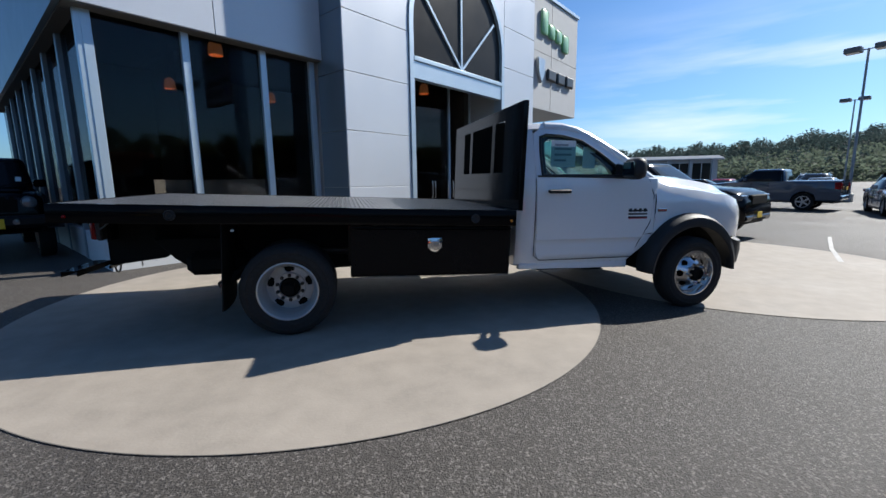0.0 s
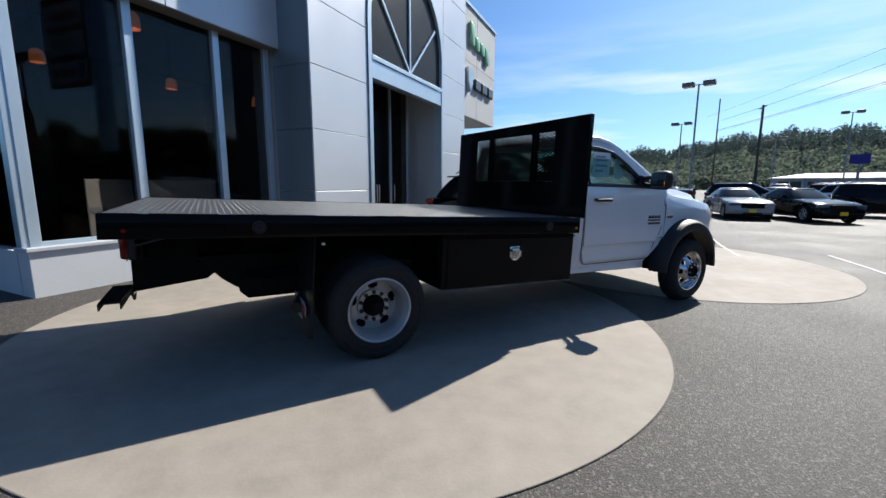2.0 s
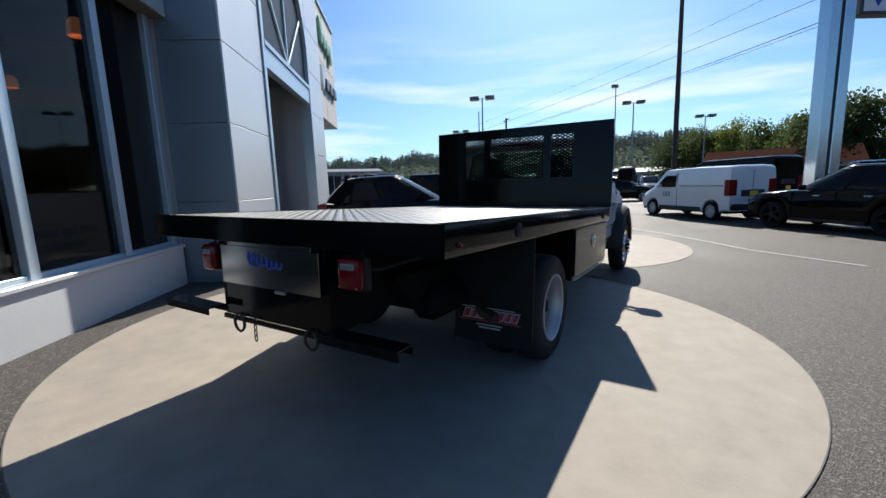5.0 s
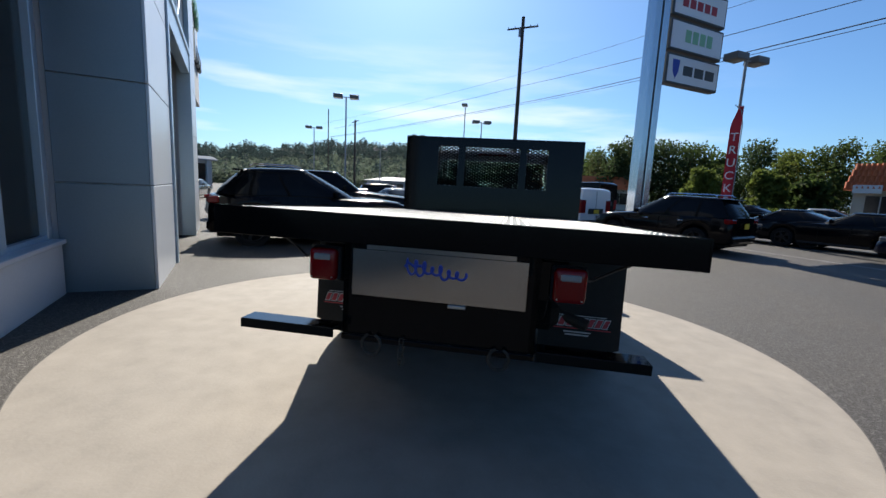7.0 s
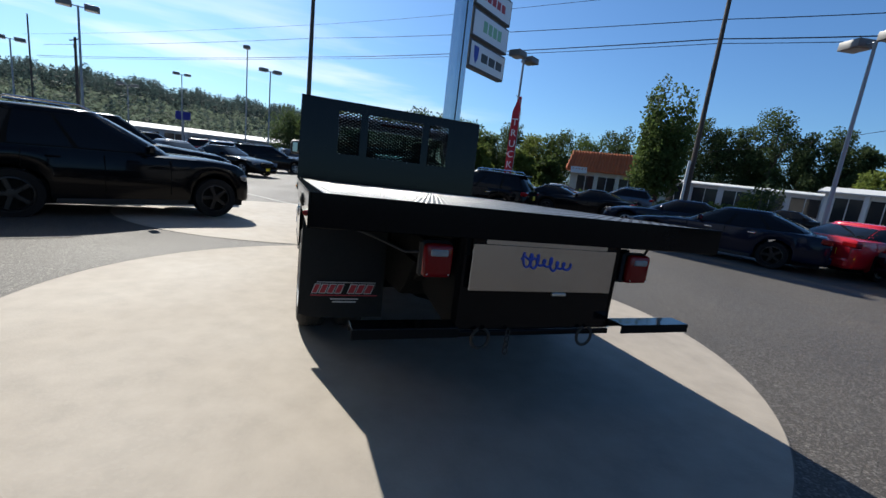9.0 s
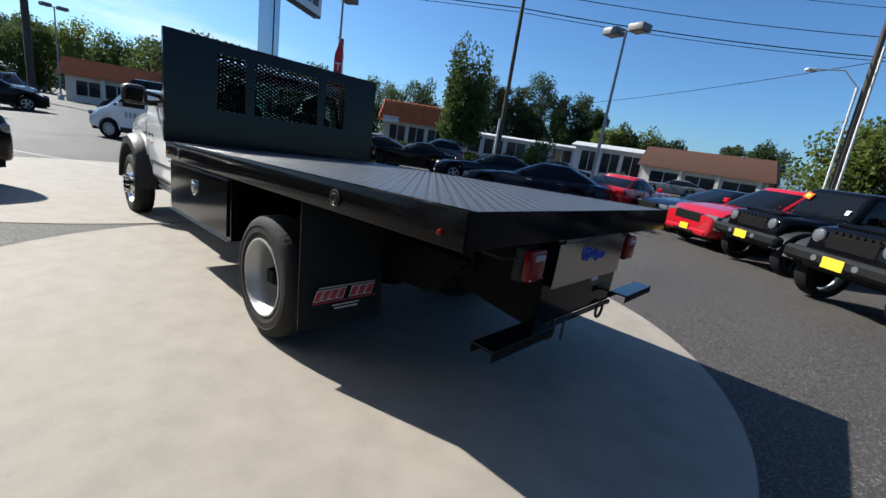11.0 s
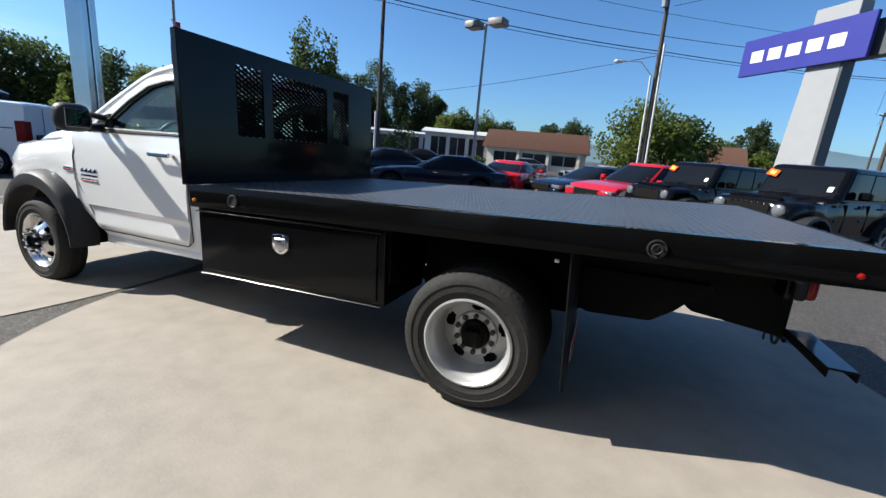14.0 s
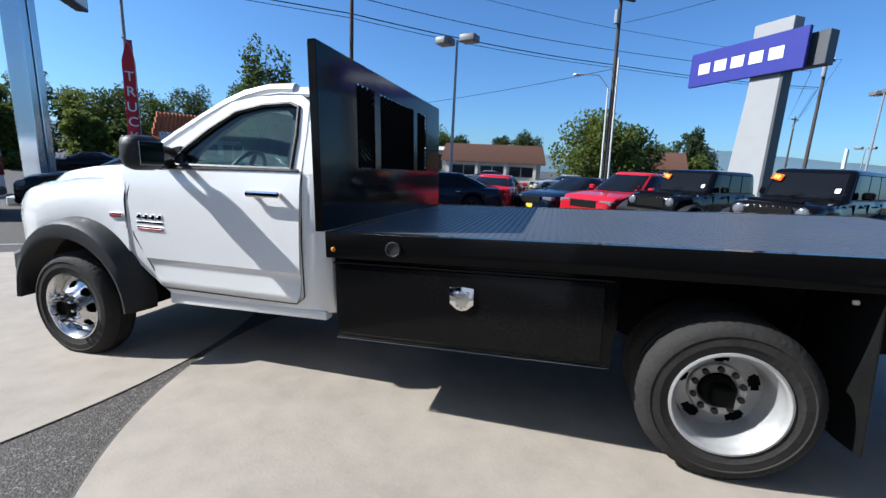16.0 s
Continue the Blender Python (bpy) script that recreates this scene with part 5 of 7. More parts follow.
def glass_house(c, sp, body, hw):
    """Rounded cabin above the belt line, with curved panes set into it."""
    rb, rt, ft, fb, zr = sp["gh"]
    zb = sp["belt"] - 0.05
    hb, ht, n = hw - 0.05, hw - sp.get("tumble", 0.22), sp.get("square", 4.5)
    ze = zr - 0.07
    def level(v):
        return rb + (rt - rb) * v ** 1.35, fb + (ft - fb) * v ** 1.12, hb + (ht - hb) * v ** 1.5, zb + (ze - zb) * v
    def drop(x):
        return sp.get("slope", 0.0) * min(1.0, max(0.0, (ft - x) / (ft - rt)))
    def side(u, v, s, off):
        xr, xf, w, z = level(v)
        q = abs(2 * u - 1)
        x = xr + (xf - xr) * u
        return Vector((x, s * (w * (1 - q ** n) ** (1 / n) + off), z - drop(x) * v))
    def end(u, v, s, off):
        xr, xf, w, z = level(v)
        x = (xr + xf) / 2 + s * ((xf - xr) / 2 * (1 - abs(u) ** n) ** (1 / n) + off)
        return Vector((x, u * w, z - drop(x) * v + off * 0.5))
    shell = bmesh.new()
    rings, seg = [], 44
    for v, f, dz in [(0, 1, 0), (0.2, 1, 0), (0.4, 1, 0), (0.6, 1, 0), (0.8, 1, 0), (0.93, 1, 0), (1.0, 0.995, 0), (1.0, 0.97, 0.028), (1.0, 0.91, 0.052), (1.0, 0.76, 0.068), (1.0, 0.4, 0.078)]:
        xr, xf, w, z = level(v)
        ring = []
        for k in range(seg):
            a = 2 * math.pi * k / seg
            ca, sa = math.cos(a), math.sin(a)
            x = (xr + xf) / 2 + f * (xf - xr) / 2 * math.copysign(abs(ca) ** (2 / n), ca)
            ring.append((x, f * w * math.copysign(abs(sa) ** (2 / n), sa), z + dz - drop(x) * v))
        rings.append(ring)
    loft(shell, rings)
    part("cabin", shell, sp.get("roofmat", body), c)
    def patch(name, fn, u0, u1, v0, v1, s, off, mt, nu=6, nv=5):
        pm = bmesh.new()
        V = [[pm.verts.new(fn(u0 + (u1 - u0) * i / nu, v0 + (v1 - v0) * j / nv, s, off)) for i in range(nu + 1)] for j in range(nv + 1)]
        for j in range(nv):
            for i in range(nu):
                pm.faces.new((V[j][i], V[j][i + 1], V[j + 1][i + 1], V[j + 1][i]))
        return part(name, pm, mt, c)
    us = sp.get("posts", (0.0, 0.33, 0.62, 1.0))
    e0, e1 = sp.get("quarter", 0.055), 0.945
    for s in (-1, 1):
        patch("window_surround", side, e0 - 0.008, e1 + 0.008, 0.1, 0.95, s, 0.004, UNDER, 14, 5)
        for a, b in zip(us, us[1:]):
            patch("side_window", side, max(a + 0.012, e0), min(b - 0.012, e1), 0.13, 0.92, s, 0.008, VANGLASS)
    patch("windscreen", end, -0.84, 0.84, 0.1, 0.94, 1, 0.008, VANGLASS, 10, 5)
    patch("rear_window", end, -0.8, 0.8, 0.25, 0.9, -1, 0.008, VANGLASS, 10, 5)
    if sp.get("spoiler"):
        xr, xf, w, z = level(1.0)
        part("spoiler", boxed(xr - 0.14, xr + 0.2, -w * 0.8, w * 0.8, z - drop(xr) + 0.005, z - drop(xr) + 0.045, 0.015), body, c)


def glaze(c, sp, half, x0, x1):
    """Panes set on a full-height van body."""
    rb, rt, ft, fb, zr = sp["gh"]
    zb, hw = sp["belt"], sp["w"] / 2
    pm = bmesh.new()
    d = Vector((zr - zb, 0, fb - ft)).normalized() * 0.012
    a, b = Vector((fb - 0.03, 0, zb + 0.03)), Vector((ft + 0.08, 0, zr - 0.08))
    pm.faces.new([pm.verts.new(p + d + Vector((0, y, 0))) for p, y in ((a, -hw + 0.16), (a, hw - 0.16), (b, hw - 0.24), (b, -hw + 0.24))])
    part("windscreen", pm, VANGLASS, c)
    for s in (-1, 1):
        y = half((ft + fb) / 2)
        xa, xf = ft - 0.62, fb - 0.24
        zt = zb + 0.48
        part("side_window", prismed([(xa, zb + 0.03), (xf, zb + 0.03), (ft - 0.05, zt), (xa, zt)], "y", s * (y - 0.06), s * (y + 0.009)), VANGLASS, c)
        for q in range(3):
            part("door_print", boxed(ft - 0.3 + 0.16 * q, ft - 0.2 + 0.16 * q, s * (y - 0.02), s * (y + 0.011), zb - 0.34, zb - 0.14, 0.002), PAPER_BAR, c)
        part("door_seam", boxed(xa - 0.07, xa - 0.06, s * (y - 0.05), s * (y + 0.008), sp["sill"] + 0.1, zr - 0.14), UNDER, c)
        part("slide_rail", boxed(x0 + 0.25, xa - 0.2, s * (y - 0.05), s * (y + 0.009), zb + 0.06, zb + 0.085), UNDER, c)
        part("lower_trim", boxed(0.45, sp["wb"] - 0.45, s * (y - 0.05), s * (y + 0.02), sp["sill"] + 0.02, sp["sill"] + 0.16, 0.01), PLASTIC, c, "black plastic lower trim")
    part("rear_seam", boxed(x0 - 0.01, x0 + 0.03, -0.006, 0.006, 0.5, zr - 0.12), UNDER, c)
    part("plate_panel", boxed(x0 - 0.045, x0 + 0.03, -0.45, 0.45, zb - 0.3, zb - 0.08, 0.02), PLASTIC, c)


def car(name, label, m, body, sp, group=""):
    """A parked car. x = 0 is the rear axle, x = wb the front axle."""
    wb, fo, ro, w, sill, r = sp["wb"], sp["fo"], sp["ro"], sp["w"], sp["sill"], sp["r"]
    c = root(name, label, sp["kind"], m, group)
    x0, x1, hw = -ro, wb + fo, w / 2
    ar = r + 0.055
    xs = sorted({round(x0 + (x1 - x0) * k / 30, 3) for k in range(31)} | {round(ax + ar * math.cos(radians(a)), 3) for ax in (0, wb) for a in range(0, 181, 18)} | {x0 + 0.04, x1 - 0.04, x1 - 0.12, x0 + 0.12})
    def half(x):
        e = min(1.0, (x1 - x) / sp.get("nose", 0.7)) if x > wb else 1.0
        f = min(1.0, (x - x0) / sp.get("tailr", 0.5)) if x < 0 else 1.0
        return hw * (sp.get("nose_w", 0.8) + (1 - sp.get("nose_w", 0.8)) * math.sqrt(max(0, 1 - (1 - e) ** 2))) * (sp.get("tail_w", 0.86) + (1 - sp.get("tail_w", 0.86)) * math.sqrt(max(0, 1 - (1 - f) ** 2)))
    def low(x):
        for ax in (0, wb):
            if abs(x - ax) < ar:
                return max(sill, r + math.sqrt(max(0, ar * ar - (x - ax) ** 2)))
        return sill + (0.05 if x > wb + ar or x < -ar else 0)
    bm = bmesh.new()
    rings = []
    for x in xs:
        zt, zb, h = lerp(sp["prof"], x), low(x), half(x)
        zt = max(zt, zb + 0.08)
        d = zt - zb
        side = [(h - 0.06, zb), (h - 0.015, zb + min(0.05, d * 0.15)), (h, zb + d * 0.35), (h + 0.006, zb + d * 0.6), (h - 0.015, zb + d * 0.82), (h - 0.05, zt - 0.025), (h - 0.12, zt), (h * 0.5, zt + 0.025)]
        rings.append([(x, -y, z) for y, z in side] + [(x, y, z) for y, z in reversed(side)])
    loft(bm, rings)
    part("body", bm, body, c)
    part("underbody", boxed(x0 + 0.15, x1 - 0.15, -hw + 0.12, hw - 0.12, sill - 0.04, sill + 0.35), UNDER, c)
    rb, rt, ft, fb, zr = sp["gh"]
    zb, ht = sp["belt"], hw - sp.get("tumble", 0.22)
    if sp.get("solid"):
        glaze(c, sp, half, x0, x1)
    else:
        glass_house(c, sp, body, hw)
    # lamps, grille, plates, mirrors, handles
    zl = sp["lamp"]
    for s in (-1, 1):
        hl = bmesh.new()
        lamp_d = 0.0 if not sp.get("flare") else 0.24
        box(hl, x1 - 0.3 - lamp_d, x1 - 0.07 - lamp_d, s * (half(x1 - 0.2) - 0.42), s * (half(x1 - 0.16) + 0.012), zl - 0.07, zl + 0.07, 0.03)
        if sp.get("flare"):
            hl.free()
        else:
            part("headlight", hl, HEADLAMP, c, "clear headlight")
        tl = bmesh.new()
        zt = sp.get("tail", zl + 0.1)
        box(tl, x0 - 0.012, x0 + 0.22, s * (half(x0 + 0.1) - 0.3), s * (half(x0 + 0.18) + 0.012), zt - sp.get("tlh", 0.07), zt + sp.get("tlh", 0.07), 0.025)
        part("tail_light", tl, RED_LENS, c, "red tail light")
        mr = bmesh.new()
        box(mr, fb - 0.62, fb - 0.5, s * (hw - 0.02), s * (hw + 0.17), zb + 0.02, zb + 0.17, 0.03)
        part("door_mirror", mr, body, c)
        for u in (0.42, 0.75):
            x = rb + (fb - rb) * u
            part("door_handle", boxed(x - 0.1, x + 0.08, s * (half(x) - 0.005), s * (half(x) + 0.028), zb - 0.14, zb - 0.11, 0.008), sp.get("handle", body), c)
        for ax in (0, wb):
            car_wheel(c, ax, s * (hw - 0.1), s, r, 0.22, sp.get("rim", RIM), sp.get("spokes", 5))
    for s in (-1, 1):
        for x in ((sp["seams"] if "seams" in sp else (rb + (fb - rb) * 0.3, rb + (fb - rb) * 0.62, rb + (fb - rb) * 0.93)) if not sp.get("solid") else ()):
            zt = lerp(sp["prof"], x) - 0.05
            part("door_seam", boxed(x - 0.004, x + 0.004, s * (half(x) - 0.03), s * (half(x) + 0.0085), sill + 0.16, zt - 0.02), UNDER, c)
        part("sill_trim", boxed(ar + 0.05, wb - ar - 0.05, s * (hw - 0.1), s * (hw - 0.012), sill - 0.02, sill + 0.07, 0.01), PLASTIC, c)
    part("lower_grille", boxed(x1 - 0.1, x1 + 0.034, -half(x1 - 0.05) * 0.45, half(x1 - 0.05) * 0.45, sill + 0.06, sill + 0.13, 0.01), UNDER, c)
    part("grille", boxed(x1 - 0.1, x1 + 0.012, -half(x1 - 0.05) * 0.55, half(x1 - 0.05) * 0.55, zl - 0.17, zl + 0.06, 0.02), UNDER, c)
    part("front_bumper", boxed(x1 - 0.2, x1 + 0.03, -half(x1 - 0.1) * 0.86, half(x1 - 0.1) * 0.86, sill + 0.05, sill + 0.2, 0.04), sp.get("bump", body), c)
    part("rear_bumper", boxed(x0 - 0.05, x0 + 0.2, -half(x0 + 0.1) * 0.92, half(x0 + 0.1) * 0.92, sill + 0.08, sill + 0.3, 0.05), sp.get("bump", body), c)
    part("number_plate", boxed(x1 + 0.03, x1 + 0.04, -0.15, 0.15, sill + 0.12, sill + 0.27, 0.004), YELLOW, c, "yellow dealer plate")
    part("number_plate", boxed(x0 - 0.062, x0 - 0.05, -0.16, 0.16, sp.get("rplate", zl - 0.02) - 0.08, sp.get("rplate", zl - 0.02) + 0.08, 0.004), YELLOW, c, "yellow dealer plate")
    if sp.get("rack"):
        for s in (-1, 1):
            bm = bmesh.new()
            tube(bm, [(rt + 0.2, s * (ht - 0.06), zr - 0.02), (rt + 0.3, s * (ht - 0.06), zr + 0.045), (ft - 0.35, s * (ht - 0.06), zr + 0.045), (ft - 0.2, s * (ht - 0.06), zr - 0.01)], 0.018, 6)
            part("roof_rail", bm, CHROME, c)
    if sp.get("flare"):
        for s in (-1, 1):
            for ax in (0, wb):
                bm = bmesh.new()
                rings = []
                for k in range(9):
                    a = radians(15 + 150 * k / 8)
                    rings.append([(ax + q * math.cos(a) * 1.12, s * y, r + q * math.sin(a)) for q, y in ((ar + 0.09, hw - 0.1), (ar + 0.08, hw + 0.12), (ar + 0.03, hw + 0.13), (ar + 0.04, hw - 0.1))])
                loft(bm, rings)
                part("wheel_flare", bm, FLARE, c)
    return c


SEDAN = dict(kind="car", wb=3.05, fo=0.9, ro=1.1, w=1.9, sill=0.24, r=0.36, belt=1.0, gh=(-0.75, 0.2, 1.45, 2.35, 1.47), posts=(0.0, 0.3, 0.62, 1.0), lamp=0.72, tail=0.9,
             prof=[(-1.1, 0.86), (-0.95, 1.0), (0.0, 1.03), (1.5, 1.0), (2.5, 0.98), (3.3, 0.9), (3.75, 0.8), (3.95, 0.62)], tumble=0.3)
COUPE = dict(SEDAN, wb=2.95, fo=0.95, ro=1.1, w=1.92, gh=(-0.75, 0.25, 1.2, 2.1, 1.44), posts=(0.0, 0.42, 1.0), prof=[(-1.1, 0.9), (-0.98, 1.03), (0, 1.05), (1.5, 0.99), (2.4, 0.99), (3.3, 0.93), (3.75, 0.84), (3.9, 0.66)])
SUV = dict(kind="car", wb=2.92, fo=0.85, ro=1.05, w=1.94, sill=0.27, r=0.385, belt=1.12, gh=(-0.98, -0.5, 1.25, 2.35, 1.77), posts=(0.0, 0.25, 0.52, 1.0), spoiler=True, lamp=0.8, rplate=0.88, tail=1.02, tail_w=0.9,
           prof=[(-1.05, 0.95), (-1.0, 1.1), (0, 1.13), (2.3, 1.1), (2.9, 1.06), (3.45, 0.98), (3.62, 0.82)], tumble=0.26, rack=True, slope=0.05)
CROSSOVER = dict(SUV, wb=2.8, fo=0.92, ro=1.0, belt=1.08, gh=(-1.0, -0.6, 1.35, 2.5, 1.76), posts=(0.0, 0.3, 0.6, 1.0))
PICKUP = dict(kind="pickup", wb=3.57, fo=0.95, ro=1.25, w=2.02, sill=0.4, r=0.4, belt=1.33, gh=(0.7, 0.85, 2.1, 2.85, 1.93), posts=(0.0, 0.5, 1.0), lamp=1.02, tail=1.12, tlh=0.16, tail_w=0.96, nose_w=0.86,
              prof=[(-1.25, 1.36), (0.6, 1.36), (2.9, 1.33), (3.4, 1.27), (4.2, 1.2), (4.45, 1.08), (4.52, 0.9)], tumble=0.24, square=7.0)
JEEP = dict(kind="jeep", wb=2.95, fo=0.5, ro=0.75, w=1.56, sill=0.5, r=0.41, belt=1.24, gh=(-0.7, -0.62, 1.72, 2.05, 1.84), posts=(0.0, 0.36, 0.64, 1.0), lamp=1.0, tail=1.05, tlh=0.1, tail_w=0.98, nose_w=0.8, nose=1.2,
            prof=[(-0.75, 1.24), (2.05, 1.24), (2.2, 1.2), (3.2, 1.16), (3.38, 1.12), (3.45, 0.95)], tumble=0.1, flare=True, square=14.0, quarter=0.03, bump=PLASTIC)
VAN = dict(kind="van", wb=3.11, fo=0.85, ro=0.78, w=1.83, sill=0.3, r=0.33, belt=1.15, gh=(-0.76, -0.7, 2.35, 3.15, 1.88), posts=(0.0, 0.36, 0.68, 1.0), blank=((0.0, 0.36), (0.36, 0.68)), panel_back=True, lamp=0.82, tail=1.15, tlh=0.28, tail_w=0.98,
           prof=[(-0.78, 1.8), (-0.72, 1.88), (0.8, 1.9), (2.35, 1.86), (3.15, 1.15), (3.6, 1.0), (3.9, 0.85), (3.96, 0.68)], tumble=0.16, bump=PLASTIC, rplate=0.95, solid=True, spokes=9)
MINIVAN = dict(CROSSOVER, wb=3.08, fo=0.95, ro=1.1, w=1.98, sill=0.24, r=0.35, belt=1.06, gh=(-1.05, -0.75, 1.7, 2.95, 1.76))
BIGVAN = dict(VAN, wb=3.5, w=2.0, belt=1.4, gh=(-0.76, -0.7, 2.7, 3.35, 2.35), prof=[(-0.78, 2.25), (-0.7, 2.35), (2.7, 2.33), (3.35, 1.4), (4.0, 1.15), (4.35, 0.8)])


def jeep_face(c):
    """Slotted grille, round lamps and windscreen tags."""
    for k in range(7):
        y = -0.3 + 0.1 * k
        part("grille_slot", boxed(3.43, 3.458, y - 0.03, y + 0.03, 0.86, 1.1), UNDER, c)
    for s in (-1, 1):
        bm = bmesh.new()
        lathe(bm, [(0.0, 0.035), (0.06, 0.03), (0.088, 0.015), (0.092, 0.0), (0.104, 0.012), (0.108, 0.0)], 20, Matrix.Translation((3.45, s * 0.5, 1.0)) @ Matrix.Rotation(radians(-90), 4, "Z"), close=False)
        part("round_headlight", bm, HEADLAMP, c, "round clear headlight")
        bm = bmesh.new()
        lathe(bm, [(0.0, 0.03), (0.045, 0.025), (0.05, 0.0)], 14, Matrix.Translation((3.6, s * 0.3, 0.68)) @ Matrix.Rotation(radians(-90), 4, "Z"), close=False)
        part("fog_lamp", bm, HEADLAMP, c)
    for s in (-1, 1):
        for x in (2.12, 1.2):
            for z in (0.85, 1.12):
                part("door_hinge", boxed(x - 0.02, x + 0.09, s * 0.775, s * 0.8, z, z + 0.05, 0.008), PLASTIC, c)
    part("steel_bumper", boxed(3.4, 3.62, -0.86, 0.86, 0.58, 0.78, 0.05), FLAP, c, "black plastic bumper")
    part("bonnet_bulge", boxed(2.2, 3.3, -0.45, 0.45, 1.14, 1.225, 0.03), c.children[0].data.materials[0], c)
    part("front_tag", boxed(3.625, 3.635, -0.16, 0.16, 0.58, 0.74, 0.004), YELLOW, c, "yellow dealer plate")
    part("price_tag", boxed(-0.1, 0.1, -0.075, 0.075, 0.0, 0.006, 0.0, Matrix.Translation((1.86, -0.53, 1.64)) @ Matrix.Rotation(radians(61), 4, "Y") @ Matrix.Rotation(radians(76), 4, "Z")), ORANGE_TAG, c, "orange price tag on the windscreen")
    for dy in (-0.035, 0.025):
        part("tag_print", boxed(dy - 0.02, dy + 0.02, -0.04, 0.04, 0.006, 0.009, 0.0, Matrix.Translation((1.86, -0.53, 1.64)) @ Matrix.Rotation(radians(61), 4, "Y") @ Matrix.Rotation(radians(76), 4, "Z")), YELLOW, c)
    part("windscreen_sticker", boxed(-0.05, 0.05, -0.04, 0.04, 0.0, 0.005, 0.0, Matrix.Translation((1.98, 0.52, 1.41)) @ Matrix.Rotation(radians(61), 4, "Y")), PAPER, c, "small white windscreen sticker")
    for y in (-0.4, 0.25):
        bm = bmesh.new()
        tube(bm, [(2.1, y, 1.275), (2.075, y + 0.2, 1.325), (2.045, y + 0.42, 1.355)], 0.009, 5)
        part("wiper", bm, UNDER, c)
    return c


def place(x, y, heading, wb):
    """Pose with the middle of the wheelbase at (x, y)."""
    m = on_ground(x, y, heading)
    return m @ Matrix.Translation((-wb / 2, 0, 0))


# beside the showroom
car("dark_suv", "black estate-bodied SUV parked near the showroom entrance", place(6.0, 4.42, -60, 2.86), BLACK_CAR, dict(SUV, wb=2.86, ro=0.86, fo=0.72, gh=(-0.82, -0.28, 1.2, 2.3, 1.77), prof=[(-0.86, 0.95), (-0.82, 1.1), (0, 1.13), (2.3, 1.12), (2.9, 1.11), (3.3, 1.06), (3.5, 0.97), (3.58, 0.78)], rim=DARKRIM))
car("black_pickup", "black pickup truck parked beyond the black SUV", place(9.38, 5.7, -67, 3.57), BLACK_CAR, PICKUP)
car("blue_pickup", "slate blue pickup truck parked across the lot", place(21.2, 11.95, 115, 3.57), BLUE_CAR, PICKUP)
# round the sign
car("white_van", "white cargo van with black lower trim", place(16.2, -2.2, 41, 3.11), WHITE_PAINT, VAN)
car("dark_crossover", "dark crossover with bright window trim", place(12.05, -5.7, 44, 2.8), BLACK_CAR, dict(CROSSOVER, handle=CHROME, rim=DARKRIM))
car("black_big_van", "tall dark van parked behind the white van", place(22.5, -3.6, 50, 3.5), BLACK_CAR, BIGVAN)
car("dark_hatchback", "dark hatchback with a yellow plate", place(15.6, -11.0, 43, 2.95), BLACK_CAR, dict(COUPE, posts=(0.0, 0.3, 0.62, 1.0), rim=DARKRIM))
car("dark_coupe", "dark muscle coupe seen from behind, yellow plate", place(13.9, -12.4, 43, 2.95), BLACK_CAR, dict(COUPE, rim=DARKRIM))
car("blue_sedan", "dark blue sedan parked in the row", place(9.6, -13.5, 43, 3.05), NAVY_CAR, SEDAN)
car("navy_sedan", "long dark navy sedan parked across the row", place(5.35, -10.8, 25, 3.05), NAVY_CAR, dict(SEDAN, handle=CHROME, rim=DARKRIM))
car("red_coupe", "red muscle coupe seen from behind", place(3.2, -14.5, -95, 2.95), RED_CAR, COUPE)
# front row facing the truck
car("navy_minivan", "dark blue car facing the truck, yellow plate", place(0.25, -14.0, 52, 3.0), NAVY_CAR, dict(SEDAN, gh=(-0.8, 0.1, 1.4, 2.5, 1.5)))
car("red_suv", "bright red SUV with chrome headlights", place(-1.35, -11.85, 52, 2.92), RED_CAR, dict(SUV, rack=False))
jeep_face(car("black_jeep", "black hard-top jeep with grey wheel flares and orange tag", place(-2.8, -9.9, 48, 2.95), BLACK_CAR, dict(JEEP, rim=DARKRIM), "jeeps in the front row"))
jeep_face(car("black_jeep", "black hard-top jeep with grey flares and silver rims", place(-4.3, -7.15, 47, 2.95), BLACK_CAR, dict(JEEP, rim=RIM), "jeeps in the front row"))
# one more jeep by the side of the showroom
jeep_face(car("black_jeep", "black jeep parked by the side windows", place(-6.35, 4.9, -54, 2.95), BLACK_CAR, JEEP, "jeeps in the front row"))

# ---- poles, signs and wires ----
POLE = mat("grey painted steel pole", (0.22, 0.24, 0.26), 0.5, 0.2, var=0.1)
LAMPHEAD = mat("bronze lamp head", (0.12, 0.115, 0.11), 0.5, var=0.1)
WOOD_POLE = mat("creosoted wooden pole", (0.05, 0.04, 0.032), 0.85, var=0.25, s1=4, bump=0.5, bscale=30)
CONDUIT = mat("white conduit", (0.5, 0.5, 0.48), 0.6)
WIRE = mat("black cable", (0.012, 0.012, 0.013), 0.8, spec=0.05)


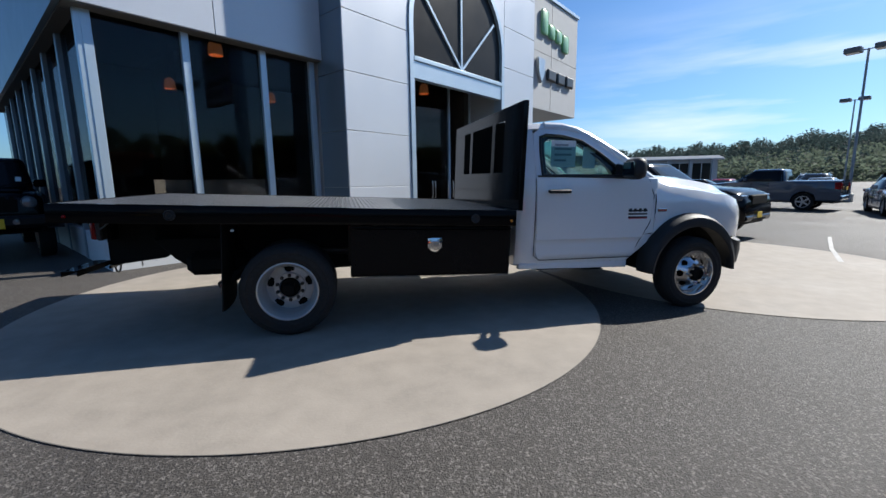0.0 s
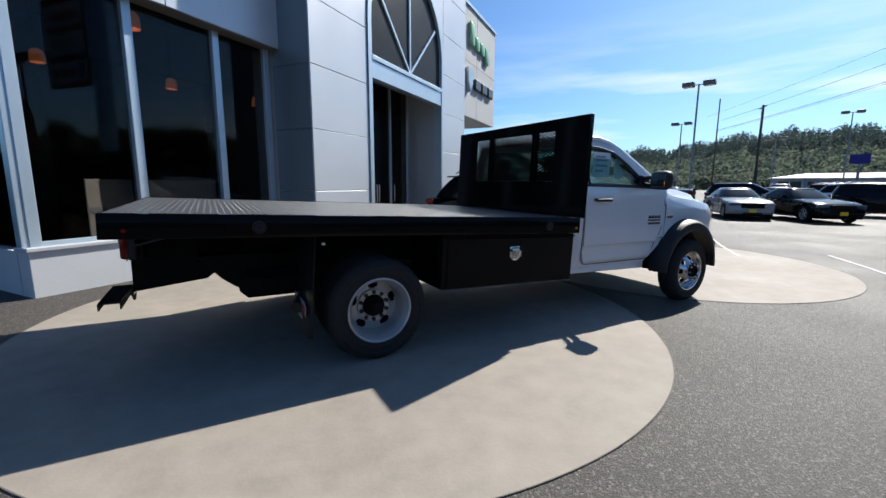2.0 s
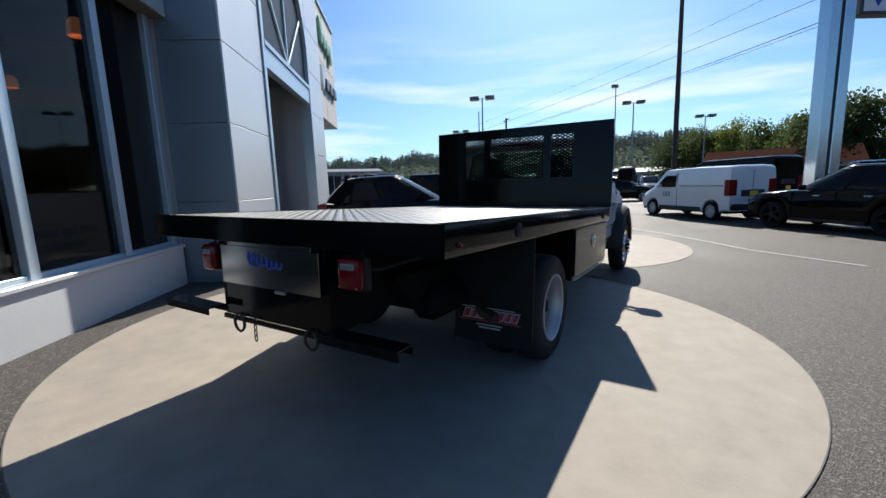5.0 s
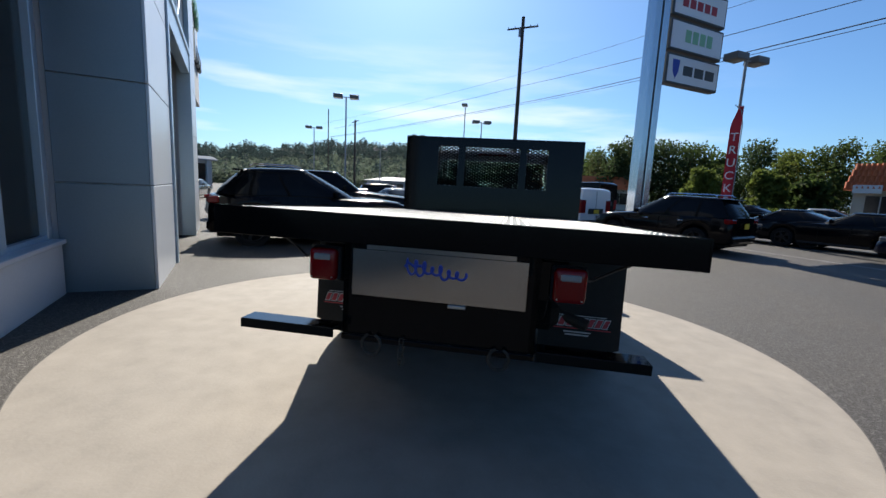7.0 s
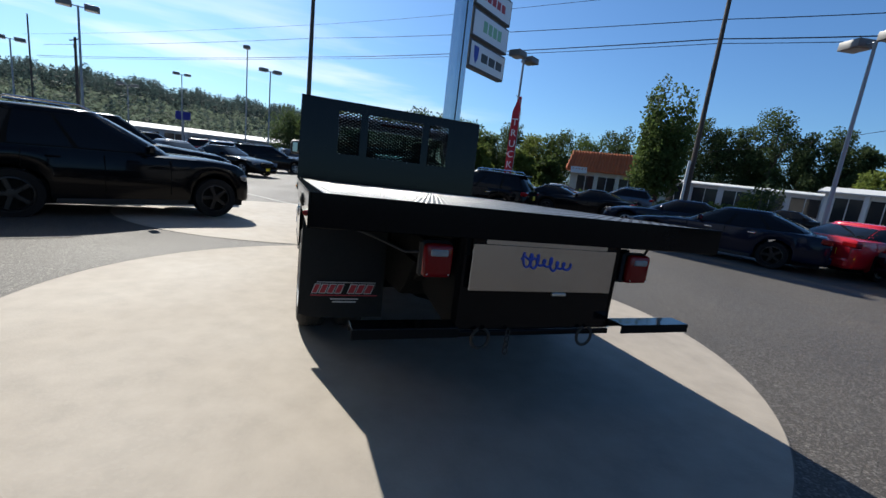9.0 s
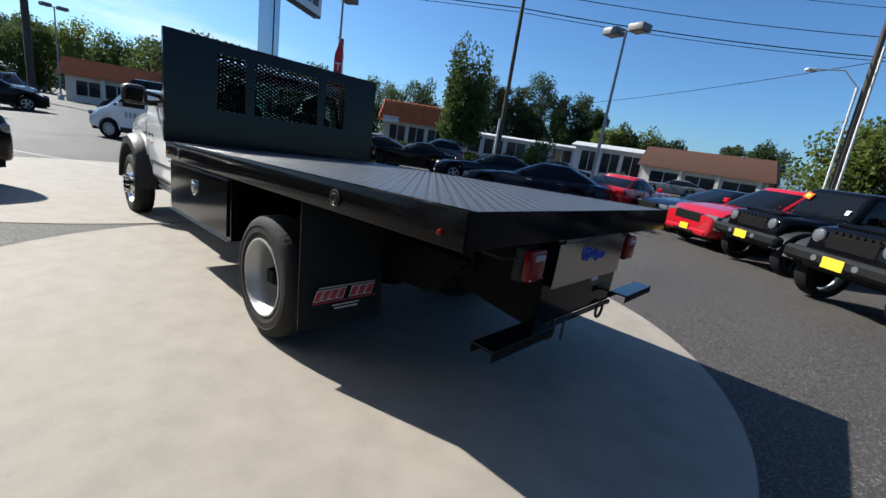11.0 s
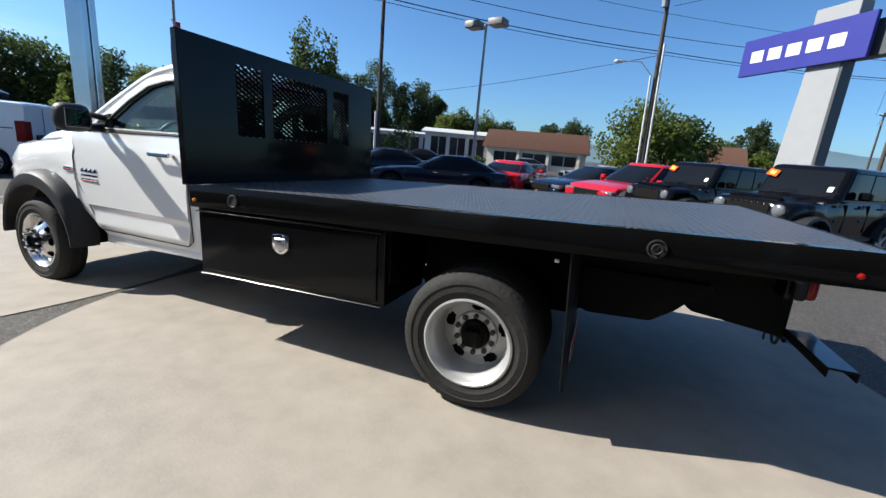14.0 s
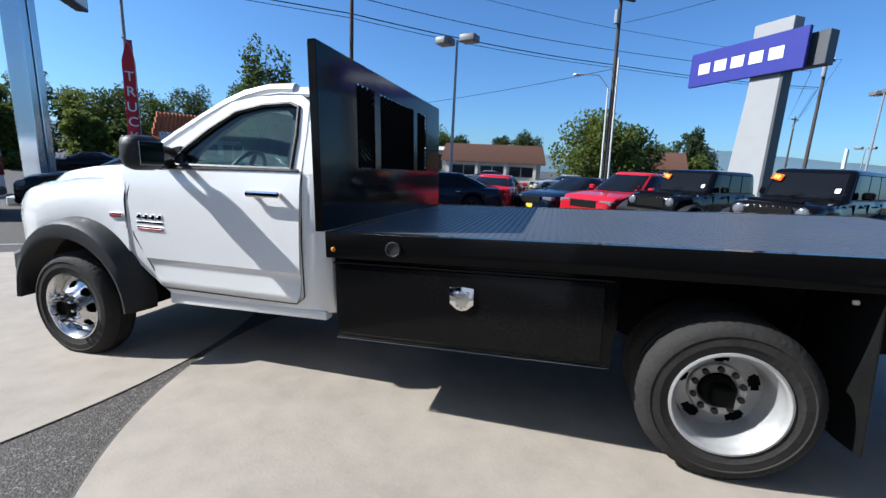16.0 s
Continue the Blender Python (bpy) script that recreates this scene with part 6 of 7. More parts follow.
def lamp_post(x, y, h, turn, double=True, label="grey parking lot lamp post with twin box heads"):
    c = root("lamp_post", label, "lamp post", on_ground(x, y, turn), "parking lot lamp posts")
    bm = bmesh.new()
    tube(bm, [(0, 0, 0), (0, 0, h - 0.1)], 0.085, 10, 0.055)
    part("pole", bm, POLE, c)
    part("base", boxed(-0.2, 0.2, -0.2, 0.2, 0, 0.5, 0.04), CONDUIT, c)
    for s in ((-1, 1) if double else (1,)):
        bm = bmesh.new()
        tube(bm, [(0, 0, h - 0.15), (0, s * 0.35, h - 0.12)], 0.03, 6)
        part("arm", bm, POLE, c)
        hd = part("lamp_head", prismed([(-0.34, h - 0.24), (0.34, h - 0.24), (0.32, h + 0.06), (-0.32, h + 0.06)], "y", s * 0.28, s * 1.02, 0.03), LAMPHEAD, c, "box lamp head")
        part("lens", boxed(-0.27, 0.27, s * 0.36, s * 0.94, h - 0.255, h - 0.243), CLEAR_LENS, hd)
    return c


lamp_post(29.9, 13.8, 8.8, 20)
lamp_post(46.7, 25.1, 8.6, 20)
lamp_post(43.3, 3.7, 9.1, 20)
lamp_post(17.35, -9.95, 7.9, 30)
lamp_post(6.04, -17.1, 7.6, 75)
lamp_post(49.6, 6.4, 12.0, 90, False, "tall grey lamp post with one short arm")
lamp_post(53.9, 18.7, 6.8, 20)
lamp_post(63.7, 15.6, 10.0, 20)
lamp_post(-20.5, -34.0, 8.2, 0, True)
lamp_post(-31.0, -45.0, 9.5, 0, False, "tall grey lamp post with one short arm")
lamp_post(-36.0, -62.0, 6.5, 40)
lamp_post(55.0, -2.5, 8.5, 20)


def utility_pole(x, y, h, arm=True, lean=0.0, turn=40.0, r=0.17, drop=0.55, reach=1.2):
    c = root("utility_pole", "dark wooden utility pole with cross-arms", "utility pole", on_ground(x, y, turn) @ pose(0, 0, 0, 0, lean, 0), "wooden utility poles")
    bm = bmesh.new()
    tube(bm, [(0, 0, -0.2), (0, 0, h)], r, 10, r * 0.65)
    part("pole", bm, WOOD_POLE, c)
    if arm:
        part("cross_arm", boxed(-reach, reach, -0.07, 0.07, h - drop, h - drop + 0.15), WOOD_POLE, c)
        for q in (-reach + 0.1, -reach / 2, reach / 2, reach - 0.1):
            bm = bmesh.new()
            tube(bm, [(q, 0, h - drop + 0.14), (q, 0, h - drop + 0.34)], 0.04, 6)
            part("insulator", bm, CONDUIT, c)
        bm = bmesh.new()
        tube(bm, [(0.25, 0.05, h - 2.0), (0.25, 0.05, h - 1.2)], 0.17, 10)
        part("transformer", bm, POLE, c)
    return c


utility_pole(45.2, 0.0, 20.5, r=0.27, drop=1.2, reach=1.7, turn=75)
up2 = utility_pole(10.76, -15.65, 14.0, arm=False, r=0.115)
bm = bmesh.new()
tube(bm, [(0.14, 0.1, 0), (0.14, 0.1, 3.2)], 0.06, 6)
part("conduit", bm, CONDUIT, up2)
up3 = utility_pole(-2.3, -27.3, 13.0, lean=2.5)
for dx, dy, top in ((-0.068, 0.214, 9.0), (0.326, -0.078, 7.2)):
    bm = bmesh.new()
    tube(bm, [(dx, dy, 0), (dx, dy, top)], 0.06, 8)
    part("conduit", bm, CONDUIT, up3, "white conduit strapped to the pole")
bm = bmesh.new()
tube(bm, [(0.326, -0.078, 7.2), (0.8, -0.5, 8.0), (1.7, -1.2, 8.1)], 0.035, 6)
arm = part("lamp_arm", bm, POLE, up3)
part("street_lamp_head", boxed(1.6, 2.1, -1.5, -1.2, 8.0, 8.15, 0.04), CONDUIT, up3, "small street lamp head")
utility_pole(-21.0, -43.0, 13.0)
utility_pole(78.0, 37.8, 16.5, arm=False, r=0.14)
utility_pole(99.0, 40.4, 17.8, r=0.32, reach=2.4)
utility_pole(-38.0, -85.0, 13.0)


def wire(a, b, sag=0.5, r=0.014):
    a, b = Vector(a), Vector(b)
    c = root("overhead_wire", "black overhead cable between utility poles", "wire", None, "overhead cables")
    bm = bmesh.new()
    tube(bm, [a.lerp(b, k / 14) - Vector((0, 0, sag * 4 * (k / 14) * (1 - k / 14))) for k in range(15)], r, 5)
    part("cable", bm, WIRE, c)


chain = [(66, 32, 11, 9.5), (45.2, 0.0, 13.4, 11.3), (10.76, -15.65, 9.3, 8.25), (-2.3, -27.3, 9.6, 8.5), (-21, -43, 11.5, 10), (-38, -85, 12.5, 11)]
for (xa, ya, za, la), (xb, yb, zb, lb) in zip(chain, chain[1:]):
    for off, high, dz, r in ((-0.7, True, 0.6, 0.012), (0.7, True, 0.0, 0.02), (0.15, False, 0.0, 0.026), (0.3, False, -0.12, 0.016)):
        wire((xa + off, ya - off, (za if high else la) + dz), (xb + off, yb - off, (zb if high else lb) + dz), 0.2, r)
wire((-2.3, -27.3, 8.3), (38.0, -46.0, 7.0), 0.8, 0.018)
wire((-2.3, -27.3, 11.0), (-14.0, -20.0, 12.5), 0.4)

# ---- brand pylon ----
PYLON = mat("pale blue-grey pylon cladding", (0.55, 0.6, 0.65), 0.2, 0.85, var=0.06)
SIGN_WHITE = mat("white sign face", (0.68, 0.7, 0.72), 0.4, var=0.03)
SIGN_EDGE = mat("dark sign edge", (0.045, 0.05, 0.055), 0.5)
pyl = root("sign_pylon", "tall pale metal pylon with stacked white sign panels", "sign", on_ground(15.8, -5.7, -56))
part("column", boxed(-0.42, -0.06, -0.22, 0.22, 0, 12.5, 0.02), PYLON, pyl, "pale metal column")
part("column", boxed(0.06, 0.42, -0.22, 0.22, 0, 12.5, 0.02), PYLON, pyl, "pale metal column")
part("column_web", boxed(-0.06, 0.06, -0.1, 0.1, 0, 12.5), SIGN_EDGE, pyl)
part("footing", boxed(-0.8, 0.8, -0.5, 0.5, 0, 0.25, 0.03), CONDUIT, pyl)
for k in range(5):
    z = 6.5 + 1.36 * k
    fr = part("sign_panel", boxed(0.56, 4.0, -0.2, 0.2, z, z + 1.24, 0.03), SIGN_EDGE, pyl, "framed sign panel")
    for s in (-1, 1):
        face = part("sign_face", boxed(0.66, 3.9, s * 0.2, s * 0.215, z + 0.09, z + 1.15, 0.004), SIGN_WHITE, fr)
        if k == 0:
            pts = [(0.9, 1.0), (1.35, 1.0), (1.3, 0.5), (1.12, 0.22), (0.95, 0.5)]
            part("emblem", prismed([(a if s < 0 else 4.56 - a, z + b) for a, b in pts], "y", s * 0.216, s * 0.222), BLUE_PRINT, fr, "dark blue shield emblem")
            for q in range(3):
                a = 1.6 + 0.72 * q
                a = a if s < 0 else 4.56 - a - 0.6
                part("emblem_bar", boxed(a, a + 0.6, s * 0.216, s * 0.222, z + 0.42, z + 0.82, 0.002), BLACK_SIGN, fr)
        else:
            mt, a0, n, h = ((GREEN_SIGN, 1.5, 4, 0.5), (RED_PAINT_MARK, 1.1, 5, 0.36), (BLUE_PRINT, 1.0, 6, 0.34), (BLUE_PRINT, 1.0, 4, 0.34))[k - 1]
            for q in range(n):
                a = a0 + 0.46 * q
                part("emblem_bar", boxed(a, a + 0.36, s * 0.216, s * 0.222, z + 0.4, z + 0.4 + h, 0.002), mt, fr)

# feather flag
FLAG_RED, FLAG_WHITE = mat("red flag cloth", (0.42, 0.02, 0.03), 0.8), mat("white flag cloth", (0.7, 0.7, 0.7), 0.8)
flag = root("feather_flag", "tall red and white feather flag with vertical lettering", "flag", on_ground(17.0, -10.0, 62))
bm = bmesh.new()
tube(bm, [(0, 0, 0), (0, 0, 5.0), (0.1, 0, 5.6), (0.35, 0, 5.85)], 0.02, 6)
part("flag_pole", bm, POLE, flag)
bm = bmesh.new()
loft(bm, [[(0.03, 0.05 * math.sin(z * 1.7), z), (0.43 if z < 5 else 0.43 - (z - 5) * 0.3, 0.05 * math.sin(z * 1.7 + 0.8), z), (0.43 if z < 5 else 0.43 - (z - 5) * 0.3, 0.05 * math.sin(z * 1.7 + 0.8) + 0.006, z), (0.03, 0.05 * math.sin(z * 1.7) + 0.006, z)] for z in [1.3 + 0.25 * k for k in range(19)]])
cloth = part("flag_cloth", bm, FLAG_RED, flag)
for side in (-1, 1):
    for k, ch in enumerate("TRUCKS"):
        cu = bpy.data.curves.new("letter", "FONT")
        cu.body, cu.size, cu.extrude, cu.align_x = ch, 0.5, 0.004, "CENTER"
        cu.materials.append(FLAG_WHITE)
        lt = new("letter", cu)
        lt.parent = flag
        lt.matrix_local = pose(0.23, side * 0.075, 4.3 - 0.56 * k, 90, 0, 0 if side < 0 else 180)

# ---- blue sign on a concrete pylon ----
VBLUE = mat("blue sign face", (0.028, 0.032, 0.2), 0.5, var=0.04, spec=0.2)
PYC = mat("pale concrete pylon", (0.25, 0.255, 0.26), 0.8, var=0.08, bump=0.2)
vs_ = root("blue_sign", "blue sign board with white shapes on a tapered concrete pylon", "sign", on_ground(-8.45, -23.75, -56))
tp = bmesh.new()
loft(tp, [[(x0, -0.3, z), (x1, -0.3, z), (x1, 0.3, z), (x0, 0.3, z)] for x0, x1, z in ((-1.9, 0.1, 0), (-1.9, -0.35, 6.0), (-1.9, -0.45, 9.3))])
part("pylon", tp, PYC, vs_, "tapered pale concrete pylon")
part("pylon_edge", prismed([(-1.9, 0), (-1.9, 9.3), (-2.04, 9.3), (-2.04, 0)], "y", -0.32, 0.32), SIGN_EDGE, vs_)
part("top_block", boxed(-2.1, -0.2, -0.36, 0.36, 8.9, 9.55, 0.02), PYC, vs_)
bd = part("sign_board", boxed(-3.0, 3.2, 0.36, 0.56, 6.98, 8.85, 0.02), VBLUE, vs_, "blue sign board")
for q in range(5):
    a = 2.6 - 0.98 * q
    part("letter_shape", boxed(a - 0.7, a, 0.56, 0.575, 7.62, 8.2, 0.012), SIGN_WHITE, bd, "white shape")
part("sign_board", boxed(-3.6, -1.4, -0.5, 0.1, 7.1, 8.6, 0.02), SIGN_EDGE, vs_, "dark second sign board")
st = root("road_sign", "dark blue dealer sign on a post", "sign", on_ground(78.0, 18.5, 100))
part("sign_board", boxed(-1.05, 1.05, -0.1, 0.1, 4.6, 5.9, 0.02), VBLUE, st)
part("post", boxed(-0.15, 0.15, -0.08, 0.08, 0, 4.6), POLE, st)
sb = root("billboard", "white and green billboard on a post", "billboard", on_ground(-24.5, -44.0, 60))
part("board", boxed(-2.0, 2.0, -0.1, 0.1, 3.1, 4.9, 0.02), SIGN_WHITE, sb)
part("green_field", boxed(-1.9, 0.4, 0.1, 0.112, 3.9, 4.8), GREEN_SIGN, sb)
part("post", boxed(-0.15, 0.15, -0.08, 0.08, 0, 3.1), POLE, sb)

# ---- buildings round the lot ----
TILE_ROOF = mat("orange clay tile", (0.5, 0.13, 0.045), 0.75, var=0.2, s1=2, island=0.12)
BROWN_ROOF = mat("brown shingle", (0.12, 0.055, 0.035), 0.85, var=0.2, island=0.1)
CREAM = mat("cream stucco", (0.6, 0.55, 0.46), 0.85, var=0.06)
DARKWIN = mat("dark window glass", (0.015, 0.017, 0.02), 0.1, spec=0.35)
WHITEB = mat("white painted block", (0.52, 0.52, 0.51), 0.8, var=0.06)


def mansard_house(name, label, x, y, heading, L, D, wall_h, roof_h, roofm, wallm, bays, tiles=True, inset=0.55):
    c = root(name, label, "building", on_ground(x, y, heading))
    part("wall", boxed(-L / 2 + 0.6, L / 2 - 0.6, -D / 2 + 0.6, D / 2, 0, wall_h), wallm, c)
    bm = bmesh.new()
    loft(bm, [[(-L / 2 + o, -D / 2 + o, z), (L / 2 - o, -D / 2 + o, z), (L / 2 - o, D / 2 - o, z), (-L / 2 + o, D / 2 - o, z)] for o, z in ((0, wall_h - 0.15), (0, wall_h), (inset, wall_h + roof_h))])
    roof_ = part("roof", bm, roofm, c)
    if tiles:
        n = int(L / 0.34)
        for row in range(4):
            z0, o0 = wall_h + roof_h * row / 4, 0.55 * row / 4
            bm = bmesh.new()
            for k in range(n):
                xx = -L / 2 + o0 + (L - 2 * o0) * (k + 0.5) / n
                tube(bm, [(xx, -D / 2 + o0 - 0.05, z0), (xx, -D / 2 + o0 + 0.12, z0 + roof_h / 4 + 0.03)], 0.12, 5)
            ob = part("tile_course", bm, roofm, roof_)
            ob["kind"] = "stuff"
    for k in range(bays):
        xx = -L / 2 + 1.2 + (L - 2.4) * (k + 0.5) / bays
        w = (L - 2.4) / bays * 0.4
        wi = part("window", boxed(xx - w, xx + w, -D / 2 + 0.56, -D / 2 + 0.62, 0.7, wall_h - 0.6), DARKWIN, c, "dark shop window")
        part("window_frame", boxed(xx - 0.04, xx + 0.04, -D / 2 + 0.52, -D / 2 + 0.57, 0.7, wall_h - 0.6), CONDUIT, wi)
        part("pier", boxed(xx + w + 0.08, xx + w + 0.45, -D / 2 + 0.2, -D / 2 + 0.7, 0, wall_h - 0.1, 0.01), wallm, c)
    return c


o = mansard_house("restaurant", "low building with an orange tiled mansard roof and pale piers", 38.9, -37.1, 227, 11.6, 12, 3.3, 2.1, TILE_ROOF, CREAM, 4)
part("sign_board", boxed(-5.2, -3.4, -6.1, -5.9, 2.9, 3.6, 0.02), SIGN_WHITE, o)
mansard_house("brick_shop", "far low building with a dull orange roof", 58, -10, 258, 14, 9, 2.7, 1.5, TILE_ROOF, CREAM, 5, False)
mansard_house("brown_roof_shop", "low pale building with a brown mansard roof", 9.7, -57.8, 183, 14, 10, 2.6, 2.2, BROWN_ROOF, CREAM, 3, False)
mansard_house("brown_roof_shop", "low building with a dark brown roof", -14.1, -65.4, 172, 5.6, 8, 2.8, 2.2, BROWN_ROOF, CREAM, 2, False)
mansard_house("white_shop", "long low white building with an open bay", 21.9, -57.5, 200, 10.6, 8, 3.9, 0.5, WHITEB, WHITEB, 3, False)
mansard_house("grey_warehouse", "long low grey warehouse", 44, -62, 218, 34, 10, 3.8, 0.3, WHITEB, GREYWALL, 8, False)
mansard_house("far_dealership", "long white-roofed building below the wooded hill", 101, 16, 280, 40, 16, 2.9, 0.9, WHITEB, GREYWALL, 9, False, 4.5)
mansard_house("far_shed", "far grey building beside the lot", 46, 50, 330, 16, 10, 4.2, 0.4, GREYWALL, GREYWALL, 5, False)

# ---- trees ----
BARK = mat("tree bark", (0.07, 0.055, 0.042), 0.9, var=0.3, bump=0.6, bscale=25)
def leaf_mat(name, col, island=0.14, s1=0.6, s2=8, let=0.52):
    m = mat(name, col, 0.7, var=0.2, s1=s1, s2=s2, island=island, spec=0.15)
    n, l = m.node_tree.nodes, m.node_tree.links
    b, out = n["Principled BSDF"], n["Material Output"]
    tr, mx = n.new("ShaderNodeBsdfTranslucent"), n.new("ShaderNodeMixShader")
    l.new(b.inputs["Base Color"].links[0].from_socket, tr.inputs["Color"])
    mx.inputs["Fac"].default_value = let
    l.new(b.outputs["BSDF"], mx.inputs[1])
    l.new(tr.outputs["BSDF"], mx.inputs[2])
    l.new(mx.outputs["Shader"], out.inputs["Surface"])
    return m


LEAF = [leaf_mat("green leaves", (0.062, 0.09, 0.026)), leaf_mat("dark green leaves", (0.05, 0.073, 0.029)), leaf_mat("yellow-green leaves", (0.115, 0.145, 0.032)), leaf_mat("blue-green needles", (0.02, 0.045, 0.022))]


def leaves(rng, blobs, n, size):
    """Many small leaf sprays inside a set of blobs."""
    tot = sum(b[3] ** 3 for b in blobs)
    P, S = [], []
    for bx, by, bz, br, sq in [(b[0], b[1], b[2], b[3], b[4]) for b in blobs]:
        k = max(8, int(n * br ** 3 / tot))
        d = rng.normal(size=(k, 3))
        d /= np.linalg.norm(d, axis=1)[:, None]
        q = rng.uniform(0.35, 1.05, size=(k, 1))
        P.append(np.array([bx, by, bz]) + d * q * br * np.array([1, 1, sq]))
        S.append(rng.uniform(0.6, 1.3, size=k) * size)
    P, S = np.concatenate(P), np.concatenate(S)
    k = len(P)
    a = rng.normal(size=(k, 3))
    a /= np.linalg.norm(a, axis=1)[:, None]
    b = np.cross(a, rng.normal(size=(k, 3)))
    b /= np.linalg.norm(b, axis=1)[:, None]
    a, b = a * S[:, None], b * S[:, None] * 0.6
    V = np.stack([P - a, P - 0.2 * a + b, P + a, P - 0.2 * a - b], axis=1).reshape(-1, 3)
    F = np.arange(4 * k).reshape(-1, 4)
    return V, F


def raw_part(name, V, F, material, parent):
    me = bpy.data.meshes.new(name)
    me.from_pydata(V.tolist(), [], F.tolist())
    me.materials.append(material)
    ob = new(name, me)
    ob.parent = parent
    return ob


def broadleaf(x, y, h, w, seed, leaf=0, n=1500, size=0.28, label="leafy green broadleaf tree", low=0.22):
    rng = np.random.default_rng(seed)
    c = root("tree", label, "tree", on_ground(x, y, float(rng.uniform(0, 360))), "trees round the lot")
    bm = bmesh.new()
    tube(bm, [(0, 0, -0.1), (0.05, 0, h * 0.25), (-0.05, 0.05, h * 0.55), (0, 0, h * 0.8)], h * 0.022, 8, h * 0.006)
    blobs = []
    for k in range(24):
        a, t = 2.4 * k + rng.uniform(-0.4, 0.4), low + (0.97 - low) * ((k * 7) % 24 + rng.uniform(0, 1)) / 24
        full = math.sin(math.pi * min(1.0, max(0.0, (t - low) / (1.04 - low))) ** 0.8) ** 0.6
        rr = w / 2 * full * rng.uniform(0.35, 0.8)
        e = (rr * math.cos(a), rr * math.sin(a), h * t)
        if k % 2:
            tube(bm, [(0, 0, h * t * 0.62), (e[0] * 0.5, e[1] * 0.5, h * t * 0.84), e], h * 0.008, 5, h * 0.002)
        blobs.append((*e, w * rng.uniform(0.11, 0.19), rng.uniform(0.75, 1.2)))
    for k in range(6):
        t = low + 0.08 + (0.8 - low) * k / 5
        blobs.append((rng.uniform(-0.08, 0.08) * w, rng.uniform(-0.08, 0.08) * w, h * t, w * 0.24 * math.sin(math.pi * (0.12 + 0.78 * k / 5)) ** 0.5, 1.0))
    part("trunk", bm, BARK, c)
    raw_part("crown", *leaves(rng, blobs, n, size), LEAF[leaf], c)
    return c


def conifer(x, y, h, w, seed, n=700, size=0.3):
    rng = np.random.default_rng(seed)
    c = root("tree", "tall dark conifer", "tree", on_ground(x, y, 0), "trees round the lot")
    bm = bmesh.new()
    tube(bm, [(0, 0, -0.1), (0, 0, h * 0.97)], h * 0.016, 7, 0.02)
    part("trunk", bm, BARK, c)
    blobs = [(0, 0, h * (0.15 + 0.82 * k / 11), max(0.25, w / 2 * (1 - k / 11.5)), 0.45) for k in range(12)]
    raw_part("crown", *leaves(rng, blobs, n, size), LEAF[3], c)


def polar(eye, az, r):
    return eye[0] + r * math.cos(radians(az)), eye[1] + r * math.sin(radians(az))


# the upright maple by the restaurant: several leaders of different height
def upright_maple(x, y, h, w, seed):
    rng = np.random.default_rng(seed)
    c = root("tree", "upright green maple with several leaders by the restaurant", "tree", on_ground(x, y, 0), "trees round the lot")
    bm = bmesh.new()
    tube(bm, [(0, 0, -0.1), (0.03, 0, h * 0.14), (0, 0.02, h * 0.3)], 0.2, 8, 0.13)
    blobs = []
    for k in range(13):
        a = 2.4 * k + rng.uniform(-0.3, 0.3)
        r0 = w / 2 * (0.16 + 0.62 * ((k * 5) % 13) / 12)
        top = h * (1.0 - 0.34 * (r0 / (w / 2)) ** 1.2) * rng.uniform(0.88, 1.0)
        foot_z = h * rng.uniform(0.13, 0.2)
        tip = (r0 * math.cos(a), r0 * math.sin(a), top)
        tube(bm, [(0, 0, h * 0.12), (tip[0] * 0.6, tip[1] * 0.6, foot_z + 0.25 * (top - foot_z)), (tip[0], tip[1], top * 0.92)], 0.07, 6, 0.015)
        for q in range(6):
            u = (q + 0.5) / 6
            s = 0.7 + 0.3 * u
            br = w * (0.125 * (1 - u) ** 0.5 + 0.045) * rng.uniform(0.85, 1.15)
            blobs.append((tip[0] * s + rng.uniform(-0.2, 0.2), tip[1] * s + rng.uniform(-0.2, 0.2), foot_z + (top - foot_z) * u, br, 1.25))
    part("trunk", bm, BARK, c)
    raw_part("crown", *leaves(rng, blobs, 12500, 0.17), LEAF[0], c)


upright_maple(27.1, -30.1, 13.4, 7.8, 21)
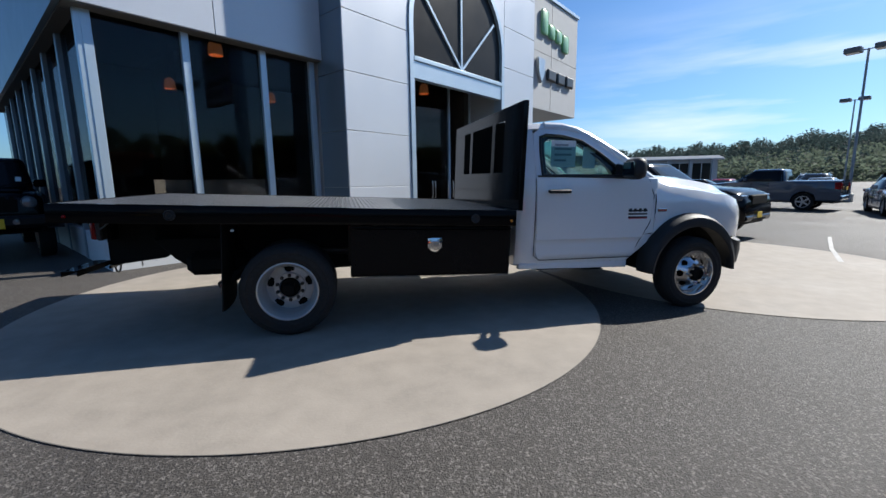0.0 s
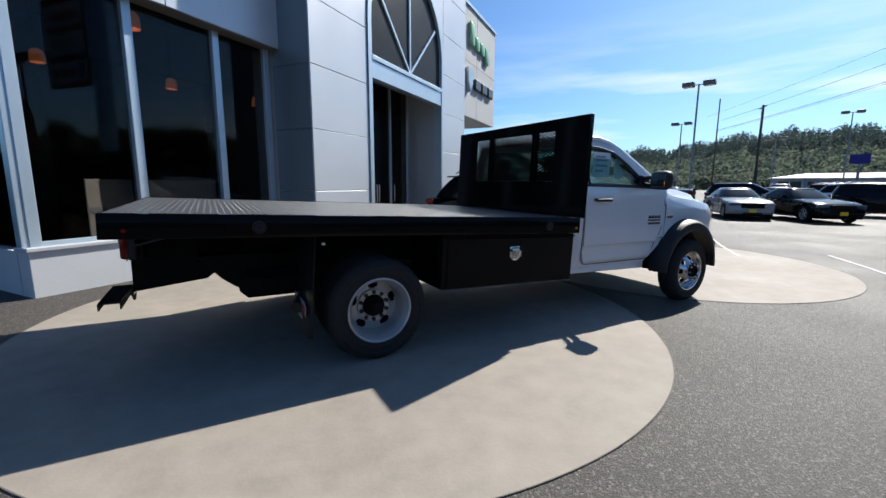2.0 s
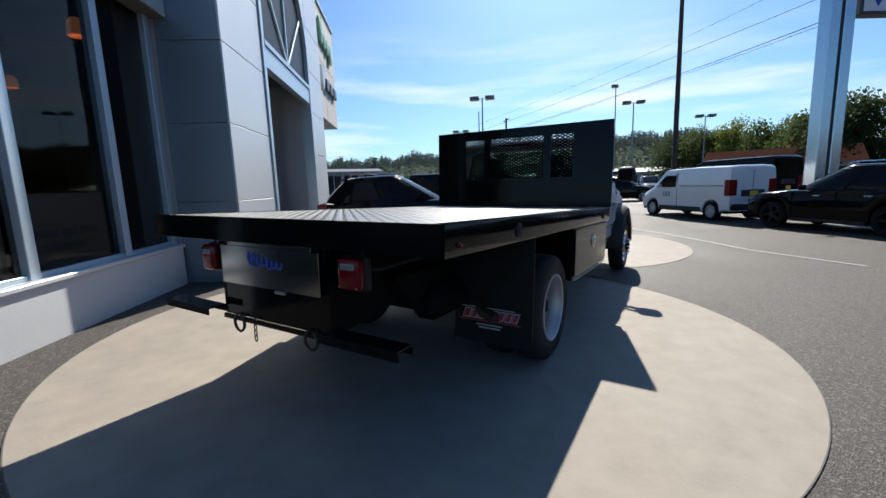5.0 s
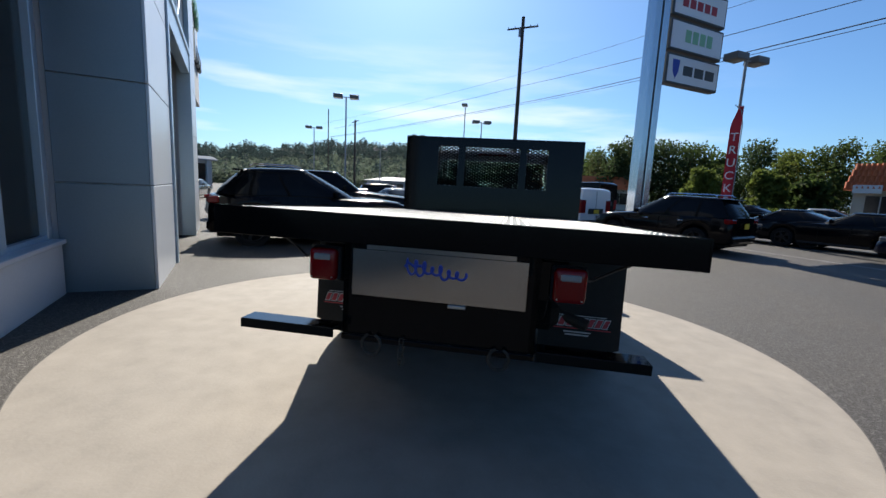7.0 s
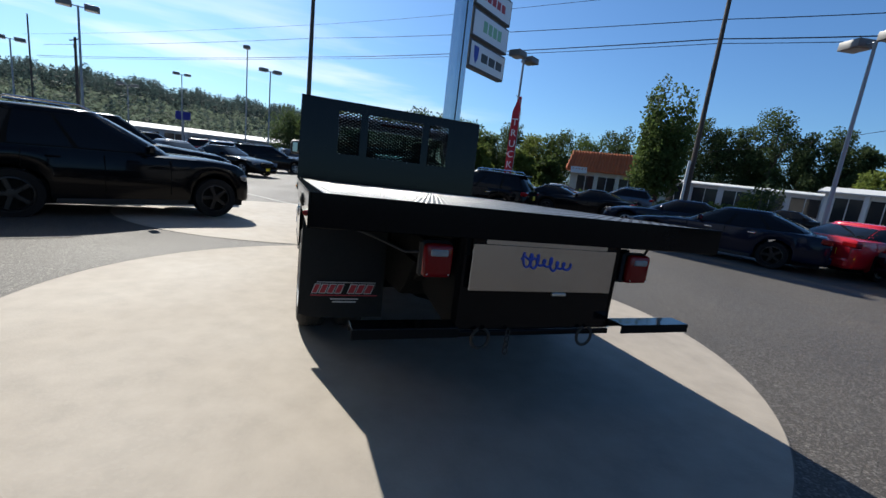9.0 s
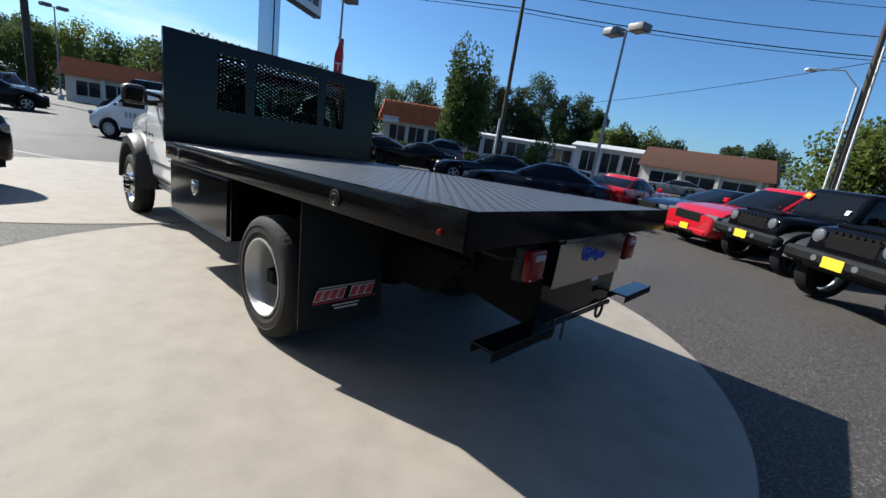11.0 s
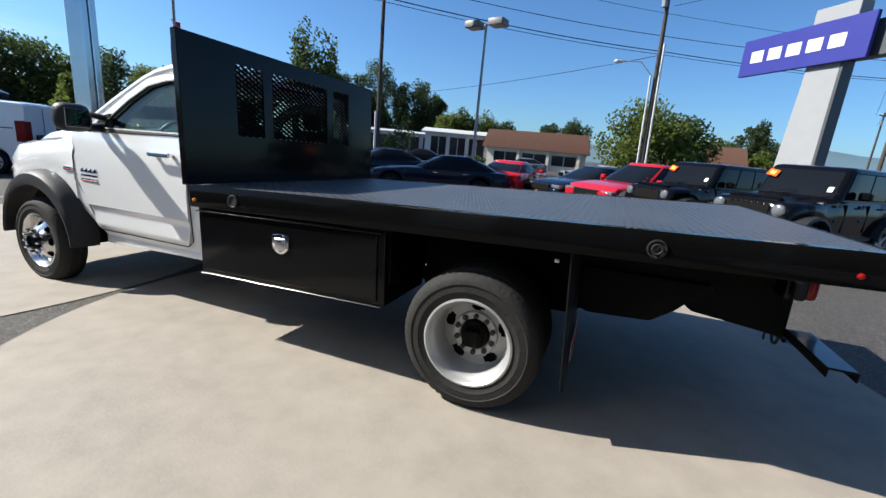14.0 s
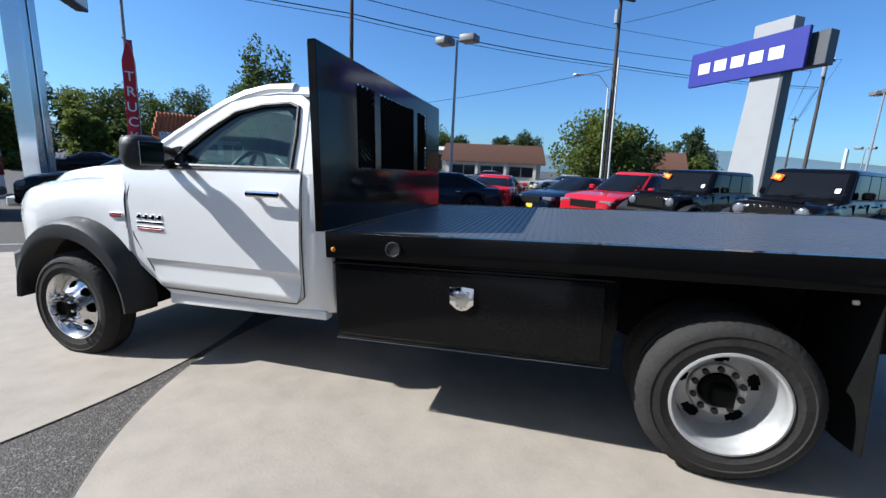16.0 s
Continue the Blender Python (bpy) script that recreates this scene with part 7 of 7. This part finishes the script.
# round trees behind the low shops
broadleaf(-3.2, -52.0, 8.2, 12.0, 11, 2, 9000, 0.22, "broad yellow-green tree behind the parked jeeps", 0.02)
broadleaf(-8.5, -56.0, 7.4, 9.0, 12, 0, 6000, 0.22, low=0.02)
broadleaf(-18.0, -67.0, 8.6, 5.0, 13, 1, 4000, 0.2)
broadleaf(-17.6, -62.0, 4.6, 4.2, 14, 2, 3000, 0.2, low=0.02)
for k, (az, r, el, wd, lf) in enumerate([(-50.5, 88, 9.0, 9, 1), (-47, 86, 8.4, 9, 0), (-42, 80, 7.2, 9, 1), (-38.5, 78, 6.0, 9, 0),
                                         (-35, 72, 6.2, 9, 0), (-32, 70, 5.6, 8, 2), (-29, 74, 6.6, 9, 1), (-26, 70, 5.4, 8, 0), (-23, 66, 6.4, 9, 0), (-20, 64, 6.8, 9, 1), (-17, 62, 7.0, 9, 1), (-14.5, 60, 6.4, 8, 1), (-12, 72, 5.6, 9, 0), (-9, 80, 5.4, 10, 0), (-6, 84, 5.8, 10, 2), (-3, 86, 5.4, 10, 0), (0, 90, 5.0, 11, 1),
                                         (-25, 46, 3.6, 4, 2), (-31, 48, 3.4, 4, 2), (-34.5, 50, 3.2, 4, 0), (-104, 95, 3.4, 10, 1), (-100, 90, 3.8, 9, 0), (-122, 80, 4.4, 9, 1), (-126, 70, 5.0, 9, 0)]):
    x, y = polar((-3, 2), az, r)
    broadleaf(x, y, 1.4 + r * math.tan(radians(el)), wd, 30 + k, lf, 7000, 0.19, low=0.06)

# dense belt of trees behind the low shops
for k, (az, r, el, wd, lf, lo) in enumerate([(-54.5, 88, 7.9, 9, 1, 0.06), (-56.8, 90, 8.4, 8, 1, 0.06), (-59.3, 90, 9.5, 11, 1, 0.06), (-61.9, 88, 7.6, 8, 1, 0.06), (-64.6, 90, 8.3, 9, 1, 0.06), (-66.6, 88, 6.6, 6, 1, 0.06),
                                             (-58.5, 92, 4.6, 9, 0, 0.02), (-64.5, 92, 4.4, 9, 2, 0.02), (-68.0, 78, 4.5, 9, 2, 0.02), (-70.4, 79, 4.7, 8, 0, 0.02), (-73.0, 80, 4.2, 9, 2, 0.02), (-75.8, 82, 3.9, 8, 1, 0.02),
                                             (-81.6, 88, 4.0, 6, 1, 0.05), (-84.6, 84, 4.5, 9, 1, 0.02)]):
    x, y = polar((-0.63, 3.3), az, r)
    broadleaf(x, y, 1.5 + r * math.tan(radians(el)), wd, 90 + k, lf, 9000, 0.2, low=lo)

# low hedges and shrubs in front of the shops
def shrub(x, y, w, h, seed, leaf):
    rng = np.random.default_rng(seed)
    c = root("shrub", "clipped green shrub in a planting strip", "shrub", on_ground(x, y, 0), "shrubs by the road")
    blobs = [(rng.uniform(-0.3, 0.3) * w, rng.uniform(-0.3, 0.3) * w, h * 0.5, w * 0.32, h / w) for _ in range(4)]
    bm = bmesh.new()
    tube(bm, [(0, 0, -0.05), (0, 0, h * 0.5)], 0.05, 6)
    part("stem", bm, BARK, c)
    raw_part("crown", *leaves(rng, blobs, 500, 0.14), LEAF[leaf], c)


for k, (x, y, w, h) in enumerate([(21.5, -32.0, 2.6, 1.7), (19.5, -33.5, 2.2, 1.5), (18.1, -32.0, 3.0, 4.3), (20.0, -33.4, 2.2, 3.2), (24.0, -29.5, 2.0, 1.3), (29.0, -25.0, 2.0, 1.4), (33.0, -21.0, 2.2, 1.6), (36.0, -17.0, 2.0, 1.6), (12.0, -36.0, 2.6, 1.6)]):
    shrub(x, y, w, h, 70 + k, (2, 0, 1)[k % 3])

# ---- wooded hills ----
# distance haze is mixed into the hill colours: paler, and the woods bluer
HAZED_CONIFERS = leaf_mat("conifer wood with haze in colour", (0.037, 0.057, 0.055), 0.06, 0.05, 0.6, 0.55)
HAZED_LEAVES = leaf_mat("leafy wood with haze in colour", (0.098, 0.124, 0.09), 0.1, 0.05, 0.6, 0.65)
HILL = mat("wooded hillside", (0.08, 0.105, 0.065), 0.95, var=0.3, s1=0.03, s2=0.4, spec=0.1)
# the blue of this ridge is air haze painted into its base colour
HAZED_RIDGE = mat("ridge with blue haze in colour", (0.09, 0.14, 0.17), 1.0, var=0.12, s1=0.004, spec=0.1)


def ridge(name, rows, r0, r1, material, label, steps=80):
    bm = bmesh.new()
    rings = []
    a0, a1 = rows[0][0], rows[-1][0]
    for k in range(steps + 1):
        az = a0 + (a1 - a0) * k / steps
        h = lerp(rows, az) + 1.2 * math.sin(az * 1.3) + 0.8 * math.sin(az * 3.1)
        col = []
        for q in range(9):
            t = q / 8
            r = r0 + (r1 - r0) * t
            col.append(bm.verts.new((*polar((0, 0), az, r), -1 + max(0.0, h) * math.sin(t * math.pi / 2) ** 1.3)))
        rings.append(col)
    for a, b in zip(rings, rings[1:]):
        for i in range(8):
            bm.faces.new((a[i], b[i], b[i + 1], a[i + 1]))
    return tagged(part(name, bm, material), label, "hill", kind="structure")


HROWS = [(-12, 6), (-6, 16), (-0.5, 21.5), (5, 22), (13, 22), (16, 23.5), (20, 24), (25, 22.5), (28, 20), (31, 15.5), (34, 16), (36, 15.5), (38, 13), (44, 12.5), (50, 11.5), (56, 10), (65, 11), (75, 15)]
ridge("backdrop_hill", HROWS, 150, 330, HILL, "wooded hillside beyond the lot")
ridge("backdrop_ridge", [(-130, 30), (-118, 60), (-108, 85), (-100, 70), (-90, 55), (-75, 60), (-60, 50), (-40, 60), (-20, 75), (-8, 85), (2, 60), (12, 40)], 900, 1500, HAZED_RIDGE, "far ridge of hills, blue haze in its colour")
rng = np.random.default_rng(9)
N, LEAVES = 10500, 40
az = rng.uniform(-11, 74, N)
t = rng.uniform(0.02, 1.0, N) ** 0.8
hh = np.interp(az, [q[0] for q in HROWS], [q[1] for q in HROWS]) + 1.2 * np.sin(az * 1.3) + 0.8 * np.sin(az * 3.1)
rr = 150 + 180 * t
foot = np.stack([rr * np.cos(np.radians(az)), rr * np.sin(np.radians(az)), -1 + hh * np.sin(t * math.pi / 2) ** 1.3], axis=1)
is_con = rng.uniform(size=N) < np.where(t > 0.42, 0.95, 0.14)
for nm, mt, pick, con in (("hill_conifers", HAZED_CONIFERS, is_con, True), ("hill_broadleaf", HAZED_LEAVES, ~is_con, False)):
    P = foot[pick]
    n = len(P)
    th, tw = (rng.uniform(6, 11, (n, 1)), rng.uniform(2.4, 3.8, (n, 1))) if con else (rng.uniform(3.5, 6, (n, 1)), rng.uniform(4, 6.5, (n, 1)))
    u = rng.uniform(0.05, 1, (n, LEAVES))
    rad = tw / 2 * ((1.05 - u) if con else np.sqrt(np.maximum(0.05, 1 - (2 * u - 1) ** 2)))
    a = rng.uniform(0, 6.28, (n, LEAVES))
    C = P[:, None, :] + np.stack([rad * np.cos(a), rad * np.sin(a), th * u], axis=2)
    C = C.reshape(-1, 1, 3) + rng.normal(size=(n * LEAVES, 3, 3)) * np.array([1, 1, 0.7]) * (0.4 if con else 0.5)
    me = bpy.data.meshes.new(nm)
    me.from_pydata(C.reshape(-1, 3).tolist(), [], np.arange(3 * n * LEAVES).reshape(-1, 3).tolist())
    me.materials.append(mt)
    tagged(new(nm, me), "far woods covering the hillside", "woods", kind="stuff")

# ---- barrier arm in the lot ----
gate = root("barrier_arm", "white barrier pole on a dark post in the lot", "barrier", on_ground(27.66, 4.13, 0))
part("post", boxed(-0.09, 0.09, -0.09, 0.09, 0, 1.05, 0.02), UNDER, gate)
bm = bmesh.new()
tube(bm, [(0.0, -0.1, 0.12), (1.6, -1.9, 0.45), (3.0, -3.6, 0.85)], 0.045, 8)
part("pole", bm, CONDUIT_WHITE, gate, "white pole")

# ---- more parked cars across the lot ----
base = {}
for nm, lab, pm, sp in (("silver_sedan", "silver sedan facing the lot, yellow plate", SILVER_CAR, SEDAN), ("black_sedan", "black sedan facing the lot, yellow plate", BLACK_CAR, SEDAN), ("maroon_minivan", "maroon minivan parked in the far row", MAROON_CAR, MINIVAN),
                        ("dark_minivan", "dark minivan parked in the far row", BLACK_CAR, MINIVAN), ("grey_sedan", "grey sedan in the far row", GREY_CAR, SEDAN), ("white_suv", "white SUV in the far row", WHITE_PAINT, SUV), ("red_sedan", "red sedan in the far row", RED_CAR, SEDAN), ("slate_suv", "slate blue SUV in the far row", BLUE_CAR, SUV)):
    base[nm] = [car(nm, lab, place(0, 0, 0, 3.0), pm, sp, "cars in the far rows"), False]


def park(nm, x, y, heading):
    ob, used = base[nm]
    m = place(x, y, heading, 3.0)
    if used:
        copy_thing(ob, m)
    else:
        ob.matrix_world = m
        base[nm][1] = True


for nm, x, y, hd in (("silver_sedan", 11.2, 8.3, -67), ("silver_sedan", 22.3, 6.9, 220), ("black_sedan", 23.2, 4.5, 232), ("maroon_minivan", 39.5, 7.7, -78), ("dark_minivan", 29.2, 2.8, -78), ("white_suv", 35.5, 5.6, -78), ("dark_minivan", 31.0, 10.3, -60), ("grey_sedan", 36.5, 11.0, 205),
                     ("red_sedan", 42.0, 13.0, 205), ("white_suv", 41.0, 9.0, 205), ("black_sedan", 44.0, 5.5, 200), ("slate_suv", 39.0, 1.5, 195), ("maroon_minivan", 47.0, 15.0, 205), ("grey_sedan", 46.0, 2.0, 195), ("silver_sedan", 30.0, 15.5, 205),
                     ("slate_suv", 33.0, 18.0, 205), ("red_sedan", 27.0, 20.0, 205), ("white_suv", 38.0, 22.0, 205), ("black_sedan", 22.5, 16.5, -55), ("dark_minivan", 50.0, 9.0, 200), ("silver_sedan", 54.0, 12.0, 205), ("grey_sedan", 24.5, 24.0, 205),
                     ("grey_sedan", 8.0, -38.0, 10), ("slate_suv", 22.0, -22.0, 40), ("silver_sedan", 26.5, -19.0, 40), ("black_sedan", 30.0, -16.5, 40), ("silver_sedan", 0.5, -32.0, 20), ("black_sedan", 14.0, -30.0, 200)):
    park(nm, x, y, hd)
